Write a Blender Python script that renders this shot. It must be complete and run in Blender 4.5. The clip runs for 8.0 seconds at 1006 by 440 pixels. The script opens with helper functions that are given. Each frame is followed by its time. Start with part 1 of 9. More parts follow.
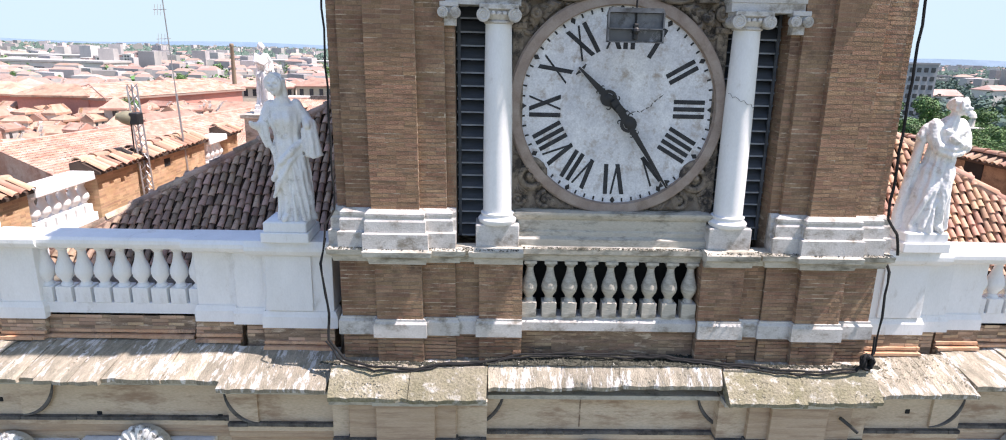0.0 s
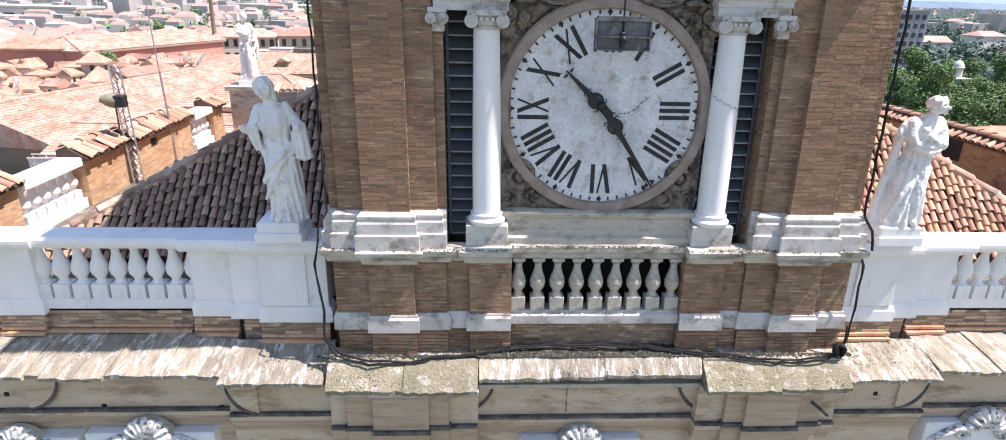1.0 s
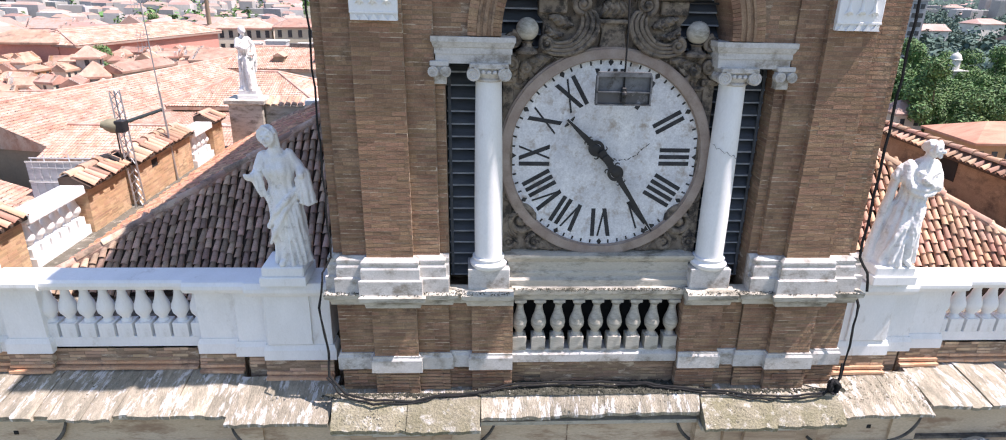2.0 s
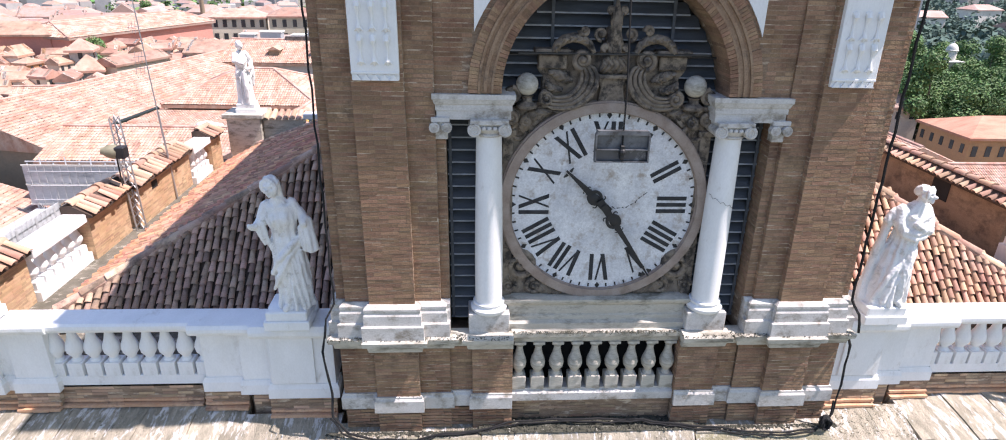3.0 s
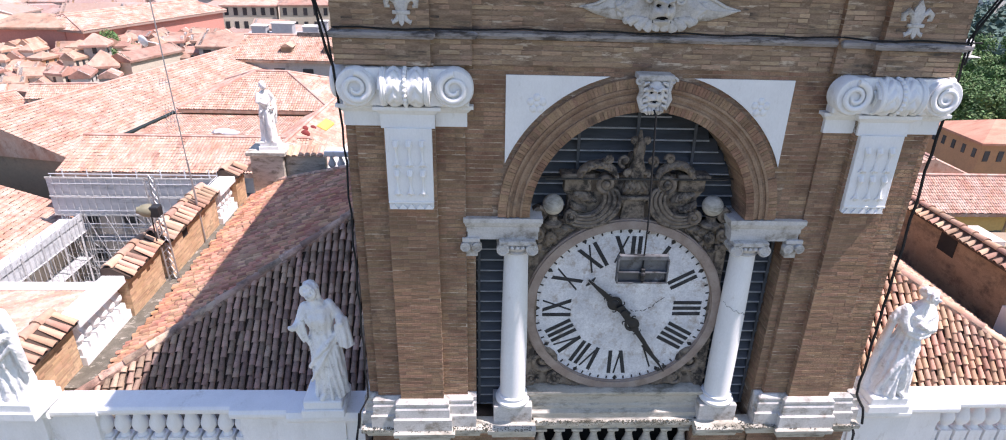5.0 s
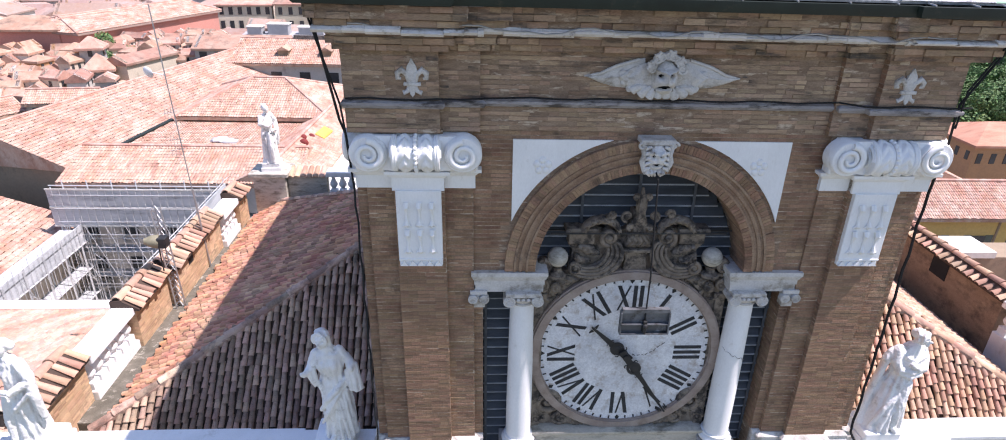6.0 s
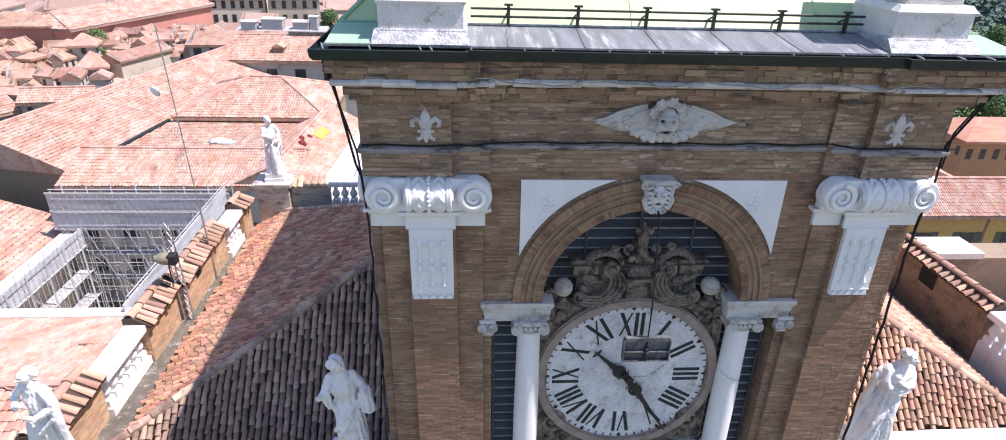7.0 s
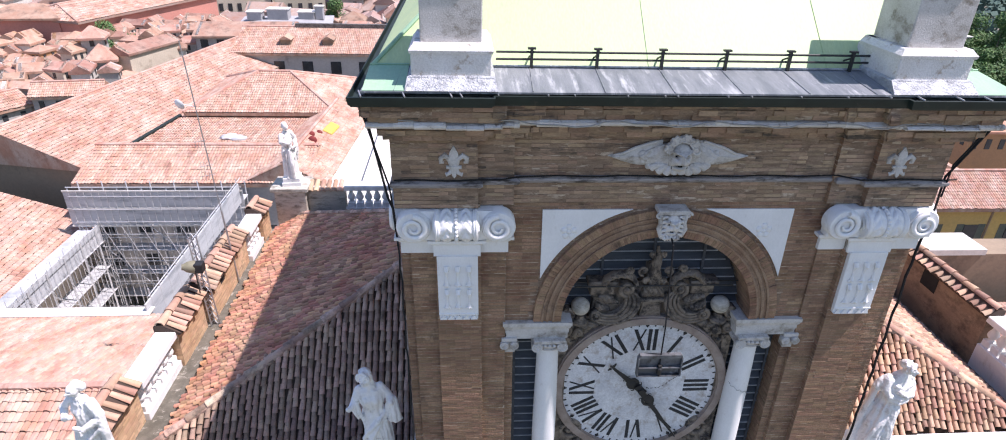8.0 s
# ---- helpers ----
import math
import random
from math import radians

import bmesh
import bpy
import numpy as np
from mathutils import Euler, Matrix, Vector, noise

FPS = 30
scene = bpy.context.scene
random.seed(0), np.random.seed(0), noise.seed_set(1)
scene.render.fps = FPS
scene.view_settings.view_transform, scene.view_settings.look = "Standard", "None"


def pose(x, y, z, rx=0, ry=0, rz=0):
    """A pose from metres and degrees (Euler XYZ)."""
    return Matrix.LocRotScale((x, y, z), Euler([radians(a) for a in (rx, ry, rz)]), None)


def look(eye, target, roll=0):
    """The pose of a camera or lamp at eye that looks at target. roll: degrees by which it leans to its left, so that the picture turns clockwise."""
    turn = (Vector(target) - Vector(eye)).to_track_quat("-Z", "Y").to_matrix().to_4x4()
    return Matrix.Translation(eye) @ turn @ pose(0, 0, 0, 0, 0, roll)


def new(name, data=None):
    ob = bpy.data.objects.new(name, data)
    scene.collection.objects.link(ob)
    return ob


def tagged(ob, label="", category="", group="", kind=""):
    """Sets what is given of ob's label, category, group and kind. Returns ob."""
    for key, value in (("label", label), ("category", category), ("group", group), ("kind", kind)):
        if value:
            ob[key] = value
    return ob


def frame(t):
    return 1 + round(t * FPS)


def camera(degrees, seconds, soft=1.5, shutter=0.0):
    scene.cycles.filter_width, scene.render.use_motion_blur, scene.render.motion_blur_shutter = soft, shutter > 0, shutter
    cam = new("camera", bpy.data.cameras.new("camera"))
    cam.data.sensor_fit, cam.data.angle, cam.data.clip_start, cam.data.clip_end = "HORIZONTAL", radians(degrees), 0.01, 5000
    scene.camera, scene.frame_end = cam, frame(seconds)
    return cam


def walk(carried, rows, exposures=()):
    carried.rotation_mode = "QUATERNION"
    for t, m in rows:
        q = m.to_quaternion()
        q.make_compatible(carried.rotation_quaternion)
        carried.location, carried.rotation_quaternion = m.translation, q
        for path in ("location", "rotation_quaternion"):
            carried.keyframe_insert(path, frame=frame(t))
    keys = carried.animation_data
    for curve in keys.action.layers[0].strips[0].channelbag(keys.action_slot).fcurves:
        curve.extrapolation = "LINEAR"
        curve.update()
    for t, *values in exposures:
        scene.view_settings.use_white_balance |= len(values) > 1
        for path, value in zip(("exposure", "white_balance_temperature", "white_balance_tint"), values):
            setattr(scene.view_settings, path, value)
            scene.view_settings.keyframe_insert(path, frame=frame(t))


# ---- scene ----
cam = camera(77.3, 8.0, soft=1.0)
PATH = [
    (0, (-1.957, -9.382, 0.766), (-1.889, -7.451, 0.248), 1.5),
    (0.5, (-1.98, -9.437, 1.127), (-1.898, -7.532, 0.524), 1.5),
    (1, (-1.989, -9.361, 1.597), (-1.882, -7.482, 0.921), 1.5),
    (1.5, (-2.031, -9.273, 2.027), (-1.92, -7.403, 1.327), 1.5),
    (3, (-2.144, -8.961, 3.442), (-2.015, -7.116, 2.679), 1.6),
    (3.5, (-2.197, -8.875, 3.918), (-2.075, -7.04, 3.131), 1.7),
    (4, (-2.291, -8.798, 4.466), (-2.159, -6.971, 3.662), 1.8),
    (4.5, (-2.385, -8.75, 4.948), (-2.254, -6.928, 4.132), 1.8),
    (5, (-2.482, -8.654, 5.498), (-2.375, -6.837, 4.67), 1.9),
    (6.5, (-2.773, -8.506, 6.844), (-2.641, -6.706, 5.984), 1.9),
    (7, (-2.905, -8.579, 7.226), (-2.765, -6.787, 6.348), 1.9),
    (7.5, (-3.056, -8.676, 7.589), (-2.915, -6.893, 6.693), 1.8),
    (8, (-3.225, -8.754, 8.049), (-3.097, -6.985, 7.126), 1.6),
]
walk(cam, [(t, look(eye, target, roll)) for t, eye, target, roll in PATH],
     [(0, 0.99, 6550, 23), (1.5, 0.97, 6500, 24), (3.5, 0.94, 6420, 25), (5.0, 0.86, 6330, 27), (6.5, 0.75, 6260, 27), (8, 0.62, 6240, 27)])

# ---- light ----
SUN_ELEV, SUN_AZ = 62.8, 99.5          # degrees; azimuth clockwise from +y
world = bpy.data.worlds.new("sky_world")
scene.world = world
world.use_nodes = True
wn = world.node_tree
sky = wn.nodes.new("ShaderNodeTexSky")
sky.sky_type = "NISHITA"
sky.sun_disc = False
sky.sun_elevation, sky.sun_rotation = radians(SUN_ELEV), radians(SUN_AZ)
sky.air_density, sky.dust_density, sky.ozone_density = 1.0, 0.4, 1.9
bg = next(n for n in wn.nodes if n.type == "BACKGROUND")
bg.inputs["Strength"].default_value = 0.14
# a hazy summer sky is no brighter than this near the horizon
haze = wn.nodes.new("ShaderNodeVectorMath")
haze.operation = "MINIMUM"
haze.inputs[1].default_value = (2.45, 3.35, 3.7)
wn.links.new(sky.outputs["Color"], haze.inputs[0])
wn.links.new(haze.outputs["Vector"], bg.inputs["Color"])
sun_data = bpy.data.lights.new("sun", "SUN")
sun_data.energy, sun_data.angle, sun_data.color = 4.6, radians(0.6), (1.0, 0.955, 0.88)
sun = new("sun", sun_data)
to_sun = Vector((math.sin(radians(SUN_AZ)) * math.cos(radians(SUN_ELEV)), math.cos(radians(SUN_AZ)) * math.cos(radians(SUN_ELEV)), math.sin(radians(SUN_ELEV))))
sun.matrix_world = look(to_sun * 60, (0, 0, 0))


# ---- materials ----
def material(name, base, other, rough=0.85, scale=3.0, fine=60.0, bump=0.25, stain=None, stain_scale=1.2, stain_edge=(0.52, 0.68),
             random_from="", spread=0.25, metal=0.0, streak=(1, 1, 1), bump_size=0.01, hue=0.0, grainy=0.12):
    """Two colours mixed by coarse and fine noise, stains with a shape of their own, bump, and a shift of tone for each piece."""
    m = bpy.data.materials.new(name)
    m.use_nodes = True
    nt = m.node_tree
    N, L = nt.nodes, nt.links
    bsdf = next(n for n in N if n.type == "BSDF_PRINCIPLED")
    bsdf.inputs["Roughness"].default_value, bsdf.inputs["Metallic"].default_value = rough, metal
    co = N.new("ShaderNodeTexCoord")
    mp = N.new("ShaderNodeMapping")
    mp.inputs["Scale"].default_value = streak
    L.new(co.outputs["Object"], mp.inputs["Vector"])

    def noise_at(s, detail=5.0, roughness=0.6):
        n = N.new("ShaderNodeTexNoise")
        n.inputs["Scale"].default_value, n.inputs["Detail"].default_value, n.inputs["Roughness"].default_value = s, detail, roughness
        L.new(mp.outputs["Vector"], n.inputs["Vector"])
        return n.outputs["Fac"]

    def ramp(fac, lo, hi):
        r = N.new("ShaderNodeMapRange")
        r.inputs["From Min"].default_value, r.inputs["From Max"].default_value = lo, hi
        L.new(fac, r.inputs["Value"])
        return r.outputs["Result"]

    def mix(fac, a, b, kind="MIX"):
        x = N.new("ShaderNodeMix")
        x.data_type, x.blend_type = "RGBA", kind
        for s, v in (("Factor", fac), ("A", a), ("B", b)):
            i = x.inputs[0] if s == "Factor" else next(k for k in x.inputs if k.name == s and k.type == "RGBA")
            if isinstance(v, (int, float)):
                i.default_value = v
            elif isinstance(v, tuple):
                i.default_value = (*v, 1)
            else:
                L.new(v, i)
        return next(k for k in x.outputs if k.type == "RGBA")

    coarse, grain = noise_at(scale), noise_at(fine, 3.0)
    col = mix(ramp(coarse, 0.35, 0.65), base, other)
    g = mix(ramp(grain, 0.25, 0.75), (1 - grainy,) * 3, (1 + grainy * 0.6,) * 3)
    col = mix(1.0, col, g, "MULTIPLY")
    if stain:
        col = mix(ramp(noise_at(stain_scale, 8.0, 0.72), *stain_edge), col, stain)
    if random_from:
        if random_from == "island":
            rnd = N.new("ShaderNodeNewGeometry").outputs["Random Per Island"]
        else:
            rnd = N.new("ShaderNodeObjectInfo").outputs["Random"]
        hs = N.new("ShaderNodeHueSaturation")
        v = N.new("ShaderNodeMapRange")
        v.inputs["To Min"].default_value, v.inputs["To Max"].default_value = 1 - spread, 1 + spread
        L.new(rnd, v.inputs["Value"])
        L.new(v.outputs["Result"], hs.inputs["Value"])
        if hue:
            w = N.new("ShaderNodeMath")
            w.operation = "MULTIPLY"
            w.inputs[1].default_value = 37.0
            fr = N.new("ShaderNodeMath")
            fr.operation = "FRACT"
            L.new(rnd, w.inputs[0])
            L.new(w.outputs[0], fr.inputs[0])
            h = N.new("ShaderNodeMapRange")
            h.inputs["To Min"].default_value, h.inputs["To Max"].default_value = 0.5 - hue, 0.5 + hue
            L.new(fr.outputs[0], h.inputs["Value"])
            L.new(h.outputs["Result"], hs.inputs["Hue"])
        L.new(col, hs.inputs["Color"])
        col = hs.outputs["Color"]
    L.new(col, bsdf.inputs["Base Color"])
    if bump:
        add = N.new("ShaderNodeMath")
        add.operation = "ADD"
        L.new(coarse, add.inputs[0])
        L.new(grain, add.inputs[1])
        bp = N.new("ShaderNodeBump")
        bp.inputs["Strength"].default_value, bp.inputs["Distance"].default_value = bump, bump_size
        L.new(add.outputs[0], bp.inputs["Height"])
        L.new(bp.outputs["Normal"], bsdf.inputs["Normal"])
    return m


BRICK_A, BRICK_B, BRICK_S = (0.225, 0.124, 0.075), (0.355, 0.228, 0.142), (0.105, 0.068, 0.049)
M_brick = material("brick_joined", BRICK_A, BRICK_B, 0.92, 1.9, 45, 0.8, BRICK_S, 2.2, (0.55, 0.72), "island", 0.23, hue=0.010, grainy=0.3)
M_brick_top = material("stained_brick", (0.275, 0.175, 0.113), (0.43, 0.305, 0.20), 0.93, 1.7, 45, 0.8, (0.085, 0.068, 0.056), 2.4, (0.515, 0.65), "island", 0.24, hue=0.010, grainy=0.3, streak=(0.5, 1, 2.2))
M_brick_one = material("brick_single", BRICK_A, BRICK_B, 0.92, 1.9, 45, 0.8, BRICK_S, 2.2, (0.55, 0.72), "object", 0.23, hue=0.010, grainy=0.3)
M_mortar = material("mortar", (0.20, 0.132, 0.088), (0.33, 0.235, 0.16), 0.95, 6.0, 60, 0.5, (0.54, 0.435, 0.325), 3.8, (0.545, 0.625), grainy=0.35, streak=(0.6, 1, 2.6))
# Paler than the tower brick: sun on the footing is put into the colour.
M_brick_foot = material("sun_pale_footing_brick", (0.42, 0.27, 0.17), (0.53, 0.38, 0.26), 0.93, 1.8, 60, 0.6, (0.17, 0.12, 0.085), 1.9, (0.54, 0.7), "island", 0.3, hue=0.012)
M_arch = material("moulded_arch_brick", (0.25, 0.15, 0.093), (0.36, 0.25, 0.165), 0.93, 3.5, 45, 0.7, (0.13, 0.09, 0.066), 3.0, (0.54, 0.68), grainy=0.3)
M_brick_wall = material("parapet_brick", (0.46, 0.29, 0.17), (0.55, 0.39, 0.25), 0.93, 1.5, 60, 0.5, (0.28, 0.18, 0.12), 1.6, (0.55, 0.75), "island", 0.25, hue=0.01)
M_stone = material("white_stone", (0.61, 0.59, 0.565), (0.50, 0.475, 0.44), 0.82, 3.0, 40, 0.5, (0.25, 0.22, 0.18), 3.4, (0.51, 0.66), streak=(1.0, 1, 1.3), grainy=0.18)
M_paint = material("white_limewash", (0.83, 0.83, 0.825), (0.76, 0.76, 0.75), 0.78, 1.6, 30, 0.2, (0.52, 0.49, 0.44), 2.0, (0.58, 0.78), streak=(1.4, 1.2, 0.7), grainy=0.05)
M_marble = material("statue_marble", (0.82, 0.815, 0.80), (0.72, 0.71, 0.69), 0.65, 3.5, 60, 0.3, (0.33, 0.31, 0.27), 5.0, (0.55, 0.74))
M_grime = material("grimy_stone", (0.46, 0.42, 0.35), (0.58, 0.55, 0.48), 0.9, 2.5, 40, 0.5, (0.17, 0.155, 0.12), 2.6, (0.48, 0.66), streak=(0.6, 1, 1.6))
M_relief = material("ochre_relief_stone", (0.165, 0.13, 0.098), (0.285, 0.235, 0.182), 0.92, 6.0, 50, 0.7, (0.05, 0.042, 0.036), 5.5, (0.47, 0.60))
M_rim = material("clock_rim_stone", (0.27, 0.205, 0.17), (0.36, 0.295, 0.25), 0.9, 4, 50, 0.35, (0.2, 0.15, 0.11), 3, (0.55, 0.75))
M_dial = material("painted_dial", (0.76, 0.765, 0.775), (0.56, 0.57, 0.60), 0.75, 2.4, 40, 0.25, (0.38, 0.33, 0.29), 4.4, (0.525, 0.66), grainy=0.22)
M_black = material("black_paint", (0.010, 0.011, 0.013), (0.022, 0.022, 0.024), 0.6, 6, 40, 0.2)
M_fade = material("worn_black_numeral", (0.013, 0.014, 0.017), (0.036, 0.038, 0.043), 0.75, 9, 60, 0.15)
M_slat_edge = material("slat_edge", (0.34, 0.37, 0.40), (0.20, 0.22, 0.245), 0.7, 5, 40, 0.2)
M_louvre = material("grey_louvre", (0.055, 0.064, 0.076), (0.088, 0.098, 0.112), 0.7, 3, 40, 0.25, (0.045, 0.05, 0.055), 2, (0.5, 0.7), streak=(0.4, 1, 3))
# Near black that stands for the shade inside recesses, gaps and holes.
M_dark = material("recess_shade_black", (0.012, 0.012, 0.013), (0.02, 0.02, 0.02), 0.95, 3, 20, 0)
M_gutter = material("dark_green_gutter", (0.005, 0.013, 0.0115), (0.010, 0.022, 0.019), 0.55, 3, 40, 0.15, (0.05, 0.045, 0.035), 4, (0.6, 0.75))
M_lead = material("lead_sheet", (0.135, 0.150, 0.165), (0.23, 0.245, 0.26), 0.5, 2.2, 30, 0.3, (0.42, 0.43, 0.44), 2.6, (0.53, 0.68), metal=0.0, streak=(3.2, 0.5, 0.5), grainy=0.2)
M_flash = material("crumpled_flashing", (0.46, 0.48, 0.50), (0.27, 0.28, 0.30), 0.45, 7, 25, 1.0, (0.62, 0.63, 0.65), 5, (0.5, 0.65), metal=0.1, bump_size=0.03)
M_flaking = material("flaking_white_paint", (0.78, 0.77, 0.755), (0.68, 0.66, 0.63), 0.85, 3.0, 40, 0.7, (0.42, 0.35, 0.28), 4.5, (0.56, 0.64), bump_size=0.02, grainy=0.15)
# One copper in two colours: here the green it shows in shade.
M_copper = material("green_copper", (0.27, 0.46, 0.31), (0.34, 0.52, 0.33), 0.55, 1.0, 25, 0.05, (0.22, 0.42, 0.30), 0.8, (0.5, 0.75), streak=(1.4, 0.5, 0.5))
# The same copper with the yellow of full sun put into its colour.
M_copper_sun = material("sunlit_copper_yellow", (0.43, 0.56, 0.30), (0.52, 0.63, 0.32), 0.6, 0.8, 25, 0.05, (0.36, 0.52, 0.30), 0.7, (0.5, 0.75), streak=(1.4, 0.5, 0.5))
M_iron = material("black_iron", (0.02, 0.022, 0.022), (0.045, 0.042, 0.038), 0.6, 8, 60, 0.2)
M_steel = material("galvanised_steel", (0.42, 0.43, 0.44), (0.5, 0.5, 0.5), 0.45, 6, 60, 0.1, metal=0.7)
M_slab = material("cornice_slab", (0.44, 0.385, 0.30), (0.255, 0.23, 0.175), 0.95, 3.6, 28, 0.9, (0.68, 0.655, 0.63), 3.2, (0.53, 0.60), streak=(2.6, 0.7, 0.7), random_from="object", spread=0.14, bump_size=0.03, grainy=0.3)
M_slab_moss = material("mossy_cornice_slab", (0.20, 0.183, 0.112), (0.285, 0.255, 0.185), 0.95, 2.6, 28, 0.9, (0.50, 0.475, 0.43), 5.0, (0.54, 0.66), random_from="object", spread=0.12, bump_size=0.03, grainy=0.35)
M_render = material("faded_ochre_render", (0.45, 0.325, 0.22), (0.54, 0.41, 0.295), 0.93, 2.2, 40, 0.4, (0.36, 0.25, 0.175), 2.4, (0.50, 0.62), streak=(0.4, 1, 5.0), grainy=0.2)
# Strong orange, with the sun on these courses put into the colour.
M_course = material("sunlit_orange_flat_tile", (0.58, 0.31, 0.175), (0.66, 0.43, 0.28), 0.9, 2.5, 40, 0.4, (0.28, 0.17, 0.12), 2.6, (0.55, 0.68), grainy=0.2)
M_plaster = material("ochre_plaster", (0.56, 0.435, 0.31), (0.63, 0.515, 0.385), 0.92, 1.6, 30, 0.4, (0.34, 0.23, 0.155), 1.7, (0.50, 0.64), streak=(0.6, 1, 2.2), grainy=0.2)
M_slate = material("dark_slate_strip", (0.10, 0.095, 0.092), (0.17, 0.155, 0.14), 0.85, 5, 40, 0.7, (0.045, 0.042, 0.04), 4, (0.46, 0.62), bump_size=0.03)
TILE_A, TILE_B, TILE_S = (0.46, 0.255, 0.17), (0.56, 0.405, 0.285), (0.30, 0.185, 0.14)
M_tile = material("terracotta_joined", TILE_A, TILE_B, 0.9, 1.1, 45, 0.4, TILE_S, 1.5, (0.50, 0.72), "island", 0.33, hue=0.016)
M_tile_one = material("terracotta_single", TILE_A, TILE_B, 0.9, 1.1, 45, 0.4, TILE_S, 1.5, (0.50, 0.72), "object", 0.33, hue=0.016)
OLD_A, OLD_B, OLD_S = (0.40, 0.25, 0.178), (0.53, 0.405, 0.30), (0.15, 0.115, 0.09)
RED_A, RED_B, RED_S = (0.46, 0.20, 0.118), (0.55, 0.335, 0.215), (0.25, 0.145, 0.10)
M_tile_red = material("red_tile_joined", RED_A, RED_B, 0.9, 1.1, 45, 0.4, RED_S, 1.5, (0.50, 0.72), "island", 0.36, hue=0.018)
M_tile_old = material("mossy_tile_joined", OLD_A, OLD_B, 0.92, 2.1, 45, 0.5, OLD_S, 3.2, (0.48, 0.68), "island", 0.42, hue=0.014)
M_tile_old_one = material("mossy_tile_single", OLD_A, OLD_B, 0.92, 2.1, 45, 0.5, OLD_S, 3.2, (0.48, 0.68), "object", 0.42, hue=0.014)
# Bed kept near black: shade of the channels between tiles is in its colour.
M_bed = material("tile_bed_in_shade", (0.085, 0.055, 0.04), (0.05, 0.036, 0.028), 0.95, 2, 40, 0.5)
M_sheet = material("scaffold_sheet", (0.46, 0.48, 0.50), (0.58, 0.59, 0.60), 0.6, 0.5, 12, 0.2, (0.30, 0.32, 0.34), 0.7, (0.5, 0.66), streak=(0.5, 0.5, 3.0))
M_cable = material("black_rubber_cable", (0.008, 0.008, 0.009), (0.016, 0.016, 0.016), 0.95, 8, 50, 0.3)
M_horn = material("loudspeaker_paint", (0.20, 0.185, 0.115), (0.27, 0.25, 0.17), 0.6, 6, 50, 0.1)
M_lampbox = material("floodlight_metal", (0.07, 0.076, 0.085), (0.19, 0.2, 0.215), 0.5, 3, 40, 0.15, (0.05, 0.047, 0.045), 5.0, (0.52, 0.62), metal=0.2)


# ---- building kit ----
def base_at(parent):
    p = Vector((0, 0, 0))
    while parent is not None:
        p += parent.location
        parent = parent.parent
    return p


def thing(name, loc, label, category, group="", kind=""):
    e = new(name)
    e.empty_display_size = 0.2
    e.location = loc
    return tagged(e, label, category, group, kind)


SLOPE = [0.0]          # how far the old tower leans to one side, per metre of height


def leaned(x, z):
    return x - SLOPE[0] * (z - 1.2)


def part(name, bm, mat, parent=None, label="", smooth=False, kind=""):
    """One mesh object from a bmesh in world coordinates, under its thing."""
    me = bpy.data.meshes.new(name)
    if SLOPE[0]:
        for v in bm.verts:
            v.co.x = leaned(v.co.x, v.co.z)
    if parent is not None:
        bmesh.ops.translate(bm, verts=bm.verts, vec=-base_at(parent))
    bm.normal_update()
    bm.to_mesh(me)
    bm.free()
    if smooth:
        for p in me.polygons:
            p.use_smooth = True
        me.set_sharp_from_angle(angle=radians(42))
    me.materials.append(mat)
    ob = new(name, me)
    ob.parent = parent
    if label or kind:
        tagged(ob, label, kind=kind)
    return ob


def whole(name, bm, mat, label, category, kind="", group="", smooth=False):
    """A thing or piece of the setting that is one mesh."""
    ob = part(name, bm, mat, None, "", smooth)
    return tagged(ob, label, category, group, kind)


def from_lists(name, verts, faces, mat, parent=None, label="", kind="", smooth=False):
    me = bpy.data.meshes.new(name)
    o = base_at(parent) if parent is not None else Vector((0, 0, 0))
    me.from_pydata([(leaned(v[0], v[2]) - o.x, v[1] - o.y, v[2] - o.z) for v in verts], [], faces)
    if smooth:
        for p in me.polygons:
            p.use_smooth = True
        me.set_sharp_from_angle(angle=radians(42))
    me.materials.append(mat)
    ob = new(name, me)
    ob.parent = parent
    if label or kind:
        tagged(ob, label, kind=kind)
    return ob


def B():
    return bmesh.new()


def box(bm, x0, x1, y0, y1, z0, z1, bev=0.0):
    vs = [bm.verts.new((x, y, z)) for z in (z0, z1) for y in (y0, y1) for x in (x0, x1)]
    fs = [bm.faces.new([vs[i] for i in f]) for f in ((0, 2, 3, 1), (4, 5, 7, 6), (0, 1, 5, 4), (2, 6, 7, 3), (0, 4, 6, 2), (1, 3, 7, 5))]
    if bev:
        es = list({e for f in fs for e in f.edges})
        bmesh.ops.bevel(bm, geom=es, offset=bev, segments=1, affect="EDGES", profile=0.5)
    return bm


def prism(bm, pts, y0, y1):
    """A polygon in x and z, drawn out from y0 (front) to y1 (back)."""
    a = [bm.verts.new((x, y0, z)) for x, z in pts]
    b = [bm.verts.new((x, y1, z)) for x, z in pts]
    n = len(pts)
    bm.faces.new(a)
    bm.faces.new(b[::-1])
    for i in range(n):
        bm.faces.new((a[i], b[i], b[(i + 1) % n], a[(i + 1) % n]))
    bmesh.ops.recalc_face_normals(bm, faces=bm.faces)
    return bm


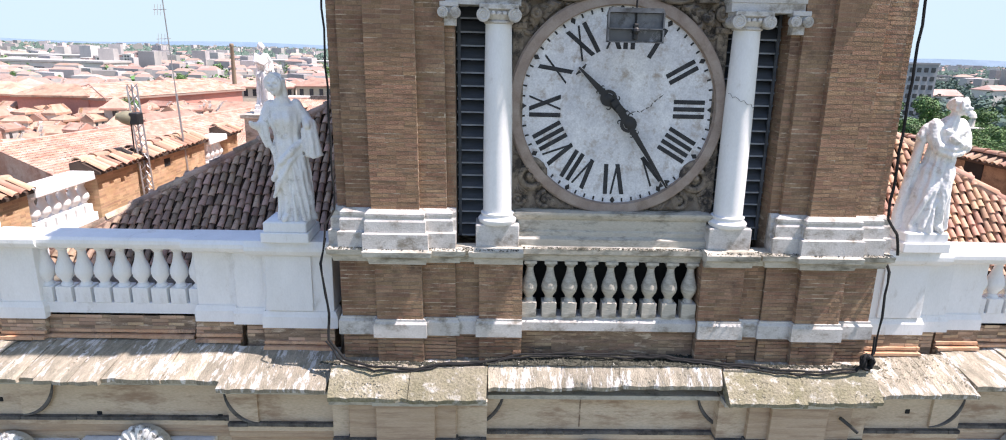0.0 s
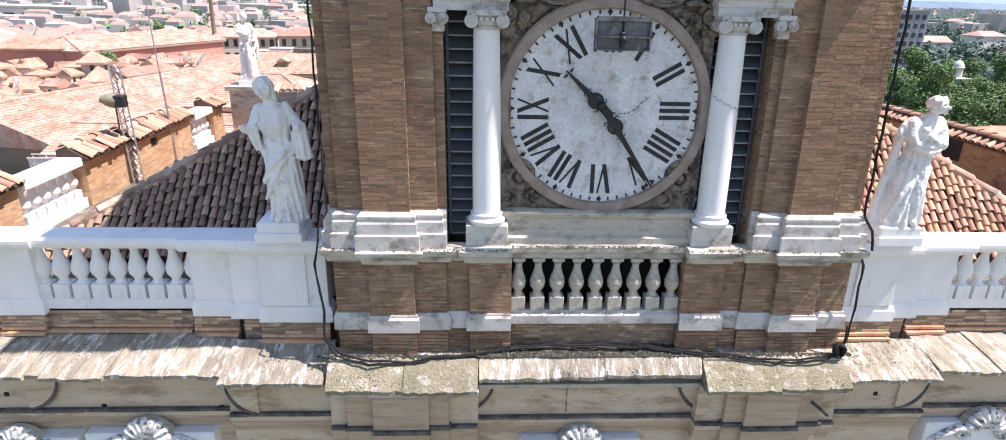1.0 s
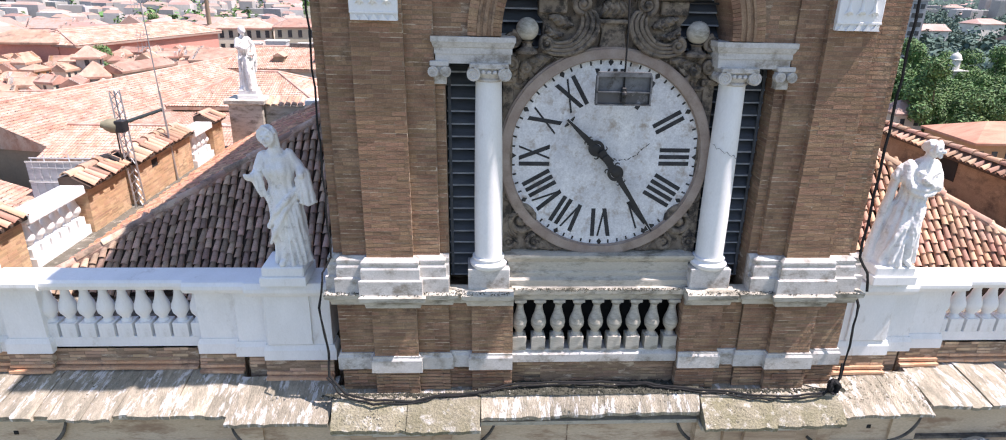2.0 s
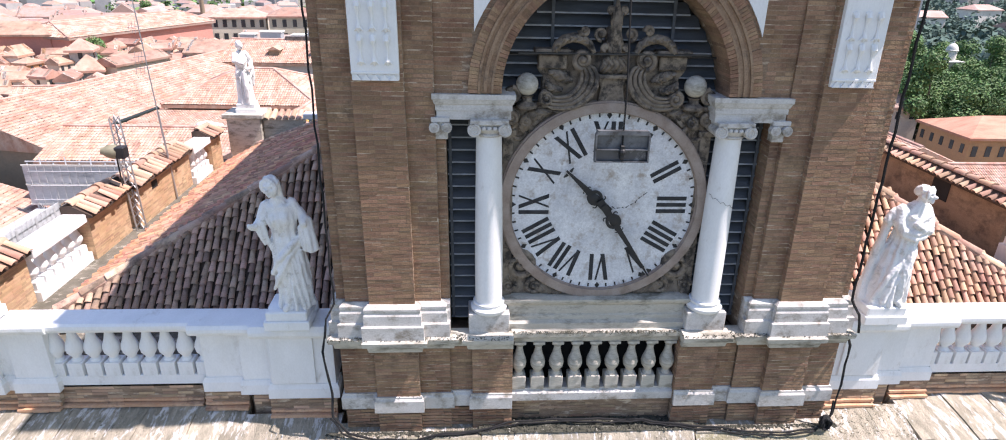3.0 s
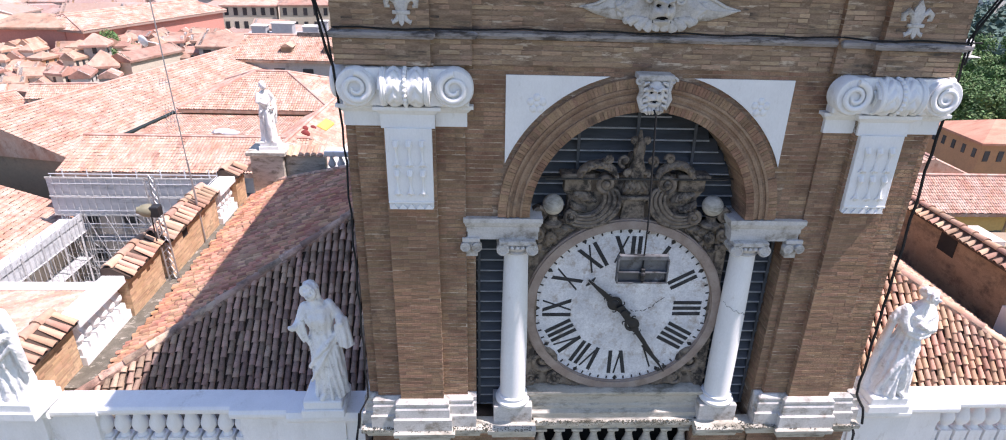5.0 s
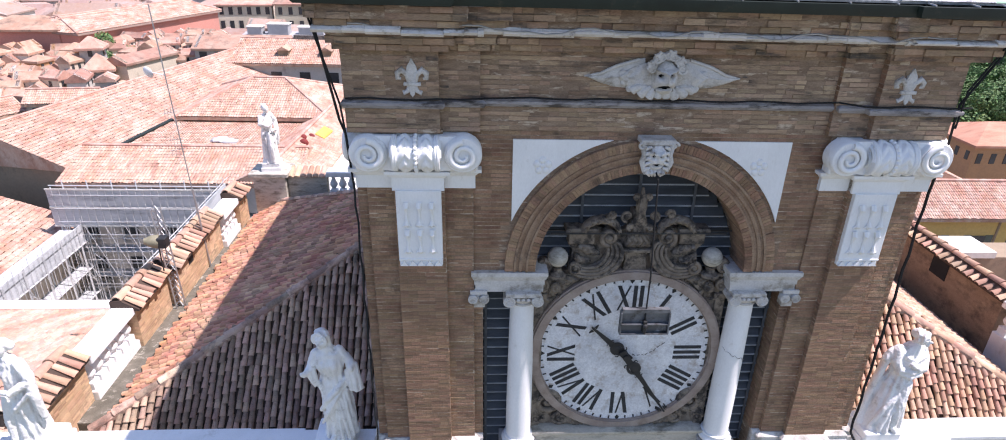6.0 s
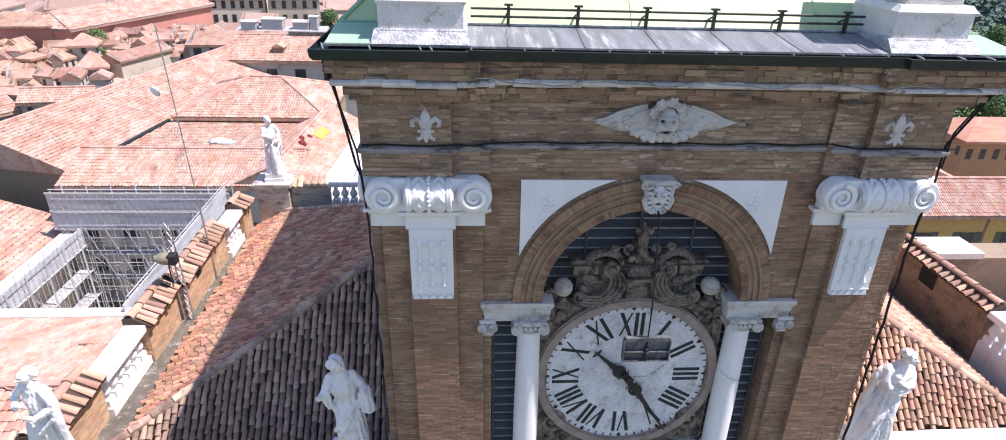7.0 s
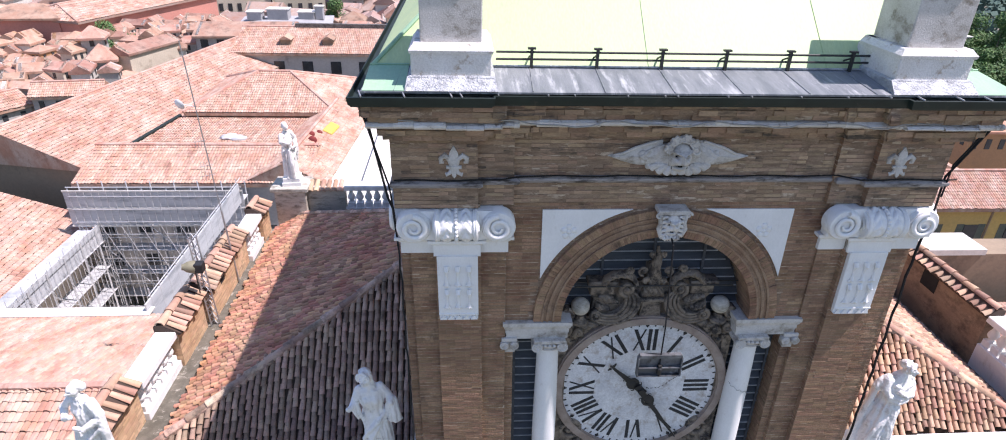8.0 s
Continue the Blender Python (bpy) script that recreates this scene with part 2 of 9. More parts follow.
def lathe(bm, prof, c, seg=16, sx=1.0, sy=1.0):
    rings = []
    for r, z in prof:
        rings.append([bm.verts.new((c[0] + sx * r * math.cos(2 * math.pi * k / seg), c[1] + sy * r * math.sin(2 * math.pi * k / seg), c[2] + z)) for k in range(seg)])
    for a, b in zip(rings, rings[1:]):
        for k in range(seg):
            bm.faces.new((a[k], a[(k + 1) % seg], b[(k + 1) % seg], b[k]))
    bm.faces.new(rings[0][::-1])
    bm.faces.new(rings[-1])
    return bm


def tube(bm, pts, radii, seg=6, squash=1.0):
    """A round bar along points; squash flattens it along y."""
    pts = [Vector(p) for p in pts]
    if isinstance(radii, (int, float)):
        radii = [radii] * len(pts)
    rings = []
    side = None
    for i, p in enumerate(pts):
        t = (pts[min(i + 1, len(pts) - 1)] - pts[max(i - 1, 0)]).normalized()
        if side is None or abs(side.dot(t)) > 0.98:
            ref = Vector((0, 1, 0)) if abs(t.y) < 0.9 else Vector((1, 0, 0))
            side = t.cross(ref).normalized()
        side = (side - t * side.dot(t)).normalized()
        up = t.cross(side)
        ring = []
        for k in range(seg):
            a = 2 * math.pi * k / seg
            d = side * math.cos(a) + up * math.sin(a)
            ring.append(bm.verts.new(p + Vector((d.x, d.y * squash, d.z)) * radii[i]))
        rings.append(ring)
    for a, b in zip(rings, rings[1:]):
        for k in range(seg):
            bm.faces.new((a[k], a[(k + 1) % seg], b[(k + 1) % seg], b[k]))
    bm.faces.new(rings[0][::-1])
    bm.faces.new(rings[-1])
    return bm


def sweep(bm, path, prof):
    """A moulding: the closed profile (distance outward, height) drawn along a plan line; outward is to the right of the way."""
    P = [Vector(p) for p in path]
    rings = []
    for i, p in enumerate(P):
        ns = []
        for a, b in ((i - 1, i), (i, i + 1)):
            if 0 <= a and b < len(P):
                t = (P[b] - P[a]).normalized()
                ns.append(Vector((t.y, -t.x)))
        n = ns[0] if len(ns) == 1 else (ns[0] + ns[1]) / (1 + ns[0].dot(ns[1]))
        rings.append([bm.verts.new((p.x + n.x * d, p.y + n.y * d, z)) for d, z in prof])
    m = len(prof)
    for a, b in zip(rings, rings[1:]):
        for k in range(m):
            bm.faces.new((a[k], b[k], b[(k + 1) % m], a[(k + 1) % m]))
    bm.faces.new(rings[0][::-1])
    bm.faces.new(rings[-1])
    bmesh.ops.recalc_face_normals(bm, faces=bm.faces)
    return bm


def ball(bm, c, r, u=12, v=8, scale=(1, 1, 1)):
    bmesh.ops.create_uvsphere(bm, u_segments=u, v_segments=v, radius=r, matrix=Matrix.Translation(c) @ Matrix.Diagonal((*scale, 1)))
    return bm


def mirrored(half, cut=0.0):
    """A plan line from the left half of it; the other end may be a little shorter."""
    return list(half) + [(-x - (cut if abs(x) > 4 else 0.0), y) for x, y in reversed(half)]


def spiral(bm, cx, cz, y, r0, r1, turns, start, sign, thick, seg=6, steps=None, squash=1.0):
    """A scroll in a plane facing the front: from radius r0 to r1."""
    steps = steps or int(14 * turns) + 4
    pts, rad = [], []
    for i in range(steps + 1):
        f = i / steps
        a = start + sign * f * turns * 2 * math.pi
        r = r0 + (r1 - r0) * f
        pts.append((cx + r * math.cos(a), y, cz + r * math.sin(a)))
        rad.append(thick * (1 - 0.55 * f))
    return tube(bm, pts, rad, seg, squash)


def arc_band(bm, cx, cz, r0, r1, y0, y1, a0, a1, steps=32):
    """A part of a ring, facing the front."""
    rings = []
    for i in range(steps + 1):
        a = a0 + (a1 - a0) * i / steps
        c, s = math.cos(a), math.sin(a)
        rings.append([bm.verts.new((cx + r * c, y, cz + r * s)) for r, y in ((r0, y0), (r1, y0), (r1, y1), (r0, y1))])
    for a, b in zip(rings, rings[1:]):
        for k in range(4):
            bm.faces.new((a[k], b[k], b[(k + 1) % 4], a[(k + 1) % 4]))
    bm.faces.new(rings[0])
    bm.faces.new(rings[-1][::-1])
    bmesh.ops.recalc_face_normals(bm, faces=bm.faces)
    return bm


def pillow(bm, upper, lower, y, bulge, veins=0, n=20, m=10):
    """A carved leaf between an upper and a lower line of (x, z), raised in the middle, with slanting veins."""
    def at(line, f):
        g = f * (len(line) - 1)
        i = min(int(g), len(line) - 2)
        g -= i
        return line[i][0] * (1 - g) + line[i + 1][0] * g, line[i][1] * (1 - g) + line[i + 1][1] * g
    front, back = [], []
    for i in range(n + 1):
        (xa, za), (xb, zb) = at(upper, i / n), at(lower, i / n)
        row, rear = [], []
        for j in range(m + 1):
            q = j / m
            h = bulge * math.sin(math.pi * (0.06 + 0.88 * q)) ** 0.6
            if veins:
                h += bulge * 0.45 * (abs(math.sin(math.pi * (veins * i / n + abs(q - 0.5) * 1.6))) - 0.6)
            row.append(bm.verts.new((xa + (xb - xa) * q, y - h, za + (zb - za) * q)))
            rear.append(bm.verts.new((xa + (xb - xa) * q, y + 0.02, za + (zb - za) * q)))
        front.append(row)
        back.append(rear)
    for i in range(n):
        for j in range(m):
            bm.faces.new((front[i][j], front[i + 1][j], front[i + 1][j + 1], front[i][j + 1]))
        for j in (0, m):
            bm.faces.new((front[i][j], back[i][j], back[i + 1][j], front[i + 1][j]))
    for i in (0, n):
        for j in range(m):
            bm.faces.new((front[i][j], front[i][j + 1], back[i][j + 1], back[i][j]))
    bmesh.ops.recalc_face_normals(bm, faces=bm.faces)
    return bm


def face_relief(bm, cx, cz, y, w, h, depth):
    """A grotesque mask: brow, hollow eyes, nose, cheeks and an open mouth."""
    def e(x):
        return math.exp(-x * x)
    rows = []
    for i in range(37):
        v = -1 + 2 * i / 36
        half = math.sqrt(max(0.0, 1 - v * v)) * 0.999
        row = []
        for k in range(29):
            u = (-1 + 2 * k / 28) * half
            a = abs(u)
            t = 0.75 * math.sqrt(max(0.0, 1 - u * u - v * v))
            t += 0.30 * e((v - 0.32 - 0.18 * a) / 0.09) * (a < 0.8) - 0.75 * e((a - 0.36) / 0.15) * e((v - 0.13) / 0.08)
            t += 0.30 * e(u / 0.11) * (1 if -0.16 < v < 0.25 else e((v - (0.25 if v > 0 else -0.16)) / 0.07)) + 0.16 * e((a - 0.48) / 0.2) * e((v + 0.14) / 0.17)
            vm = v + 0.46 + 0.25 * u * u
            t += (0.25 * e(vm / 0.20) - 1.0 * e(vm / 0.085)) * e(u / 0.42)
            row.append(bm.verts.new((cx + w * u, y - depth * t, cz + h * v)))
        rows.append(row)
    for i, (p, q) in enumerate(zip(rows[1:-1], rows[2:-1])):
        for k in range(28):
            v = -1 + 2 * (i + 1.5) / 36
            u = (-1 + 2 * (k + 0.5) / 28) * math.sqrt(1 - v * v)
            if e((abs(u) - 0.36) / 0.15) * e((v - 0.13) / 0.08) > 0.5 or e((v + 0.46 + 0.25 * u * u) / 0.085) * e(u / 0.42) > 0.5:
                continue
            bm.faces.new((p[k], p[k + 1], q[k + 1], q[k]))
    return bm


rng = random.Random(7)
COURSE, BRICK_L, JOINT = 0.062, 0.265, 0.011


def brick_places(u0, u1, z0, z1, keep=None):
    """Yields (u, z, length, height) of the bricks that fill a rectangle."""
    n = max(1, round((z1 - z0) / COURSE))
    h = (z1 - z0) / n
    for i in range(n):
        z = z0 + i * h
        u = u0 - (0 if i % 2 else BRICK_L / 2) - rng.random() * 0.03
        while u < u1 - 0.02:
            l = BRICK_L * (1 if rng.random() < 0.75 else 0.52)
            a, b = max(u, u0), min(u + l, u1)
            if b - a > 0.03 and (keep is None or keep((a + b) / 2, z + h / 2)):
                lower = rng.uniform(0, 0.006)
                yield a, z + lower, b - a - rng.uniform(0.001, 0.005), h - JOINT - lower - rng.uniform(0, 0.004)
            u += l


def brick_field(V, F, rect, keep=None, proud=0.003, rough=0.002):
    """Adds the bricks of a wall face to vertex and face lists. rect: start (x, y), direction (dx, dy), width, z0, z1; outward is to the right."""
    (x, y), (dx, dy), w, z0, z1 = rect
    nx, ny = dy, -dx
    for u, z, l, h in brick_places(0, w, z0, z1, keep):
        d = proud + rng.uniform(-rough, rough)
        o = len(V)
        for k in (0, d):
            for uu, zz in ((u, z), (u + l, z), (u + l, z + h), (u, z + h)):
                V.append((x + dx * uu + nx * k, y + dy * uu + ny * k, zz))
        F += [(o + 4, o + 5, o + 6, o + 7), (o, o + 1, o + 5, o + 4), (o + 1, o + 2, o + 6, o + 5), (o + 2, o + 3, o + 7, o + 6), (o + 3, o, o + 4, o + 7)]


def tile_shape(V, F, o, u, s, n, width, length, lift):
    """One curved cover tile: at o, across u, up the slope s, outward n; its lower end is wider and lifted."""
    k0 = len(V)
    arc = [math.pi * k / 5 for k in range(6)]
    for f, r, up in ((0.0, 0.5 * width, lift), (1.0, 0.38 * width, 0.0)):
        for a in arc:
            V.append(tuple(o + s * (f * length) + u * (r * math.cos(a)) + n * (up + r * 0.82 * math.sin(a))))
    for a in arc:
        V.append(tuple(o + s * 0.004 + u * (0.38 * width * math.cos(a)) + n * (lift + 0.38 * width * 0.82 * math.sin(a) - 0.004)))
    for k in range(5):
        F.append((k0 + k, k0 + k + 1, k0 + 7 + k, k0 + 6 + k))
        F.append((k0 + 12 + k, k0 + 13 + k, k0 + k + 1, k0 + k))


def tile_places(o, u, s, n, width, length, inside, pitch=0.21, row=0.30):
    """Yields the places of the tiles that fill a slope; inside(x, y) bounds it in plan."""
    for i in range(int(width / pitch) + 1):
        for j in range(int(length / row) + 1):
            if j == 0:
                shift = rng.uniform(-0.09, 0.09)
            p = o + u * (i * pitch + rng.uniform(-0.013, 0.013)) + s * (shift + j * row + rng.uniform(-0.035, 0.035))
            if inside(p.x, p.y):
                yield p, u + s * rng.uniform(-0.06, 0.06), s + u * rng.uniform(-0.06, 0.06) + n * rng.uniform(-0.02, 0.02)


# ---- the clock tower ----
GROUND = -15.5
tower = thing("clock_tower", (0, 4, -4.5), "square brown brick bell tower with a large clock and stone trim", "tower")

SLOPE[0] = 0.016
# plan lines of the front, left half, from the back to the middle
PIER = [(-4.15, 11.6), (-4.15, -0.21), (-4.0, -0.21), (-4.0, -0.30), (-3.62, -0.30), (-3.62, -0.40), (-2.92, -0.40), (-2.92, -0.30), (-2.52, -0.30), (-2.52, -0.22), (-2.38, -0.22), (-2.38, 0.40)]
DADO = [(-4.15, 11.6), (-4.15, -0.30), (-3.60, -0.30), (-3.60, -0.42), (-2.90, -0.42), (-2.90, -0.32), (-2.40, -0.32), (-2.40, -0.26), (-2.04, -0.26), (-2.04, -0.36), (-1.38, -0.36)]
ARCH_Z, ARCH_R, ARCH_OUT = 1.75, 1.60, 2.06

b = B()
box(b, -4.14, 4.14, 0.42, 11.59, -4.5, 5.25)
part("core_wall", b, M_mortar, tower)
for s in (-1, 1):
    for nm, x0, x1, y0 in (("pier", -4.0, -2.52, -0.30), ("corner_strip", -4.15, -3.99, -0.21), ("pilaster", -3.62, -2.92, -0.40), ("strip", -2.53, -2.38, -0.22)):
        b = B()
        box(b, min(s * x0, s * x1), max(s * x0, s * x1), y0, 0.43, -2.2, 3.95)
        part(nm, b, M_mortar, tower)
    for x0, x1, y0 in ((-4.15, -1.38, -0.26), (-4.15, -2.40, -0.30), (-3.60, -2.90, -0.42), (-2.90, -2.40, -0.32), (-2.04, -1.38, -0.36)):
        b = B()
        box(b, min(s * x0, s * x1), max(s * x0, s * x1), y0, 0.43, -4.2, -2.25)
        part("dado", b, M_mortar, tower)
arc = [(ARCH_R * math.cos(a), ARCH_Z + ARCH_R * math.sin(a)) for a in [math.pi * (1 - k / 32) for k in range(33)]]
b = B()
prism(b, [(-2.53, 1.5), (-ARCH_R, 1.5)] + arc + [(ARCH_R, 1.5), (2.53, 1.5), (2.53, 3.95), (-2.53, 3.95)], -0.26, 0.43)
part("arch_wall", b, M_mortar, tower)
# entablature
b = B()
box(b, -2.42, 2.42, -0.27, 0.5, 3.92, 5.25)
part("entablature", b, M_mortar, tower)
for s in (-1, 1):
    e = 4.17 if s < 0 else 4.05
    b = B()
    box(b, min(s * e, s * 2.95), max(s * e, s * 2.95), -0.46, 11.6, 3.92, 5.22)
    part("entablature", b, M_mortar, tower)
    b = B()
    box(b, min(s * 2.96, s * 2.42), max(s * 2.96, s * 2.42), -0.35, 0.5, 3.92, 5.22)
    part("entablature", b, M_mortar, tower)

# joined brickwork of the large faces
V, F = [], []
VT, FT = [], []          # frieze
FRONT = (1, 0)
for s in (-1, 1):
    def fx(a, c):
        return (a, c) if s < 0 else (-c, -a)
    for (a, c), y, z0, z1 in (((-4.0, -3.62), -0.30, -1.52, 3.12), ((-4.15, -4.0), -0.21, -1.52, 3.12), ((-2.92, -2.52), -0.30, -1.52, 3.12), ((-3.62, -2.92), -0.40, 1.9, 3.12), ((-2.52, -2.38), -0.22, -1.52, 1.25)):
        q0, q1 = fx(a, c)
        brick_field(V, F, ((q0, y), FRONT, q1 - q0, z0, z1))
    for (a, c), y in (((-4.15, -3.60), -0.30), ((-2.90, -2.40), -0.32), ((-3.60, -2.90), -0.42), ((-2.40, -2.04), -0.26), ((-2.04, -1.38), -0.36)):
        q0, q1 = fx(a, c)
        brick_field(V, F, ((q0, y), FRONT, q1 - q0, -3.24, -2.31))
        brick_field(V, F, ((q0, y - 0.01), FRONT, q1 - q0, -3.95, -3.51), rough=0.012)
    for (a, c), y in (((-4.17 if s < 0 else -4.05, -2.95), -0.46), ((-2.95, -2.42), -0.35)):
        q0, q1 = fx(a, c)
        for z0, z1 in ((3.93, 4.26), (4.36, 5.0)):
            brick_field(VT, FT, ((q0, y), FRONT, q1 - q0, z0, z1), rough=0.008)
# faces that look to the left, seen on the steps of the other side
for x, y0, y1, z0, z1 in ((2.92, -0.30, -0.40, -1.52, 3.12), (2.52, -0.22, -0.30, -1.52, 3.12), (2.38, 0.40, -0.22, -1.52, 1.4), (2.42, -0.27, -0.35, 3.93, 5.0), (2.95, -0.35, -0.46, 3.93, 5.0), (2.90, -0.32, -0.42, -3.24, -2.31), (1.38, 0.1, -0.36, -3.24, -2.31), (2.04, -0.26, -0.36, -3.24, -2.31)):
    brick_field(V, F, ((x, y0), (0, -1), y0 - y1, z0, z1))
for x, y0, y1, z0, z1 in ((-4.15, 8.2, -0.21, -1.52, 3.92), (-4.15, 8.2, -0.30, -3.24, -2.31), (-4.17, 8.2, -0.46, 3.93, 5.0)):
    brick_field(V, F, ((x, y0), (0, -1), y0 - y1, z0, z1))
for x, y0, y1, z0, z1 in ((4.15, -0.21, 8.2, -1.52, 3.92), (4.15, -0.30, 8.2, -3.24, -2.31), (4.05, -0.46, 8.2, 3.93, 5.0)):
    brick_field(V, F, ((x, y0), (0, 1), y1 - y0, z0, z1))
brick_field(V, F, ((-2.52, -0.26), FRONT, 5.04, 1.73, 3.92), keep=lambda u, z: math.hypot(u - 2.52, z - ARCH_Z) > ARCH_OUT + 0.05)
brick_field(VT, FT, ((-2.42, -0.27), FRONT, 4.84, 3.93, 4.26), rough=0.008)
brick_field(VT, FT, ((-2.42, -0.27), FRONT, 4.84, 4.36, 5.0), rough=0.008)
from_lists("frieze_brickwork", VT, FT, M_brick_top, tower, "dark stained frieze brickwork", "stuff")
from_lists("brickwork", V, F, M_brick, tower, "brown and ochre brickwork with pale joints", "stuff")


def arch_ring(r0, r1, y, depth, count, a0=0.0, a1=math.pi, cz=ARCH_Z):
    """Radial bricks round the arch."""
    for k in range(count):
        if rng.random() < 0.03:
            continue
        p, q = a0 + (a1 - a0) * k / count, a0 + (a1 - a0) * (k + rng.uniform(0.90, 0.95)) / count
        V, F, o = [], [], 0
        yy = y - rng.uniform(0, 0.008)
        for d in (yy, yy + depth):
            for r, a in ((r0, p), (r1, p), (r1, q), (r0, q)):
                V.append((r * math.cos(a), d, cz + r * math.sin(a)))
        F += [(o + 3, o + 2, o + 1, o), (o, o + 1, o + 5, o + 4), (o + 1, o + 2, o + 6, o + 5), (o + 2, o + 3, o + 7, o + 6), (o + 3, o, o + 4, o + 7)]
        from_lists("arch_brick", V, F, M_brick_one, tower)


arch_ring(1.598, 1.715, -0.345, 0.5, 96)
arch_ring(1.935, 2.06, -0.335, 0.09, 124)
b = B()
arc_band(b, 0, ARCH_Z, 1.60, 2.05, -0.322, -0.2, 0, math.pi, 48)
part("archivolt", b, M_arch, tower)
for r0, r1, y in ((1.714, 1.745, -0.352), (1.80, 1.85, -0.340), (1.895, 1.932, -0.350)):
    b = B()
    arc_band(b, 0, ARCH_Z, r0, r1, y, -0.2, 0, math.pi, 48)
    part("arch_roll", b, M_arch, tower)

# pale base mouldings under the piers, the ledge, the plinth
for s in (-1, 1):
    half = PIER[1:11] if s < 0 else [(-x, y) for x, y in reversed(PIER[1:11])]
    full = ([(-4.15, 11.6)] if s < 0 else []) + half + ([(4.15, 11.6)] if s > 0 else [])
    b = B()
    sweep(b, full, [(-0.05, -2.12), (0.13, -2.12), (0.13, -1.86), (0.095, -1.845), (0.095, -1.68), (0.075, -1.64), (0.085, -1.60), (0.085, -1.565), (0.03, -1.51), (-0.05, -1.51)])
    part("pier_base", b, M_stone, tower, "pale stone base moulding with grime")
    half = DADO[1:] if s < 0 else [(-x, y) for x, y in reversed(DADO[1:])]
    full = ([(-4.15, 11.6)] if s < 0 else []) + half + ([(4.15, 11.6)] if s > 0 else [])
    b = B()
    sweep(b, full, [(-0.06, -2.33), (0.07, -2.33), (0.09, -2.24), (0.15, -2.20), (0.16, -2.12), (0.10, -2.085), (-0.06, -2.07)])
    part("ledge", b, M_grime, tower, "grimy pale stone ledge")
    b = B()
    sweep(b, full, [(-0.05, -3.53), (0.055, -3.53), (0.055, -3.31), (0.03, -3.27), (0.03, -3.24), (-0.05, -3.24)])
    part("plinth", b, M_stone, tower, "whitish stone plinth course")
M_chipped = material("chipped_white_stone", (0.74, 0.72, 0.70), (0.60, 0.57, 0.53), 0.9, 5, 40, 0.8, (0.20, 0.165, 0.14), 5, (0.56, 0.66), bump_size=0.02, random_from="object", spread=0.07)
M_string = material("lilac_grey_course", (0.26, 0.24, 0.24), (0.36, 0.335, 0.325), 0.9, 5, 40, 0.7, (0.075, 0.066, 0.062), 4.5, (0.50, 0.62), streak=(0.5, 1, 2))
# string course and crowning courses
SLOPE[0] = 0.0
ENT = [(-4.19, 11.6), (-4.19, -0.46), (-3.0, -0.46), (-3.0, -0.35), (-2.46, -0.35), (-2.46, -0.27)]
b = B()
sweep(b, [(x if x < 3 else x - 0.17, y) for x, y in mirrored(ENT)], [(-0.03, 4.26), (0.04, 4.26), (0.07, 4.30), (0.07, 4.335), (0.02, 4.365), (-0.03, 4.365)])
part("string_course", b, M_string, tower, "dark weathered string course")
V, F = [], []
def crown_line(out):
    """The plan of the crowning courses, set out from the wall."""
    half = [(-4.20 - out, 11.6), (-4.20 - out, -0.42 - out), (-2.98 + out, -0.42 - out), (-2.98 + out, -0.31 - out), (-2.44 + out, -0.31 - out), (-2.44 + out, -0.25 - out)]
    return mirrored(half, 0.08)


for path, z0, z1 in ((crown_line(0.10), 5.0, 5.09), (crown_line(0.17), 5.09, 5.18), (crown_line(0.26), 5.31, 5.40), (crown_line(0.33), 5.40, 5.49), (crown_line(0.33), 5.49, 5.57)):
    for p, q in zip(path, path[1:]):
        d = Vector(q) - Vector(p)
        brick_field(V, F, (p, tuple(d.normalized()), d.length, z0, z1), keep=lambda u, z: rng.random() > 0.06, proud=0.025, rough=0.024)
from_lists("crown_bricks", V, F, M_brick_top, tower, "ragged weathered brick courses under the eaves", "stuff")
b = B()
sweep(b, crown_line(0.0), [(-0.1, 5.0), (0.09, 5.0), (0.09, 5.09), (0.16, 5.09), (0.16, 5.19), (0.23, 5.30), (0.27, 5.31), (0.27, 5.40), (0.34, 5.40), (0.34, 5.575), (-0.1, 5.575)])
part("crown_core", b, M_mortar, tower)
fas = crown_line(0.0)
for p, q in zip(fas, fas[1:]):
    p, q = Vector(p), Vector(q)
    d = (q - p).normalized()
    n = Vector((d.y, -d.x))
    end = (q - p).length + (0.30 if abs(d.x) > 0.5 and (q - p).length > 1 else 0.0)
    at = -0.30 if abs(d.x) > 0.5 and (q - p).length > 1 and p.x < 0 and abs(p.x) > 3 else 0.0
    while at < end - 0.02:
        l = min(rng.uniform(0.18, 0.55), end - at)
        o, lo, hi = rng.uniform(-0.02, 0.012), rng.uniform(0, 0.03), rng.uniform(-0.04, 0.01)
        if rng.random() > 0.02:
            b = B()
            sweep(b, [p + d * at, p + d * (at + l - 0.004)], [(0.10, 5.195 + lo), (0.30 + o, 5.20 + lo), (0.345 + o, 5.235 + lo), (0.345 + o, 5.285 + hi), (0.31 + o, 5.315 + hi), (0.10, 5.315)])
            part("fascia_stone", b, M_chipped, tower, "chipped white fascia stone")
        at += l

# ---- the roof of the tower ----
roof = thing("tower_roof", (0, 4, 5.5), "green copper roof over a grey lead skirt", "roof")
b = B()
sweep(b, mirrored([(-4.10, 11.7), (-4.10, -0.36), (-2.88, -0.36), (-2.88, -0.26), (-2.36, -0.26), (-2.36, -0.22)], 0.10), [(0.0, 5.57), (0.42, 5.57), (0.42, 5.68), (0.0, 5.70)])
part("eaves_board", b, M_slate, roof)
pitch = 0.9
b = B()
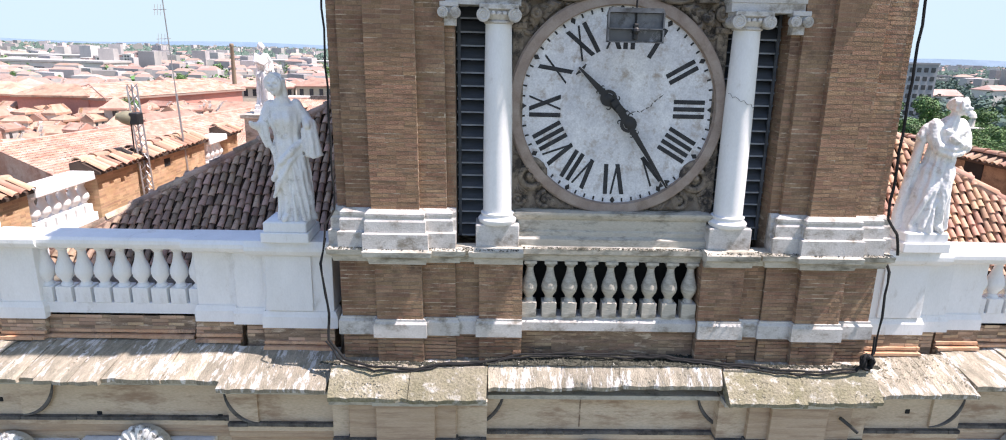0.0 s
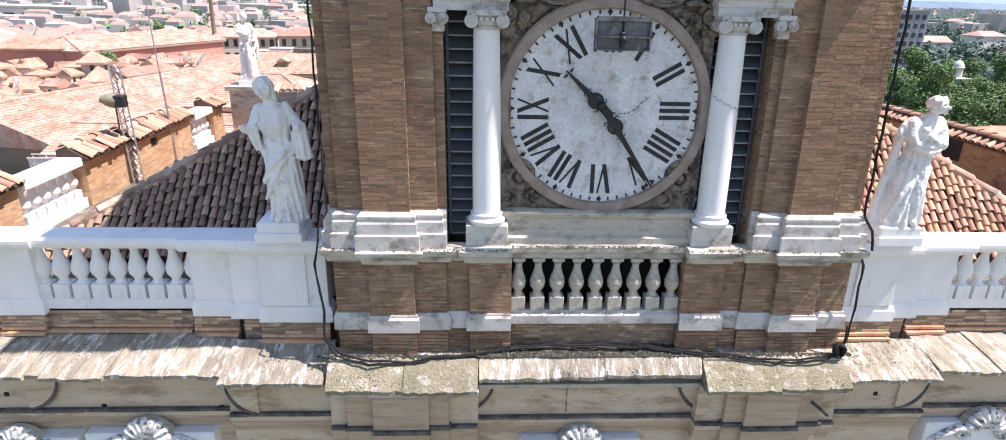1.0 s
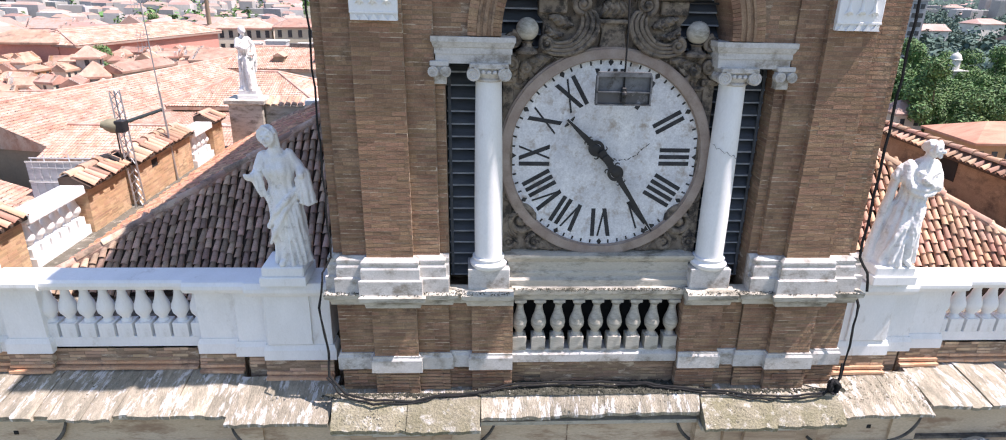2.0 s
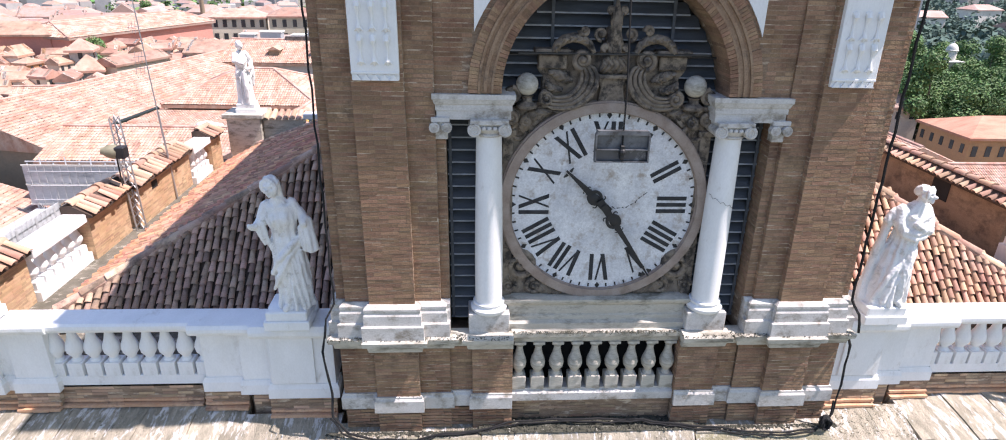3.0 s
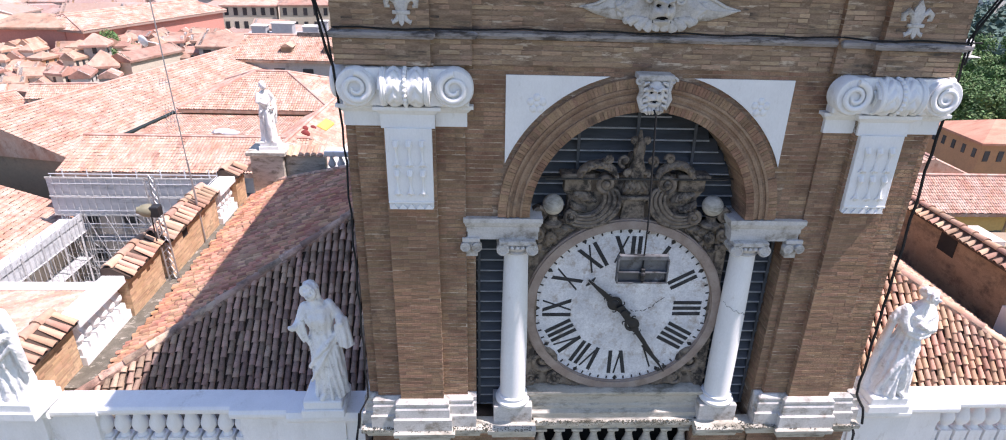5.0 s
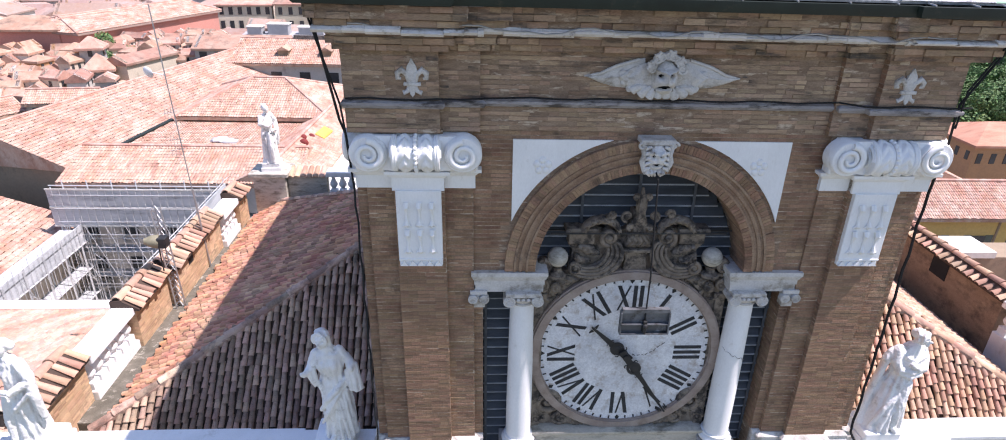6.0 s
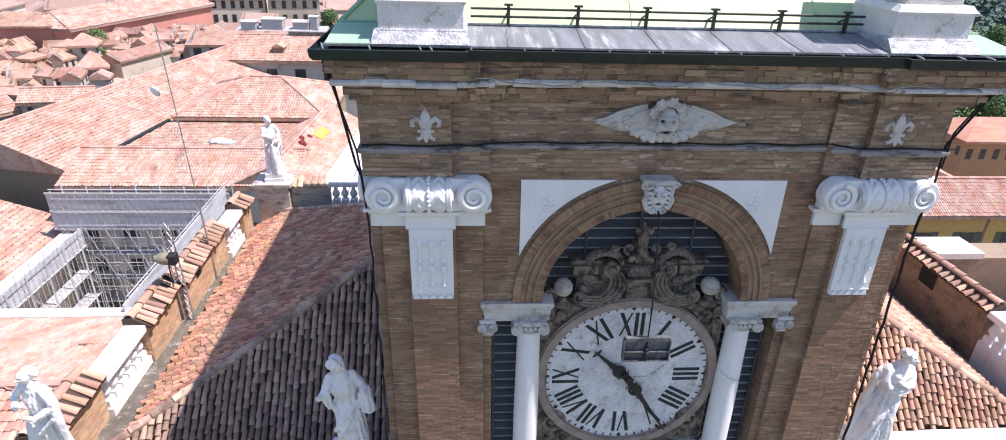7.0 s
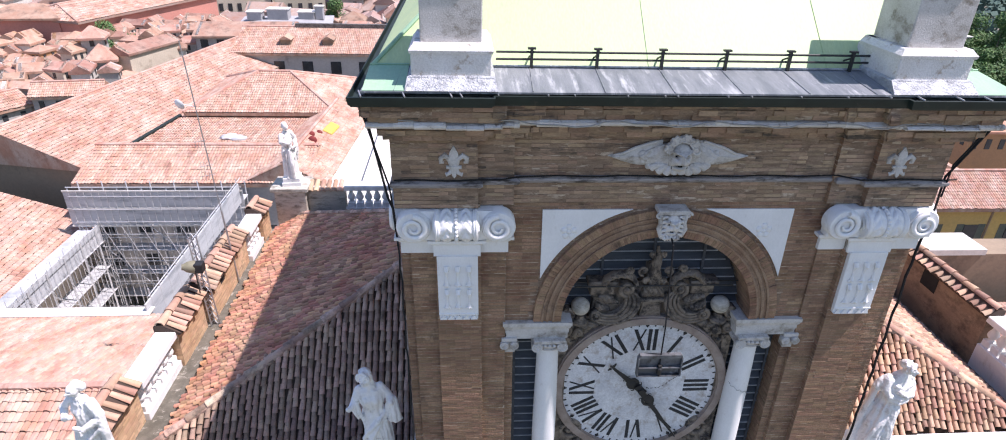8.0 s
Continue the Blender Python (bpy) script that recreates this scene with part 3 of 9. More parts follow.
v = [b.verts.new(p) for p in ((-4.52, -0.80, 5.76), (4.36, -0.80, 5.76), (4.32, 0.10, 5.87), (-4.46, 0.10, 5.87), (-4.52, -0.80, 5.735), (4.36, -0.80, 5.735), (4.32, 0.10, 5.60), (-4.46, 0.10, 5.60))]
for f in ((0, 1, 2, 3), (4, 7, 6, 5), (0, 4, 5, 1), (1, 5, 6, 2), (2, 6, 7, 3), (3, 7, 4, 0)):
    b.faces.new([v[i] for i in f])
part("lead_skirt", b, M_lead, roof, "grey streaked lead sheet")
for s, x0, x1 in ((-1, -4.50, -3.96), (1, 3.72, 4.40)):
    b = B()
    v = [b.verts.new(p) for p in ((x0, -0.79, 5.772), (x1, -0.79, 5.772), (x1, 0.12, 5.885), (x0, 0.12, 5.885), (x0, -0.79, 5.745), (x1, -0.79, 5.745), (x1, 0.12, 5.80), (x0, 0.12, 5.80))]
    for f in ((0, 1, 2, 3), (4, 7, 6, 5), (0, 4, 5, 1), (1, 5, 6, 2), (2, 6, 7, 3), (3, 7, 4, 0)):
        b.faces.new([v[i] for i in f])
    part("corner_apron", b, M_copper, roof, "green copper apron at the roof corner")
    b = B()
    tube(b, [(x0, 0.10, 5.893), (x1, 0.10, 5.893)], 0.014, 6)
    part("apron_seam", b, M_copper, roof)
b = B()
tube(b, [(-2.80, 0.085, 5.885), (2.62, 0.085, 5.885)], 0.016, 6)
part("skirt_roll", b, M_flash, roof, "pale folded lead roll")
for x in (-2.3, -1.35, -0.42, 0.5, 1.42, 2.35, -4.1):
    b = B()
    tube(b, [(x, -0.79, 5.765), (x * 0.985, 0.09, 5.872)], 0.009, 6)
    part("lead_seam", b, M_lead, roof)
b = B()
top = 3.0
v = [b.verts.new(p) for p in ((-4.55, 0.02, 5.70), (4.38, 0.02, 5.70), (4.38, 11.7, 5.70), (-4.55, 11.7, 5.70), (-4.45, 0.10, 5.865), (4.30, 0.10, 5.865), (4.30, 11.5, 5.865), (-4.45, 11.5, 5.865),
                              (-4.45 + top, 0.10 + top, 5.865 + top * pitch), (4.30 - top, 0.10 + top, 5.865 + top * pitch), (4.30 - top, 11.5 - top, 5.865 + top * pitch), (-4.45 + top, 11.5 - top, 5.865 + top * pitch))]
for f in ((0, 1, 5, 4), (1, 2, 6, 5), (2, 3, 7, 6), (3, 0, 4, 7), (4, 5, 9, 8), (5, 6, 10, 9), (6, 7, 11, 10), (7, 4, 8, 11), (8, 9, 10, 11), (3, 2, 1, 0)):
    b.faces.new([v[i] for i in f])
part("copper_slope", b, M_copper_sun, roof, "pale green patinated copper sheet, the yellow of full sun put into its colour")
for k, x in enumerate((-0.55, 2.1)):
    b = B()
    yy = min(top, 4.45 - abs(x))
    tube(b, [(x, 0.10, 5.87), (x, 0.10 + yy, 5.87 + yy * pitch)], 0.008, 5)
    part("copper_seam", b, M_copper_sun, roof)
for d in (1.35,):
    b = B()
    tube(b, [(-4.4 + d, 0.10 + d, 5.872 + d * pitch), (4.25 - d, 0.10 + d, 5.872 + d * pitch)], 0.007, 5)
    part("copper_seam", b, M_copper_sun, roof)
for s in (-1, 1):
    b = B()
    hx = 4.45 if s < 0 else 4.30
    tube(b, [(s * (hx + 0.02), 0.09, 5.875), (s * (hx - top), 0.10 + top, 5.875 + top * pitch)], 0.03, 6)
    part("hip_roll", b, M_copper, roof)

gutter = thing("roof_gutter", (0, -0.85, 5.5), "dark green metal gutter with bright brackets along the eaves", "gutter")
b = B()
gp = mirrored([(-4.56, 11.7), (-4.56, -0.80), (-2.92, -0.80), (-2.92, -0.70)], 0.10)
sweep(b, gp, [(-0.10, 5.70), (-0.10, 5.60), (0.0, 5.57), (0.08, 5.575), (0.115, 5.62), (0.125, 5.712), (0.105, 5.718), (0.095, 5.64), (0.04, 5.60), (-0.06, 5.61), (-0.08, 5.70)])
part("trough", b, M_gutter, gutter, smooth=True)
for x in (-4.5, -3.95, -3.35, -3.22, -2.75, -2.1, -1.75, -1.05, -0.55, -0.38, 0.3, 0.62, 1.3, 1.95, 2.55, 2.95, 3.5, 3.9, 4.25):
    y = -0.80 if abs(x) > 2.92 else -0.70
    b = B()
    tube(b, [(x, y - 0.12, 5.725), (x - 0.05, y + 0.06, 5.752)], 0.012, 5)
    part("bracket", b, M_steel, gutter, "bright metal gutter bracket")

rail = thing("snow_rail", (0, 0.06, 5.86), "black iron snow guard rail on the lead roof edge", "railing")
for k in range(6):
    x = -2.25 + k * 0.93
    b = B()
    box(b, x - 0.02, x + 0.02, 0.03, 0.075, 5.84, 6.14)
    tube(b, [(x, 0.05, 6.06), (x - 0.02, 0.22, 5.98)], 0.014, 5)
    box(b, x - 0.055, x + 0.055, 0.02, 0.085, 6.13, 6.155)
    part("post", b, M_iron, rail)
for z in (5.99, 6.09):
    b = B()
    tube(b, [(-2.75, 0.05, z), (2.75, 0.05, z)], 0.016, 6)
    part("bar", b, M_iron, rail)


def pinnacle(cx, cy):
    p = thing("corner_pinnacle", (cx, cy, 5.7), "whitewashed stone pinnacle on a square pedestal at the roof edge", "pinnacle", "pinnacles on the tower roof")
    b = B()
    box(b, cx - 0.57, cx + 0.57, cy - 0.55, cy + 0.60, 5.70, 5.93, 0.02)
    v = [b.verts.new(p) for p in ((cx - 0.60, -0.815, 5.772), (cx + 0.60, -0.815, 5.772), (cx + 0.57, cy - 0.53, 5.92), (cx - 0.57, cy - 0.53, 5.92), (cx - 0.60, -0.79, 5.74), (cx + 0.60, -0.79, 5.74), (cx + 0.57, cy - 0.45, 5.74), (cx - 0.57, cy - 0.45, 5.74))]
    for f in ((0, 1, 2, 3), (4, 7, 6, 5), (0, 4, 5, 1), (1, 5, 6, 2), (2, 6, 7, 3), (3, 7, 4, 0)):
        b.faces.new([v[i] for i in f])
    part("flashing", b, M_flash, p, "bright crumpled lead flashing")
    b = B()
    box(b, cx - 0.52, cx + 0.52, cy - 0.52, cy + 0.52, 5.90, 6.22, 0.012)
    ped = part("pedestal", b, M_flaking, p)
    b = B()
    sweep(b, [(cx - 0.45, cy + 0.45), (cx - 0.45, cy - 0.45), (cx + 0.45, cy - 0.45), (cx + 0.45, cy + 0.45), (cx - 0.45, cy + 0.45)], [(-0.2, 6.21), (0.085, 6.21), (0.095, 6.25), (0.06, 6.29), (0.03, 6.33), (-0.2, 6.33)])
    part("moulding", b, M_flaking, ped)
    b = B()
    box(b, cx - 0.40, cx + 0.40, cy - 0.40, cy + 0.40, 6.32, 7.55, 0.015)
    sh = part("shaft", b, M_stone, p)
    b = B()
    box(b, cx - 0.47, cx + 0.47, cy - 0.47, cy + 0.47, 7.55, 7.70, 0.02)
    part("cap", b, M_stone, sh)
    return p


pinnacle(-3.36, -0.12)
pinnacle(3.17, -0.10)

# ---- louvres behind the clock and columns ----
SLOPE[0] = 0.016
def louvre(name, x0, x1, z0, z1, y, pitch_z, top_at=None, bars=()):
    l = thing(name, ((x0 + x1) / 2, y, z0), "dark grey weathered louvre slats in the tower opening", "louvre")
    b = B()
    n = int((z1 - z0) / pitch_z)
    # Black sheet behind the slats: the shade in the gaps, given as colour.
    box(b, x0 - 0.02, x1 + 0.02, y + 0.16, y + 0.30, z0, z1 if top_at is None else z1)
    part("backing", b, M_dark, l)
    for k in range(n):
        z = z0 + (k + 0.5) * pitch_z
        a, c = (x0, x1) if top_at is None else (max(x0, -top_at(z + 0.05)), min(x1, top_at(z + 0.05)))
        if c - a < 0.2:
            continue
        b = B()
        v = [b.verts.new(p) for p in ((a, y - 0.02, z - 0.075), (c, y - 0.02, z - 0.075), (c, y + 0.12, z + 0.075), (a, y + 0.12, z + 0.075), (a, y - 0.02, z - 0.100), (c, y - 0.02, z - 0.100), (c, y + 0.12, z + 0.05), (a, y + 0.12, z + 0.05))]
        for f in ((0, 1, 2, 3), (4, 7, 6, 5), (0, 4, 5, 1), (1, 5, 6, 2), (2, 6, 7, 3), (3, 7, 4, 0)):
            b.faces.new([v[i] for i in f])
        sl = part("slat", b, M_louvre, l)
        # A lighter lip along the lower edge of each slat.
        b = B()
        box(b, a, c, y - 0.032, y - 0.016, z - 0.104, z - 0.082)
        part("slat_edge", b, M_slat_edge, sl, "pale strip along the lower slat edge")
    for x, za, zb in bars:
        b = B()
        box(b, x - 0.022, x + 0.022, y - 0.045, y - 0.015, za, zb)
        part("bar", b, M_louvre, l)
    return l


louvre("side_louvre", -2.37, -1.55, -2.02, 1.40, 0.10, 0.19, bars=((-2.33, -2.02, 1.40),))
louvre("side_louvre", 1.55, 2.37, -2.02, 1.40, 0.10, 0.19, bars=((2.33, -2.02, 1.40),))
louvre("arch_louvre", -1.6, 1.6, 1.40, 3.34, 0.20, 0.175, top_at=lambda z: math.sqrt(max(0.0, 1.61 ** 2 - max(0.0, z - ARCH_Z) ** 2)), bars=((-0.86, 1.42, 3.05), (0.86, 1.42, 3.05), (0.0, 1.42, 3.32)))
b = B()
tube(b, [(-1.55, 0.12, 2.22), (1.55, 0.12, 2.22)], 0.014, 6)
whole("tie_rod", b, M_iron, "thin dark iron tie rod across the arch", "rod")

# ---- columns and their blocks ----
def small_volute(bm, cx, cz, y, r, sign):
    tube(bm, [(cx, y - 0.05, cz), (cx, y + 0.05, cz)], r, 18)
    spiral(bm, cx, cz, y - 0.05, r * 0.90, r * 0.12, 2.1, math.pi / 2, sign, r * 0.15, 6)


def column(s):
    cx, cy = s * 1.765, -0.15
    c = thing("column", (cx, cy, -2.07), "smooth whitewashed round column with a scrolled capital", "column", "columns beside the clock")
    b = B()
    box(b, cx - 0.325, cx + 0.325, cy - 0.17 - 0.02, 0.12, -2.09, -1.74, 0.012)
    part("pedestal", b, M_stone, c)
    b = B()
    lathe(b, [(0.255, 0), (0.285, 0.03), (0.29, 0.075), (0.262, 0.105), (0.235, 0.125), (0.25, 0.15), (0.25, 0.17), (0.225, 0.185)], (cx, cy, -1.745), 28)
    part("base_ring", b, M_paint, c, smooth=True)
    b = B()
    lathe(b, [(0.215 - 0.03 * max(0, (k - 3) / 9) ** 1.3, -1.57 + 2.72 * k / 12 + 1.57) for k in range(13)], (cx, cy, -1.57), 28)
    part("shaft", b, M_paint, c, "white limewashed shaft with a hairline crack", smooth=True)
    if s > 0:
        b = B()
        crack = []
        for k in range(12):
            a = -1.25 + 2.1 * k / 11
            crack.append((cx + 0.212 * math.sin(a), cy - 0.212 * math.cos(a), 0.26 - 0.19 * k / 11 + 0.022 * math.sin(2.3 * k)))
        tube(b, crack, 0.0028, 4)
        part("crack", b, M_dark, c)
    b = B()
    lathe(b, [(0.19, 0), (0.21, 0.015), (0.21, 0.035), (0.19, 0.05), (0.22, 0.09), (0.24, 0.12)], (cx, cy, 1.13), 24)
    box(b, cx - 0.27, cx + 0.27, cy - 0.25, cy + 0.25, 1.315, 1.39, 0.012)
    box(b, cx - 0.22, cx + 0.22, cy - 0.20, cy + 0.2, 1.22, 1.34, 0.01)
    for k in (-0.08, 0, 0.08):
        ball(b, (cx + k, cy - 0.215, 1.265), 0.036, 8, 6)
    for sg in (-1, 1):
        small_volute(b, cx + sg * 0.215, 1.245, cy - 0.20, 0.095, sg)
        tube(b, [(cx + sg * 0.215, cy - 0.2, 1.245), (cx + sg * 0.215, cy + 0.2, 1.245)], 0.085, 10)
    part("capital", b, M_stone, c, "worn stone capital with two small scrolls", smooth=True)
    return c


for s in (-1, 1):
    column(s)
    a, c = (-2.56, -1.40) if s < 0 else (1.40, 2.56)
    blk = thing("impost_block", ((a + c) / 2, -0.2, 1.4), "white stone entablature block over the column", "entablature block", "blocks over the columns")
    b = B()
    sweep(b, [(a + 0.06, 0.42), (a + 0.06, -0.30), (c - 0.06, -0.30), (c - 0.06, 0.42)], [(-0.3, 1.375), (0.0, 1.375), (0.0, 1.50), (0.015, 1.505), (0.015, 1.585), (0.03, 1.60), (0.05, 1.66), (0.06, 1.665), (0.06, 1.735), (-0.3, 1.735)])
    box(b, a + 0.10, c - 0.10, -0.27, 0.40, 1.38, 1.725)
    part("block", b, M_stone, blk)
    # little capital on the strip beside the opening
    x = s * 2.45
    cap = thing("strip_capital", (x, -0.24, 1.2), "small worn stone scroll capital on the brick strip", "capital", "strip capitals")
    b = B()
    box(b, x - 0.10, x + 0.10, -0.30, -0.15, 1.09, 1.21, 0.008)
    box(b, x - 0.13, x + 0.13, -0.34, -0.15, 1.34, 1.41, 0.008)
    box(b, x - 0.09, x + 0.09, -0.30, -0.15, 1.20, 1.35)
    for sg in (-1, 1):
        small_volute(b, x + sg * 0.085, 1.265, -0.31, 0.075, sg)
    part("scroll_block", b, M_stone, cap, smooth=True)

# ---- clock ----
CLOCK_Y = 0.0
surround = thing("clock_surround", (0, 0.05, -1.6), "brown carved stone panel with scrolls round the clock", "relief panel")
b = B()
box(b, -1.56, 1.56, 0.03, 0.35, -1.62, 1.50)
part("panel", b, M_relief, surround)
for s in (-1, 1):
    b = B()
    box(b, min(s * 1.40, s * 1.56), max(s * 1.40, s * 1.56), -0.02, 0.05, -1.60, 1.12, 0.01)
    box(b, min(s * 1.36, s * 1.60), max(s * 1.36, s * 1.60), -0.05, 0.05, 1.09, 1.17, 0.01)
    part("side_strip", b, M_relief, surround)
    # lower corner scrolls
    for x, z, r, turns, start, sg, th in ((1.27, -1.04, 0.24, 1.7, math.pi / 2, s, 0.062), (1.03, -1.41, 0.135, 1.5, math.pi / 2, -s, 0.046), (1.45, -1.40, 0.105, 1.3, 0, s, 0.04), (1.46, -0.62, 0.09, 1.3, -math.pi / 2, s, 0.034), (0.72, -1.52, 0.06, 1.2, math.pi, -s, 0.026)):
        b = B()
        spiral(b, s * x, z, -0.01, r, 0.03, turns, start, sg, th, 8)
        ball(b, (s * x, -0.02, z), th * 0.9, 8, 6)
        part("corner_scroll", b, M_relief, surround, smooth=True)
    for up, lo in (([(1.22, -0.80), (1.32, -0.66), (1.42, -0.52), (1.46, -0.40)], [(1.36, -0.82), (1.44, -0.72), (1.50, -0.60), (1.50, -0.42)]), ([(1.02, -1.27), (0.88, -1.38), (0.74, -1.44), (0.60, -1.50)], [(1.02, -1.54), (0.88, -1.55), (0.74, -1.57), (0.60, -1.56)]), ([(1.44, -1.14), (1.50, -1.20), (1.52, -1.28)], [(1.30, -1.30), (1.36, -1.36), (1.44, -1.32)])):
        b = B()
        pillow(b, [(s * x, z) for x, z in up], [(s * x, z) for x, z in lo], 0.03, 0.07, 4, 18, 8)
        part("corner_leaf", b, M_relief, surround, smooth=True)
    # upper corner scrolls
    b = B()
    spiral(b, s * 1.30, 1.12, 0.02, 0.20, 0.03, 1.6, -math.pi / 2, -s, 0.055, 7)
    spiral(b, s * 1.42, 1.40, 0.0, 0.12, 0.02, 1.3, math.pi, -s, 0.045, 7)
    tube(b, [(s * 1.12, 0.02, 1.24), (s * 0.95, 0.02, 1.40), (s * 0.72, 0.02, 1.52)], [0.05, 0.05, 0.03], 6)
    part("shoulder_scroll", b, M_relief, surround, smooth=True)
b = B()
sweep(b, [(-1.42, 0.2), (-1.42, -0.10), (1.42, -0.10), (1.42, 0.2)], [(-0.3, -2.09), (0.14, -2.09), (0.14, -1.98), (0.06, -1.95), (0.06, -1.88), (0.035, -1.86), (0.035, -1.70), (0.075, -1.66), (0.10, -1.61), (0.10, -1.575), (0.0, -1.56), (-0.3, -1.56)])
part("sill", b, M_grime, surround, "pale grimy stone sill under the clock")

clock = thing("tower_clock", (0, 0, -1.5), "large round white clock with black numerals and hands", "clock")
b = B()
arc_band(b, 0, 0, 1.455, 1.59, -0.085, 0.06, 0, 2 * math.pi, 72)
arc_band(b, 0, 0, 1.44, 1.50, -0.05, 0.06, 0, 2 * math.pi, 72)
arc_band(b, 0, 0, 1.585, 1.615, -0.05, 0.06, 0, 2 * math.pi, 72)
part("rim", b, M_rim, clock, "reddish brown stone rim", smooth=True)
b = B()
ring = [(1.46 * math.cos(2 * math.pi * k / 96), 1.46 * math.sin(2 * math.pi * k / 96)) for k in range(96)]
prism(b, ring, -0.012, 0.05)
part("dial", b, M_dial, clock, "white painted dial, flaked and stained")


def dial_box(bm, ang, r0, r1, t0, t1, w0, w1=None, y=-0.016):
    """A bar on the dial: from radius r0 at sideways t0 to r1 at t1; ang in degrees clockwise from twelve."""
    w1 = w0 if w1 is None else w1
    a = radians(ang)
    rx, rz, tx, tz = math.sin(a), math.cos(a), math.cos(a), -math.sin(a)
    pts = []
    for r, t in ((r0, t0 - w0 / 2), (r0, t0 + w0 / 2), (r1, t1 + w1 / 2), (r1, t1 - w1 / 2)):
        pts.append((rx * r + tx * t, rz * r + tz * t))
    v = [bm.verts.new((x, yy, z)) for yy in (y, -0.005) for x, z in pts]
    for f in ((0, 1, 2, 3), (4, 7, 6, 5), (0, 4, 5, 1), (1, 5, 6, 2), (2, 6, 7, 3), (3, 7, 4, 0)):
        bm.faces.new([v[i] for i in f])


NUM = {1: "I", 2: "II", 3: "III", 4: "IIII", 5: "V", 6: "VI", 7: "VII", 8: "VIII", 9: "IX", 10: "X", 11: "XI", 12: "XII"}
R0, R1 = 0.84, 1.305
for hour, text in NUM.items():
    b = B()
    widths = {"I": 0.105, "V": 0.235, "X": 0.25}
    total = sum(widths[ch] for ch in text)
    t = -total / 2
    for k, ch in enumerate(text):
        w = widths[ch]
        m = t + w / 2
        lift = 0.0006 * k
        if ch == "I":
            dial_box(b, hour * 30, R0, R1, m, m, 0.064, y=-0.016 - lift)
        elif ch == "V":
            dial_box(b, hour * 30, R0, R1, m, m - 0.085, 0.066, y=-0.016 - lift)
            dial_box(b, hour * 30, R0, R1, m, m + 0.085, 0.03, y=-0.0163 - lift)
        else:
            dial_box(b, hour * 30, R0, R1, m + 0.09, m - 0.09, 0.066, y=-0.016 - lift)
            dial_box(b, hour * 30, R0, R1, m - 0.09, m + 0.09, 0.03, y=-0.0163 - lift)
        t += w
    part("numeral", b, M_fade, clock)
for k in range(60):
    if k % 5:
        b = B()
        dial_box(b, k * 6, 1.372, 1.43, 0, 0, 0.026)
        part("minute_mark", b, M_black, clock)
for k in range(12):
    b = B()
    dial_box(b, k * 30, 1.345, 1.40, 0, 0, 0.004, 0.08)
    dial_box(b, k * 30, 1.40, 1.455, 0, 0, 0.08, 0.004)
    part("hour_mark", b, M_black, clock)


b = B()
crack = [(0.14, -0.03), (0.22, -0.06), (0.30, -0.04), (0.36, -0.05), (0.43, 0.0), (0.50, 0.03), (0.55, 0.10), (0.62, 0.16), (0.70, 0.22)]
for p, q in zip(crack, crack[1:]):
    tube(b, [(p[0], -0.0115, p[1]), (q[0] - 0.02, -0.0115, q[1] - 0.01)], [0.010, 0.004], 5, 0.4)
part("crack", b, M_fade, clock, "thin crack in the dial paint")


def hand(name, ang, length, w, tail, ring_at, y):
    a = radians(ang)
    d, t = Vector((math.sin(a), 0, math.cos(a))), Vector((math.cos(a), 0, -math.sin(a)))
    b = B()

    def bar(r0, r1, w0, w1):
        pts = [d * r0 - t * w0 / 2, d * r0 + t * w0 / 2, d * r1 + t * w1 / 2, d * r1 - t * w1 / 2]
        prism(b, [(p.x, p.z) for p in pts], y - 0.012, y + 0.012)
    bar(-tail, ring_at, w, w)
    bar(ring_at + 0.06, length * 0.99, w * 0.85, w * 0.22)
    # barbs near the tip
    for sg in (-1, 1):
        q = [d * (length * 0.90) + t * sg * w * 0.25, d * (length * 0.935) + t * sg * w * 0.85, d * (length * 0.95) + t * sg * w * 0.8, d * (length * 0.955) + t * sg * w * 0.2]
        prism(b, [(p.x, p.z) for p in q], y - 0.01, y + 0.01)
    c = d * ring_at
    arc_band(b, c.x, c.z, 0.075, 0.122, y - 0.016, y + 0.016, 0, 2 * math.pi, 20)
    for sg in (-1, 1):
        e = c + t * sg * 0.10 - d * 0.09
        spiral(b, e.x, e.z, y, 0.055, 0.02, 0.8, math.atan2(d.z, d.x), sg, 0.016, 5)
        e = c + d * 0.17 + t * sg * 0.055
        spiral(b, e.x, e.z, y, 0.035, 0.012, 0.8, math.atan2(-d.z, -d.x), -sg, 0.013, 5)
    ball(b, (c.x - t.x * 0.02, y, c.z - t.z * 0.02), 0.085, 12, 8, (1, 0.3, 1))
    return part(name, b, M_black, clock)


hand("hour_hand", 313.5, 0.84, 0.125, 0.12, 0.21, -0.105)
hand("minute_hand", 146.0, 1.42, 0.11, 0.14, 0.27, -0.150)
b = B()
tube(b, [(0, -0.19, 0), (0, 0.0, 0)], 0.055, 14)
part("hub", b, M_black, clock, smooth=True)

# crest over the clock
crest = thing("clock_crest", (0, 0, 1.4), "weathered carved stone crest with scrolls and balls over the clock", "stone crest")
b = B()
half = [(-1.45, 1.15), (-1.42, 1.46), (-1.04, 1.56), (-0.98, 1.92), (-1.06, 2.02), (-1.06, 2.30), (-0.56, 2.30), (-0.30, 2.24), (-0.14, 2.30), (-0.08, 2.62)]
pts = half + [(-x, z) for x, z in reversed(half)]
prism(b, pts + [(1.45 * math.cos(radians(a)), 1.45 * math.sin(radians(a))) for a in range(54, 127, 6)], 0.06, 0.24)
part("back_slab", b, M_relief, crest)


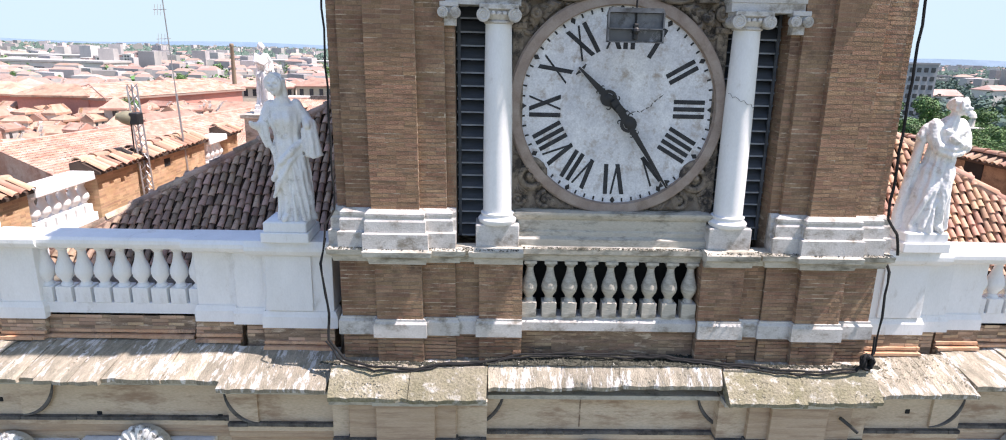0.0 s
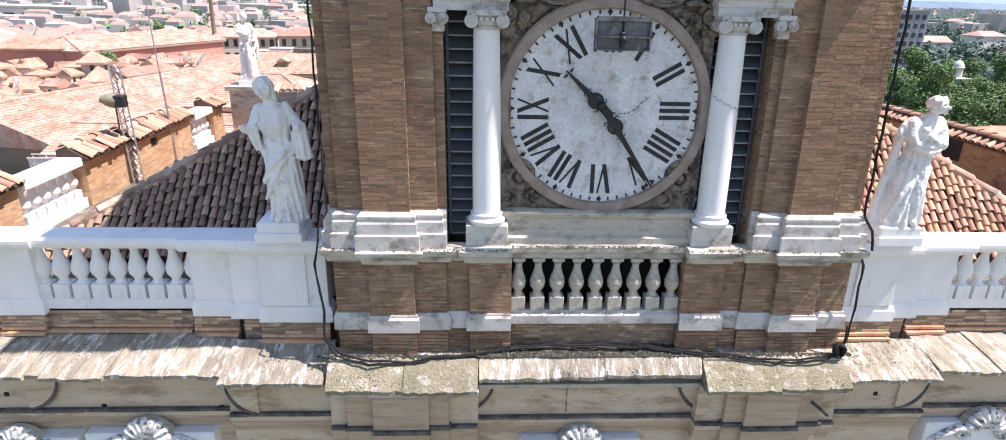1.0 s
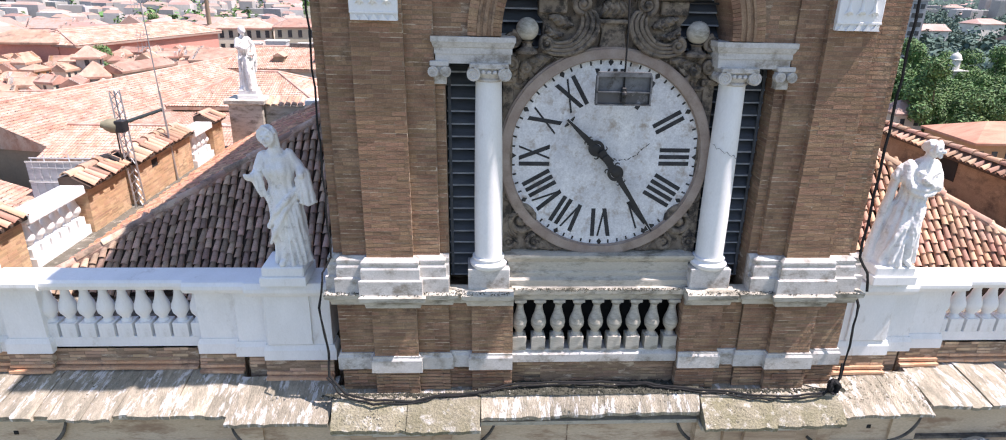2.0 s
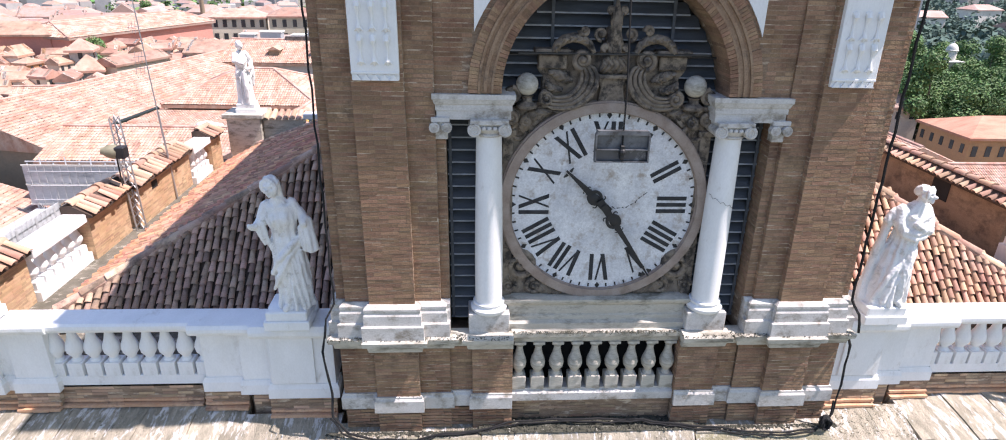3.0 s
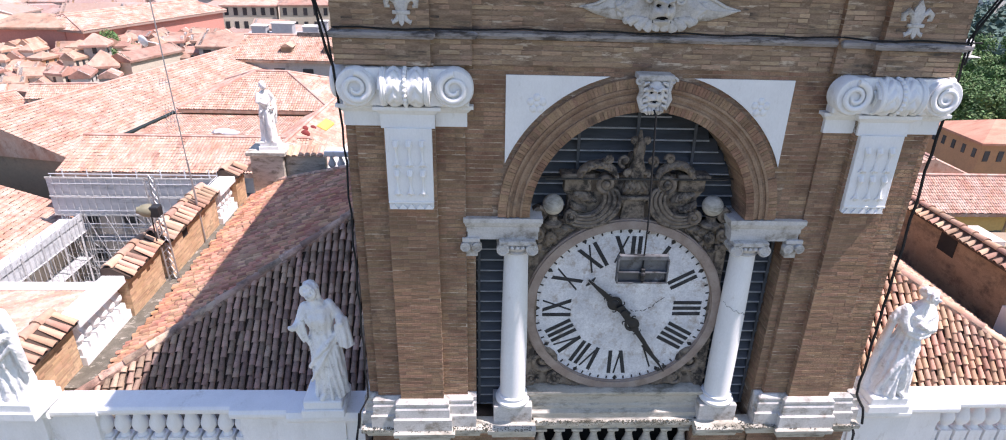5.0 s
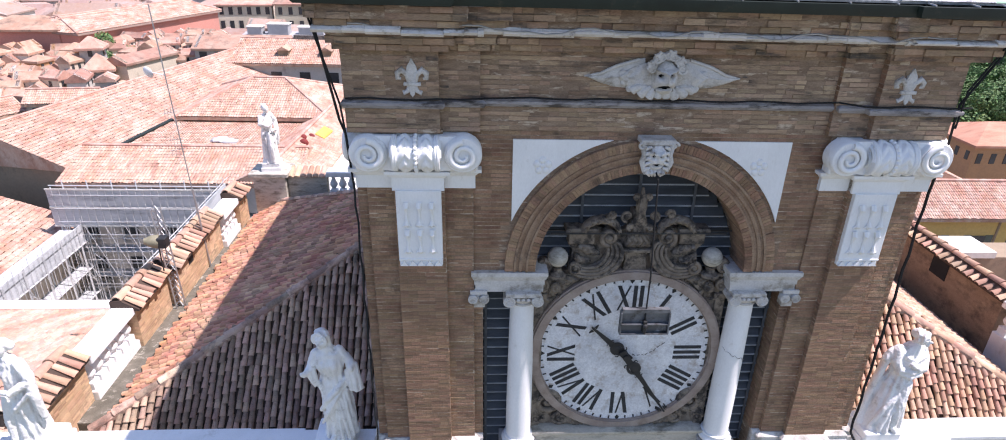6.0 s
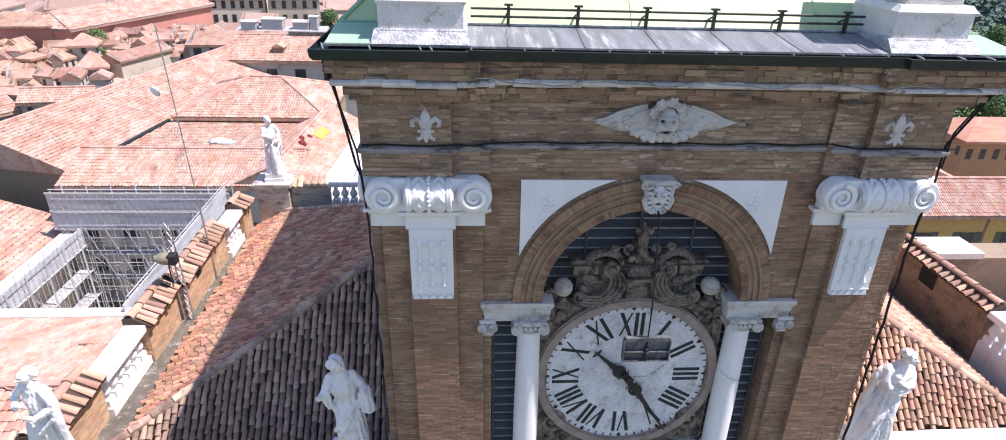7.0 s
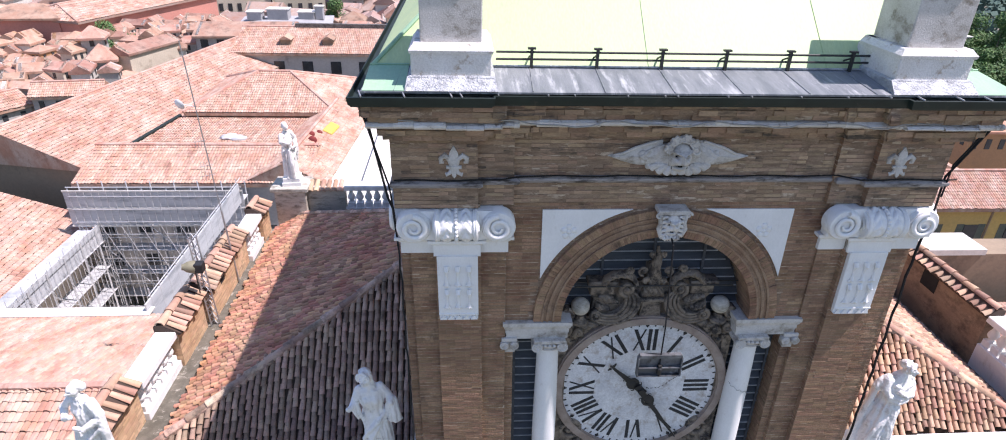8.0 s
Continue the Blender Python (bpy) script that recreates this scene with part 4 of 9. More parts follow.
def crest_half(s):
    def line(pts, y=None):
        return [(s * p[0], y, p[1]) if y is not None else (s * p[0], p[1]) for p in pts]

    # the broad scroll: ridges that run along the rim and hook up beside the shield
    hook = [(1.00, 1.54), (0.84, 1.50), (0.68, 1.50), (0.54, 1.53), (0.42, 1.60), (0.31, 1.71), (0.24, 1.84), (0.23, 1.97), (0.29, 2.08), (0.38, 2.11)]
    cx, cz = 0.76, 2.02
    for o, r in ((0.0, 0.036), (0.14, 0.034), (0.28, 0.030), (0.41, 0.026)):
        q = [(cx + (x - cx) * (1 - o), cz + (z - cz) * (1 - o * 0.72)) for x, z in hook]
        b = B()
        n = len(q)
        tube(b, [(s * x, -0.03 - 0.075 * math.sin(math.pi * k / (n - 1)) * (1 - o), z) for k, (x, z) in enumerate(q)], [r * (0.55 + 0.6 * math.sin(math.pi * k / (n - 1))) for k in range(n)], 8)
        part("scroll_ridge", b, M_relief, crest, smooth=True)
    b = B()
    pillow(b, line([(cx + (x - cx) * 0.56, cz + (z - cz) * 0.68) for x, z in hook]), line(hook), 0.05, 0.085, 0, 18, 6)
    part("scroll_band", b, M_relief, crest, smooth=True)
    # volute with its eye under a leafed hood
    b = B()
    spiral(b, s * 0.45, 2.19, -0.08, 0.135, 0.03, 1.6, -math.pi / 2, s, 0.042, 8)
    ball(b, (s * 0.45, -0.09, 2.19), 0.05, 10, 8)
    tube(b, [(s * 0.45, -0.05, 2.19), (s * 0.45, 0.10, 2.19)], 0.13, 16)
    part("eye_volute", b, M_relief, crest, smooth=True)
    b = B()
    pillow(b, line([(0.90, 2.30), (0.85, 2.43), (0.73, 2.52), (0.58, 2.55), (0.44, 2.53), (0.32, 2.43), (0.27, 2.30)]), line([(0.80, 2.28), (0.76, 2.35), (0.68, 2.40), (0.58, 2.42), (0.47, 2.40), (0.38, 2.34), (0.34, 2.27)]), -0.02, 0.10, 7, 28, 8)
    part("hood_leaf", b, M_relief, crest, smooth=True)
    b = B()
    spiral(b, s * 0.45, 2.585, -0.08, 0.07, 0.015, 1.2, math.pi, -s, 0.036, 7)
    ball(b, (s * 0.45, -0.08, 2.585), 0.035, 8, 6)
    part("hood_curl", b, M_relief, crest, smooth=True)
    for x0, x1, z0, z1, y in ((0.62, 1.12, 2.25, 2.325, -0.06), (0.66, 1.06, 2.05, 2.24, -0.02)):
        b = B()
        box(b, min(s * x0, s * x1), max(s * x0, s * x1), y, 0.20, z0, z1, 0.014)
        part("side_slab", b, M_relief, crest)
    # shoulder volutes beside the ball
    for x, z, r, sg in ((0.94, 1.64, 0.105, -s), (1.43, 1.68, 0.115, s), (1.44, 1.34, 0.09, s), (1.22, 1.30, 0.075, -s)):
        b = B()
        spiral(b, s * x, z, -0.06, r, 0.02, 1.5, math.pi / 2, sg, 0.038, 7)
        ball(b, (s * x, -0.07, z), 0.034, 8, 6)
        tube(b, [(s * x, -0.05, z), (s * x, 0.10, z)], r * 0.95, 14)
        part("side_volute", b, M_relief, crest, smooth=True)
    # leaves inside the scroll and along the rim
    for up, lo, veins in (([(0.92, 2.03), (0.80, 2.04), (0.66, 2.00), (0.56, 1.90)], [(0.92, 1.97), (0.82, 1.90), (0.72, 1.84), (0.58, 1.86)], 4),
                          ([(0.96, 1.90), (0.88, 1.84), (0.80, 1.80), (0.70, 1.78)], [(0.97, 1.78), (0.90, 1.72), (0.82, 1.70), (0.72, 1.72)], 3),
                          ([(1.36, 1.26), (1.22, 1.42), (1.06, 1.48), (0.86, 1.48)], [(1.25, 1.10), (1.12, 1.24), (0.98, 1.34), (0.84, 1.40)], 5),
                          ([(0.84, 1.47), (0.62, 1.46), (0.40, 1.52), (0.24, 1.58)], [(0.80, 1.40), (0.60, 1.42), (0.40, 1.47), (0.22, 1.52)], 6)):
        b = B()
        pillow(b, line(up), line(lo), 0.04, 0.085, veins, 22, 8)
        part("leaf", b, M_relief, crest, smooth=True)
    b = B()
    lathe(b, [(0.15, 0), (0.15, 0.04), (0.08, 0.09), (0.07, 0.14), (0.10, 0.17)], (s * 1.22, -0.02, 1.50), 14)
    part("ball_foot", b, M_relief, crest, smooth=True)
    b = B()
    ball(b, (s * 1.22, -0.02, 1.83), 0.16, 20, 14)
    part("ball", b, M_grime, crest, "grey lichened stone ball", smooth=True)
    # leaves and curls that climb the finial
    for x, z, r in ((0.205, 2.54, 0.088), (0.085, 2.86, 0.042), (0.14, 2.36, 0.05)):
        b = B()
        spiral(b, s * x, z, -0.05, r, 0.015, 1.3, -math.pi / 2, s, 0.032, 6)
        ball(b, (s * x, -0.05, z), r * 0.6, 8, 6)
        part("finial_curl", b, M_relief, crest, smooth=True)
    b = B()
    pillow(b, line([(0.0, 2.28), (0.01, 2.45), (0.0, 2.62), (0.01, 2.78), (0.05, 2.86)]), line([(0.10, 2.28), (0.12, 2.42), (0.06, 2.58), (0.085, 2.70), (0.07, 2.82)]), -0.02, 0.07, 4, 20, 6)
    part("finial_leaf", b, M_relief, crest, smooth=True)


for s in (-1, 1):
    crest_half(s)
b = B()
tube(b, [(0, 0.02, 2.22), (0, -0.04, 2.40), (0, -0.06, 2.56), (0, -0.05, 2.70), (0, -0.04, 2.84), (0, 0.0, 2.99)], [0.085, 0.05, 0.065, 0.075, 0.05, 0.02], 8)
part("finial", b, M_relief, crest, smooth=True)
b = B()
prism(b, [(-0.20, 1.93), (0.20, 1.93), (0.16, 1.80), (0.19, 1.60), (-0.19, 1.60), (-0.16, 1.80)], -0.03, 0.08)
part("shield", b, M_relief, crest)
b = B()
box(b, -0.24, 0.24, -0.09, 0.06, 1.93, 1.985, 0.012)
part("shield_cap", b, M_relief, crest)
b = B()
pillow(b, [(-0.16, 2.20), (-0.08, 2.25), (0.0, 2.27), (0.08, 2.25), (0.16, 2.20)], [(-0.20, 2.0), (-0.1, 2.0), (0.0, 1.99), (0.1, 2.0), (0.20, 2.0)], 0.03, 0.11, 4, 20, 10)
part("shell", b, M_relief, crest, smooth=True)

b = B()
tube(b, [(-1.36, -0.10, 2.27), (1.34, -0.10, 2.28)], 0.016, 6)
part("tie_rod", b, M_iron, crest, "dark iron tie rod across the crest")

# hanging floodlight
M_lampglass = material("dusty_lamp_glass", (0.10, 0.105, 0.115), (0.045, 0.047, 0.052), 0.3, 2.5, 40, 0.1, (0.26, 0.27, 0.29), 3.5, (0.52, 0.62))
lamp = thing("hanging_floodlight", (0.03, -0.72, 0.92), "square grey metal floodlight box hung on a cable before the dial", "floodlight")
b = B()
box(b, -0.345, 0.405, -0.735, -0.71, 0.92, 1.30, 0.006)
for x0, x1, z0, z1 in ((-0.345, -0.325, 0.92, 1.30), (0.385, 0.405, 0.92, 1.30), (-0.345, 0.405, 0.92, 0.935), (-0.345, 0.405, 1.09, 1.105)):
    box(b, x0, x1, -0.80, -0.70, z0, z1)
part("housing", b, M_lampbox, lamp)
b = B()
box(b, -0.318, 0.378, -0.741, -0.734, 0.94, 1.085)
part("glass", b, M_lampglass, lamp, "dull grey glass of the lower half")
b = B()
prism(b, [(-0.345, 1.30), (0.405, 1.30), (0.38, 1.36), (-0.32, 1.36)], -0.79, -0.71)
part("hood", b, M_lampbox, lamp)
b = B()
box(b, 0.0, 0.06, -0.81, -0.74, 0.96, 1.16, 0.008)
ball(b, (0.03, -0.79, 1.07), 0.05, 8, 6)
part("clamp", b, M_black, lamp)
b = B()
tube(b, [(0.03, -0.76, 1.05), (0.035, -0.75, 1.9), (0.0, -0.64, 3.36), (0.0, -0.52, 3.42)], 0.013, 6)
part("cable", b, M_cable, lamp)

# spandrel panels, keystone, capitals, hanging strips
def spandrel(s):
    R = 2.13
    a0 = math.acos(1.97 / R)
    a1 = math.asin((3.80 - ARCH_Z) / R)
    pts = [(s * 1.97, 3.80)] + [(s * R * math.cos(a0 + (a1 - a0) * k / 14), ARCH_Z + R * math.sin(a0 + (a1 - a0) * k / 14)) for k in range(15)]
    sp = thing("spandrel_panel", (s * 1.5, -0.28, 2.6), "smooth pale grey triangular plaster panel beside the arch", "panel", "spandrel panels")
    b = B()
    prism(b, pts, -0.29, -0.25)
    part("field", b, M_paint, sp)
    c = Vector((s * 1.55, 0, 3.42))
    for k in range(5):
        a = math.pi / 2 + k * 2 * math.pi / 5
        b = B()
        ball(b, (c.x + 0.085 * math.cos(a), -0.288, c.z + 0.085 * math.sin(a)), 0.055, 8, 6, (1, 0.45, 1))
        part("petal", b, M_paint, sp, smooth=True)
    b = B()
    ball(b, (c.x, -0.29, c.z), 0.04, 8, 6, (1, 0.6, 1))
    part("flower_heart", b, M_paint, sp, smooth=True)


spandrel(-1)
spandrel(1)

key = thing("keystone", (0, -0.4, 3.36), "white carved keystone with a grotesque mask", "keystone")
b = B()
prism(b, [(-0.15, 3.36), (0.15, 3.36), (0.20, 3.84), (-0.20, 3.84)], -0.44, -0.2)
box(b, -0.24, 0.24, -0.50, -0.2, 3.80, 3.88, 0.012)
for s in (-1, 1):
    tube(b, [(s * 0.20, -0.45, 3.80), (s * 0.18, -0.47, 3.66), (s * 0.20, -0.47, 3.56), (s * 0.16, -0.46, 3.42)], [0.05, 0.035, 0.045, 0.03], 7)
    spiral(b, s * 0.225, 3.80, -0.49, 0.055, 0.012, 1.2, 0, s, 0.022, 5)
part("block", b, M_stone, key, smooth=True)
b = B()
face_relief(b, 0, 3.62, -0.43, 0.145, 0.20, 0.15)
for k in range(5):
    x = -0.12 + 0.06 * k
    tube(b, [(x, -0.44, 3.44), (x * 0.9, -0.49, 3.40), (x * 0.6, -0.46, 3.345)], [0.03, 0.034, 0.012], 6)
for side in (-1, 1):
    for k in range(5):
        z = 3.76 - 0.075 * k
        tube(b, [(side * 0.09, -0.50, z + 0.02), (side * 0.145, -0.49, z), (side * 0.175, -0.465, z - 0.045)], [0.02, 0.026, 0.014], 6)
    tube(b, [(side * 0.02, -0.575, 3.685), (side * 0.07, -0.57, 3.715), (side * 0.115, -0.52, 3.69)], [0.018, 0.024, 0.014], 6)
part("mask", b, M_chipped, key, smooth=True)
# Black box behind the holes: shade of eyes and mouth as colour.
b = B()
box(b, -0.10, 0.10, -0.465, -0.43, 3.48, 3.68)
part("hollow", b, M_dark, key, "black fill behind the eye and mouth holes, standing for shade")


def capital(s):
    cx = s * 3.28
    cap = thing("pilaster_capital", (cx, -0.5, 3.1), "large white stone capital with two scrolls and carved leaves", "capital", "pilaster capitals")
    b = B()
    x0, x1 = (-4.17, -2.46) if s < 0 else (2.46, 4.17)
    pth = [(x0 + 0.03, 0.3), (x0 + 0.03, -0.33), (cx - 0.36, -0.33), (cx - 0.36, -0.44), (cx + 0.36, -0.44), (cx + 0.36, -0.33), (x1 - 0.03, -0.33), (x1 - 0.03, 0.3)]
    sweep(b, pth, [(-0.2, 3.09), (0.0, 3.09), (0.0, 3.28), (0.02, 3.30), (0.05, 3.34), (0.085, 3.35), (0.085, 3.395), (-0.2, 3.41)])
    part("necking", b, M_paint, cap)
    b = B()
    box(b, x0 + 0.12, x1 - 0.12, -0.42, 0.2, 3.40, 3.90, 0.01)
    for q in (-1, 1):
        box(b, cx + q * 0.60 - 0.22, cx + q * 0.60 + 0.22, -0.50, -0.30, 3.40, 3.52, 0.02)
    part("block", b, M_paint, cap)
    for q in (-1, 1):
        b = B()
        vx = cx + q * 0.625
        st = len(b.verts)
        lathe(b, [(0.20, -0.16), (0.255, -0.11), (0.255, 0.10), (0.235, 0.125)], (0, 0, 0), 28)
        bmesh.ops.transform(b, matrix=Matrix.Translation((vx, -0.47, 3.66)) @ Matrix.Rotation(radians(90), 4, "X"), verts=list(b.verts))
        spiral(b, vx, 3.66, -0.625, 0.20, 0.045, 1.75, math.pi / 2, q, 0.045, 10, 48, 0.7)
        part("volute", b, M_paint, cap, smooth=True)
        b = B()
        prism(b, [(cx + q * 0.30, 3.41), (cx + q * 0.56, 3.44), (cx + q * 0.50, 3.66), (cx + q * 0.625, 3.90), (cx + q * 0.30, 3.90)], -0.52, -0.40)
        part("scroll_neck", b, M_paint, cap)
    # the middle: a rolled cushion with leaves, beads and a scroll at either end
    yc, zc, rad = -0.47, 3.655, 0.225
    arcs = [radians(118 - 238 * k / 30) for k in range(31)]

    def roll_at(u, a, r):
        return (cx + u, yc - r * math.cos(a), zc + r * math.sin(a))
    for q in (-1, 1):
        b = B()
        rows = []
        for i in range(21):
            f = i / 20
            u = 0.045 + 0.205 * f
            row = []
            for a in arcs:
                leaf = abs(math.sin(4.5 * a + 5.0 * abs(f - 0.45)))
                r = rad * (0.90 + 0.10 * math.sin(math.pi * f)) + 0.040 * leaf * math.sin(math.pi * f) ** 0.5
                row.append(b.verts.new(roll_at(q * u, a, r)))
            rows.append(row)
        for p, w in zip(rows, rows[1:]):
            for k in range(30):
                b.faces.new((p[k], p[k + 1], w[k + 1], w[k]))
        bmesh.ops.recalc_face_normals(b, faces=b.faces)
        part("leaf", b, M_paint, cap, smooth=True)
        for u, r in ((0.262, 0.020), (0.292, 0.026)):
            b = B()
            tube(b, [roll_at(q * u, a, rad * 1.02) for a in arcs], r, 8)
            part("side_fillet", b, M_paint, cap, smooth=True)
        b = B()
        tube(b, [(cx + q * 0.03, yc, zc), (cx + q * 0.302, yc, zc)], rad * 1.0, 28)
        tube(b, [(cx + q * 0.308, yc - (0.20 - 0.17 * k / 40) * math.cos(k * 0.27), zc + (0.20 - 0.17 * k / 40) * math.sin(k * 0.27)) for k in range(41)], [0.036 - 0.018 * k / 40 for k in range(41)], 7)
        part("end_scroll", b, M_paint, cap, smooth=True)
    b = B()
    tube(b, [roll_at(0, a, rad * 0.98) for a in arcs], 0.028, 6)
    for k in range(3, 30, 2):
        ball(b, roll_at(0, arcs[k], rad * 1.06), 0.03, 8, 6)
    part("bead_string", b, M_paint, cap, smooth=True)
    # return scroll on the flank
    b = B()
    lathe(b, [(0.19, -0.12), (0.23, -0.08), (0.23, 0.08), (0.21, 0.10)], (0, 0, 0), 24)
    bmesh.ops.transform(b, matrix=Matrix.Translation((s * 4.16, -0.16, 3.66)) @ Matrix.Rotation(radians(90), 4, "Y"), verts=list(b.verts))
    part("volute", b, M_paint, cap, smooth=True)
    # the hanging strip
    st = thing("hanging_strip", (cx, -0.45, 1.9), "white plaster strip with carved bell-flower drops and a toothed end", "ornament strip", "hanging strips")
    b = B()
    box(b, cx - 0.315, cx + 0.315, -0.475, -0.38, 2.02, 3.10, 0.008)
    box(b, cx - 0.31, cx + 0.31, -0.455, -0.38, 1.93, 2.03, 0.004)
    part("field", b, M_paint, st)
    b = B()
    box(b, cx - 0.315, cx + 0.315, -0.485, -0.44, 2.015, 2.045, 0.004)
    part("fillet", b, M_paint, st)
    for q in (-0.175, 0, 0.175):
        for zt in (2.92, 2.50):
            b = B()
            x = cx + q
            tube(b, [(x, -0.475, zt), (x, -0.51, zt - 0.06), (x, -0.485, zt - 0.12), (x, -0.48, zt - 0.24), (x, -0.50, zt - 0.32), (x, -0.475, zt - 0.38)], [0.045, 0.04, 0.022, 0.02, 0.035, 0.008], 7)
            for g in (-1, 1):
                tube(b, [(x, -0.478, zt - 0.27), (x + g * 0.03, -0.495, zt - 0.33), (x + g * 0.06, -0.478, zt - 0.36)], [0.012, 0.018, 0.008], 5)
            part("drop", b, M_paint, st, smooth=True)
    for k in range(5):
        b = B()
        x = cx + (k - 2) * 0.122
        prism(b, [(x - 0.058, 1.93), (x + 0.058, 1.93), (x, 2.012)], -0.49, -0.45)
        part("tooth", b, M_paint, st)


capital(-1)
capital(1)


def fleur(cx):
    f = thing("fleur_de_lis", (cx, -0.45, 4.4), "white stone lily emblem on the brick frieze", "emblem", "lily emblems")
    b = B()
    y0, y1 = -0.49, -0.42
    prism(b, [(cx, 4.90), (cx + 0.06, 4.80), (cx + 0.075, 4.72), (cx + 0.03, 4.60), (cx - 0.03, 4.60), (cx - 0.075, 4.72), (cx - 0.06, 4.80)], y0, y1)
    part("petal", b, M_stone, f)
    for s in (-1, 1):
        b = B()
        tube(b, [(cx + s * 0.035, -0.455, 4.58), (cx + s * 0.06, -0.465, 4.70), (cx + s * 0.13, -0.47, 4.755), (cx + s * 0.185, -0.465, 4.71), (cx + s * 0.18, -0.46, 4.65), (cx + s * 0.14, -0.455, 4.645)], [0.03, 0.04, 0.045, 0.04, 0.035, 0.02], 8)
        part("petal", b, M_stone, f, smooth=True)
        b = B()
        tube(b, [(cx + s * 0.035, -0.455, 4.56), (cx + s * 0.055, -0.465, 4.49), (cx + s * 0.11, -0.46, 4.455), (cx + s * 0.12, -0.455, 4.49)], [0.03, 0.032, 0.03, 0.015], 8)
        part("foot", b, M_stone, f, smooth=True)
    b = B()
    box(b, cx - 0.11, cx + 0.11, -0.50, -0.42, 4.555, 4.60, 0.008)
    prism(b, [(cx - 0.035, 4.56), (cx + 0.035, 4.56), (cx + 0.03, 4.45), (cx, 4.41), (cx - 0.03, 4.45)], y0, y1)
    part("band", b, M_stone, f)


fleur(-3.29)
fleur(3.30)

wm = thing("winged_mask", (0, -0.35, 4.4), "white carved mask with curled hair between spread wings", "ornament")
for s in (-1, 1):
    b = B()
    pillow(b, [(s * x, z) for x, z in ((0.26, 4.93), (0.44, 4.90), (0.65, 4.815), (0.84, 4.72), (1.02, 4.69))], [(s * x, z) for x, z in ((0.26, 4.52), (0.44, 4.53), (0.65, 4.55), (0.84, 4.60), (1.02, 4.67))], -0.275, 0.05)
    tube(b, [(s * 0.34, -0.31, 4.915), (s * 0.65, -0.315, 4.82), (s * 0.84, -0.31, 4.725), (s * 1.05, -0.29, 4.68)], [0.02, 0.022, 0.02, 0.01], 6)
    tube(b, [(s * 0.5, -0.325, 4.70), (s * 0.75, -0.325, 4.67), (s * 0.98, -0.30, 4.675)], [0.006, 0.012, 0.006], 5)
    part("wing", b, M_stone, wm, smooth=True)
    b = B()
    pillow(b, [(s * x, z) for x, z in ((0.12, 4.90), (0.30, 4.86), (0.44, 4.80), (0.58, 4.74))], [(s * x, z) for x, z in ((0.12, 4.52), (0.28, 4.50), (0.46, 4.56), (0.60, 4.66))], -0.315, 0.055, 2.5)
    for x, z, r in ((0.55, 4.73, 0.055), (0.52, 4.62, 0.055), (0.44, 4.54, 0.055)):
        ball(b, (s * x, -0.33, z), r, 10, 8, (1, 0.5, 1))
    part("inner_feather", b, M_stone, wm, smooth=True)
    for k, (x, z, r) in enumerate(((0.06, 4.44, 0.075), (0.18, 4.435, 0.08), (0.30, 4.46, 0.08), (0.41, 4.51, 0.07))):
        b = B()
        tube(b, [(s * x * 0.55, -0.36, 4.56), (s * x * 0.85, -0.375, z + 0.05), (s * x, -0.35, z)], [0.03, r * 0.75, r * 0.85], 8, 0.6)
        part("ruffle", b, M_stone, wm, smooth=True)
b = B()
face_relief(b, 0, 4.70, -0.315, 0.185, 0.25, 0.26)
part("mask", b, M_stone, wm, smooth=True)
# The eye and mouth shade of this mask is a black box too.
b = B()
box(b, -0.12, 0.12, -0.40, -0.30, 4.52, 4.78)
part("hollow", b, M_dark, wm, "black fill behind the eye and mouth holes, standing for shade")
b = B()
for k in range(9):
    a = math.pi * (0.02 + 0.96 * k / 8)
    x, z = 0.20 * math.cos(a), 4.80 + 0.19 * math.sin(a)
    spiral(b, x, z, -0.44, 0.06, 0.012, 1.4, a, 1 if k % 2 else -1, 0.026, 6)
    ball(b, (x, -0.40, z), 0.055, 8, 6)
part("curled_hair", b, M_stone, wm, smooth=True)

# ---- balusters ----
def baluster_mesh(height, w, name="baluster"):
    """Square foot and neck, pear-shaped body."""
    bm = B()
    h = height
    box(bm, -w, w, -w, w, 0, 0.27 * h, 0.006)
    lathe(bm, [(0.72 * w, 0.27 * h), (0.72 * w, 0.30 * h), (0.52 * w, 0.33 * h), (0.62 * w, 0.37 * h), (1.02 * w, 0.45 * h), (1.12 * w, 0.53 * h), (1.0 * w, 0.61 * h), (0.70 * w, 0.71 * h), (0.50 * w, 0.82 * h), (0.50 * w, 0.88 * h), (0.74 * w, 0.91 * h), (0.74 * w, 0.95 * h)], (0, 0, 0), 16)
    box(bm, -0.85 * w, 0.85 * w, -0.85 * w, 0.85 * w, 0.95 * h, h)
    me = bpy.data.meshes.new(name)
    bm.to_mesh(me)
    bm.free()
    for p in me.polygons:
        p.use_smooth = True
    me.set_sharp_from_angle(angle=radians(42))
    return me


def put_balusters(parent, me, mat, places):
    if not me.materials:
        me.materials.append(mat)
    o = base_at(parent)
    for x, y, z, turn in places:
        ob = new("baluster", me)
        ob.parent = parent
        ob.location = Vector((x, y, z)) - o
        ob.rotation_euler = (0, 0, turn + rng.uniform(-0.03, 0.03))


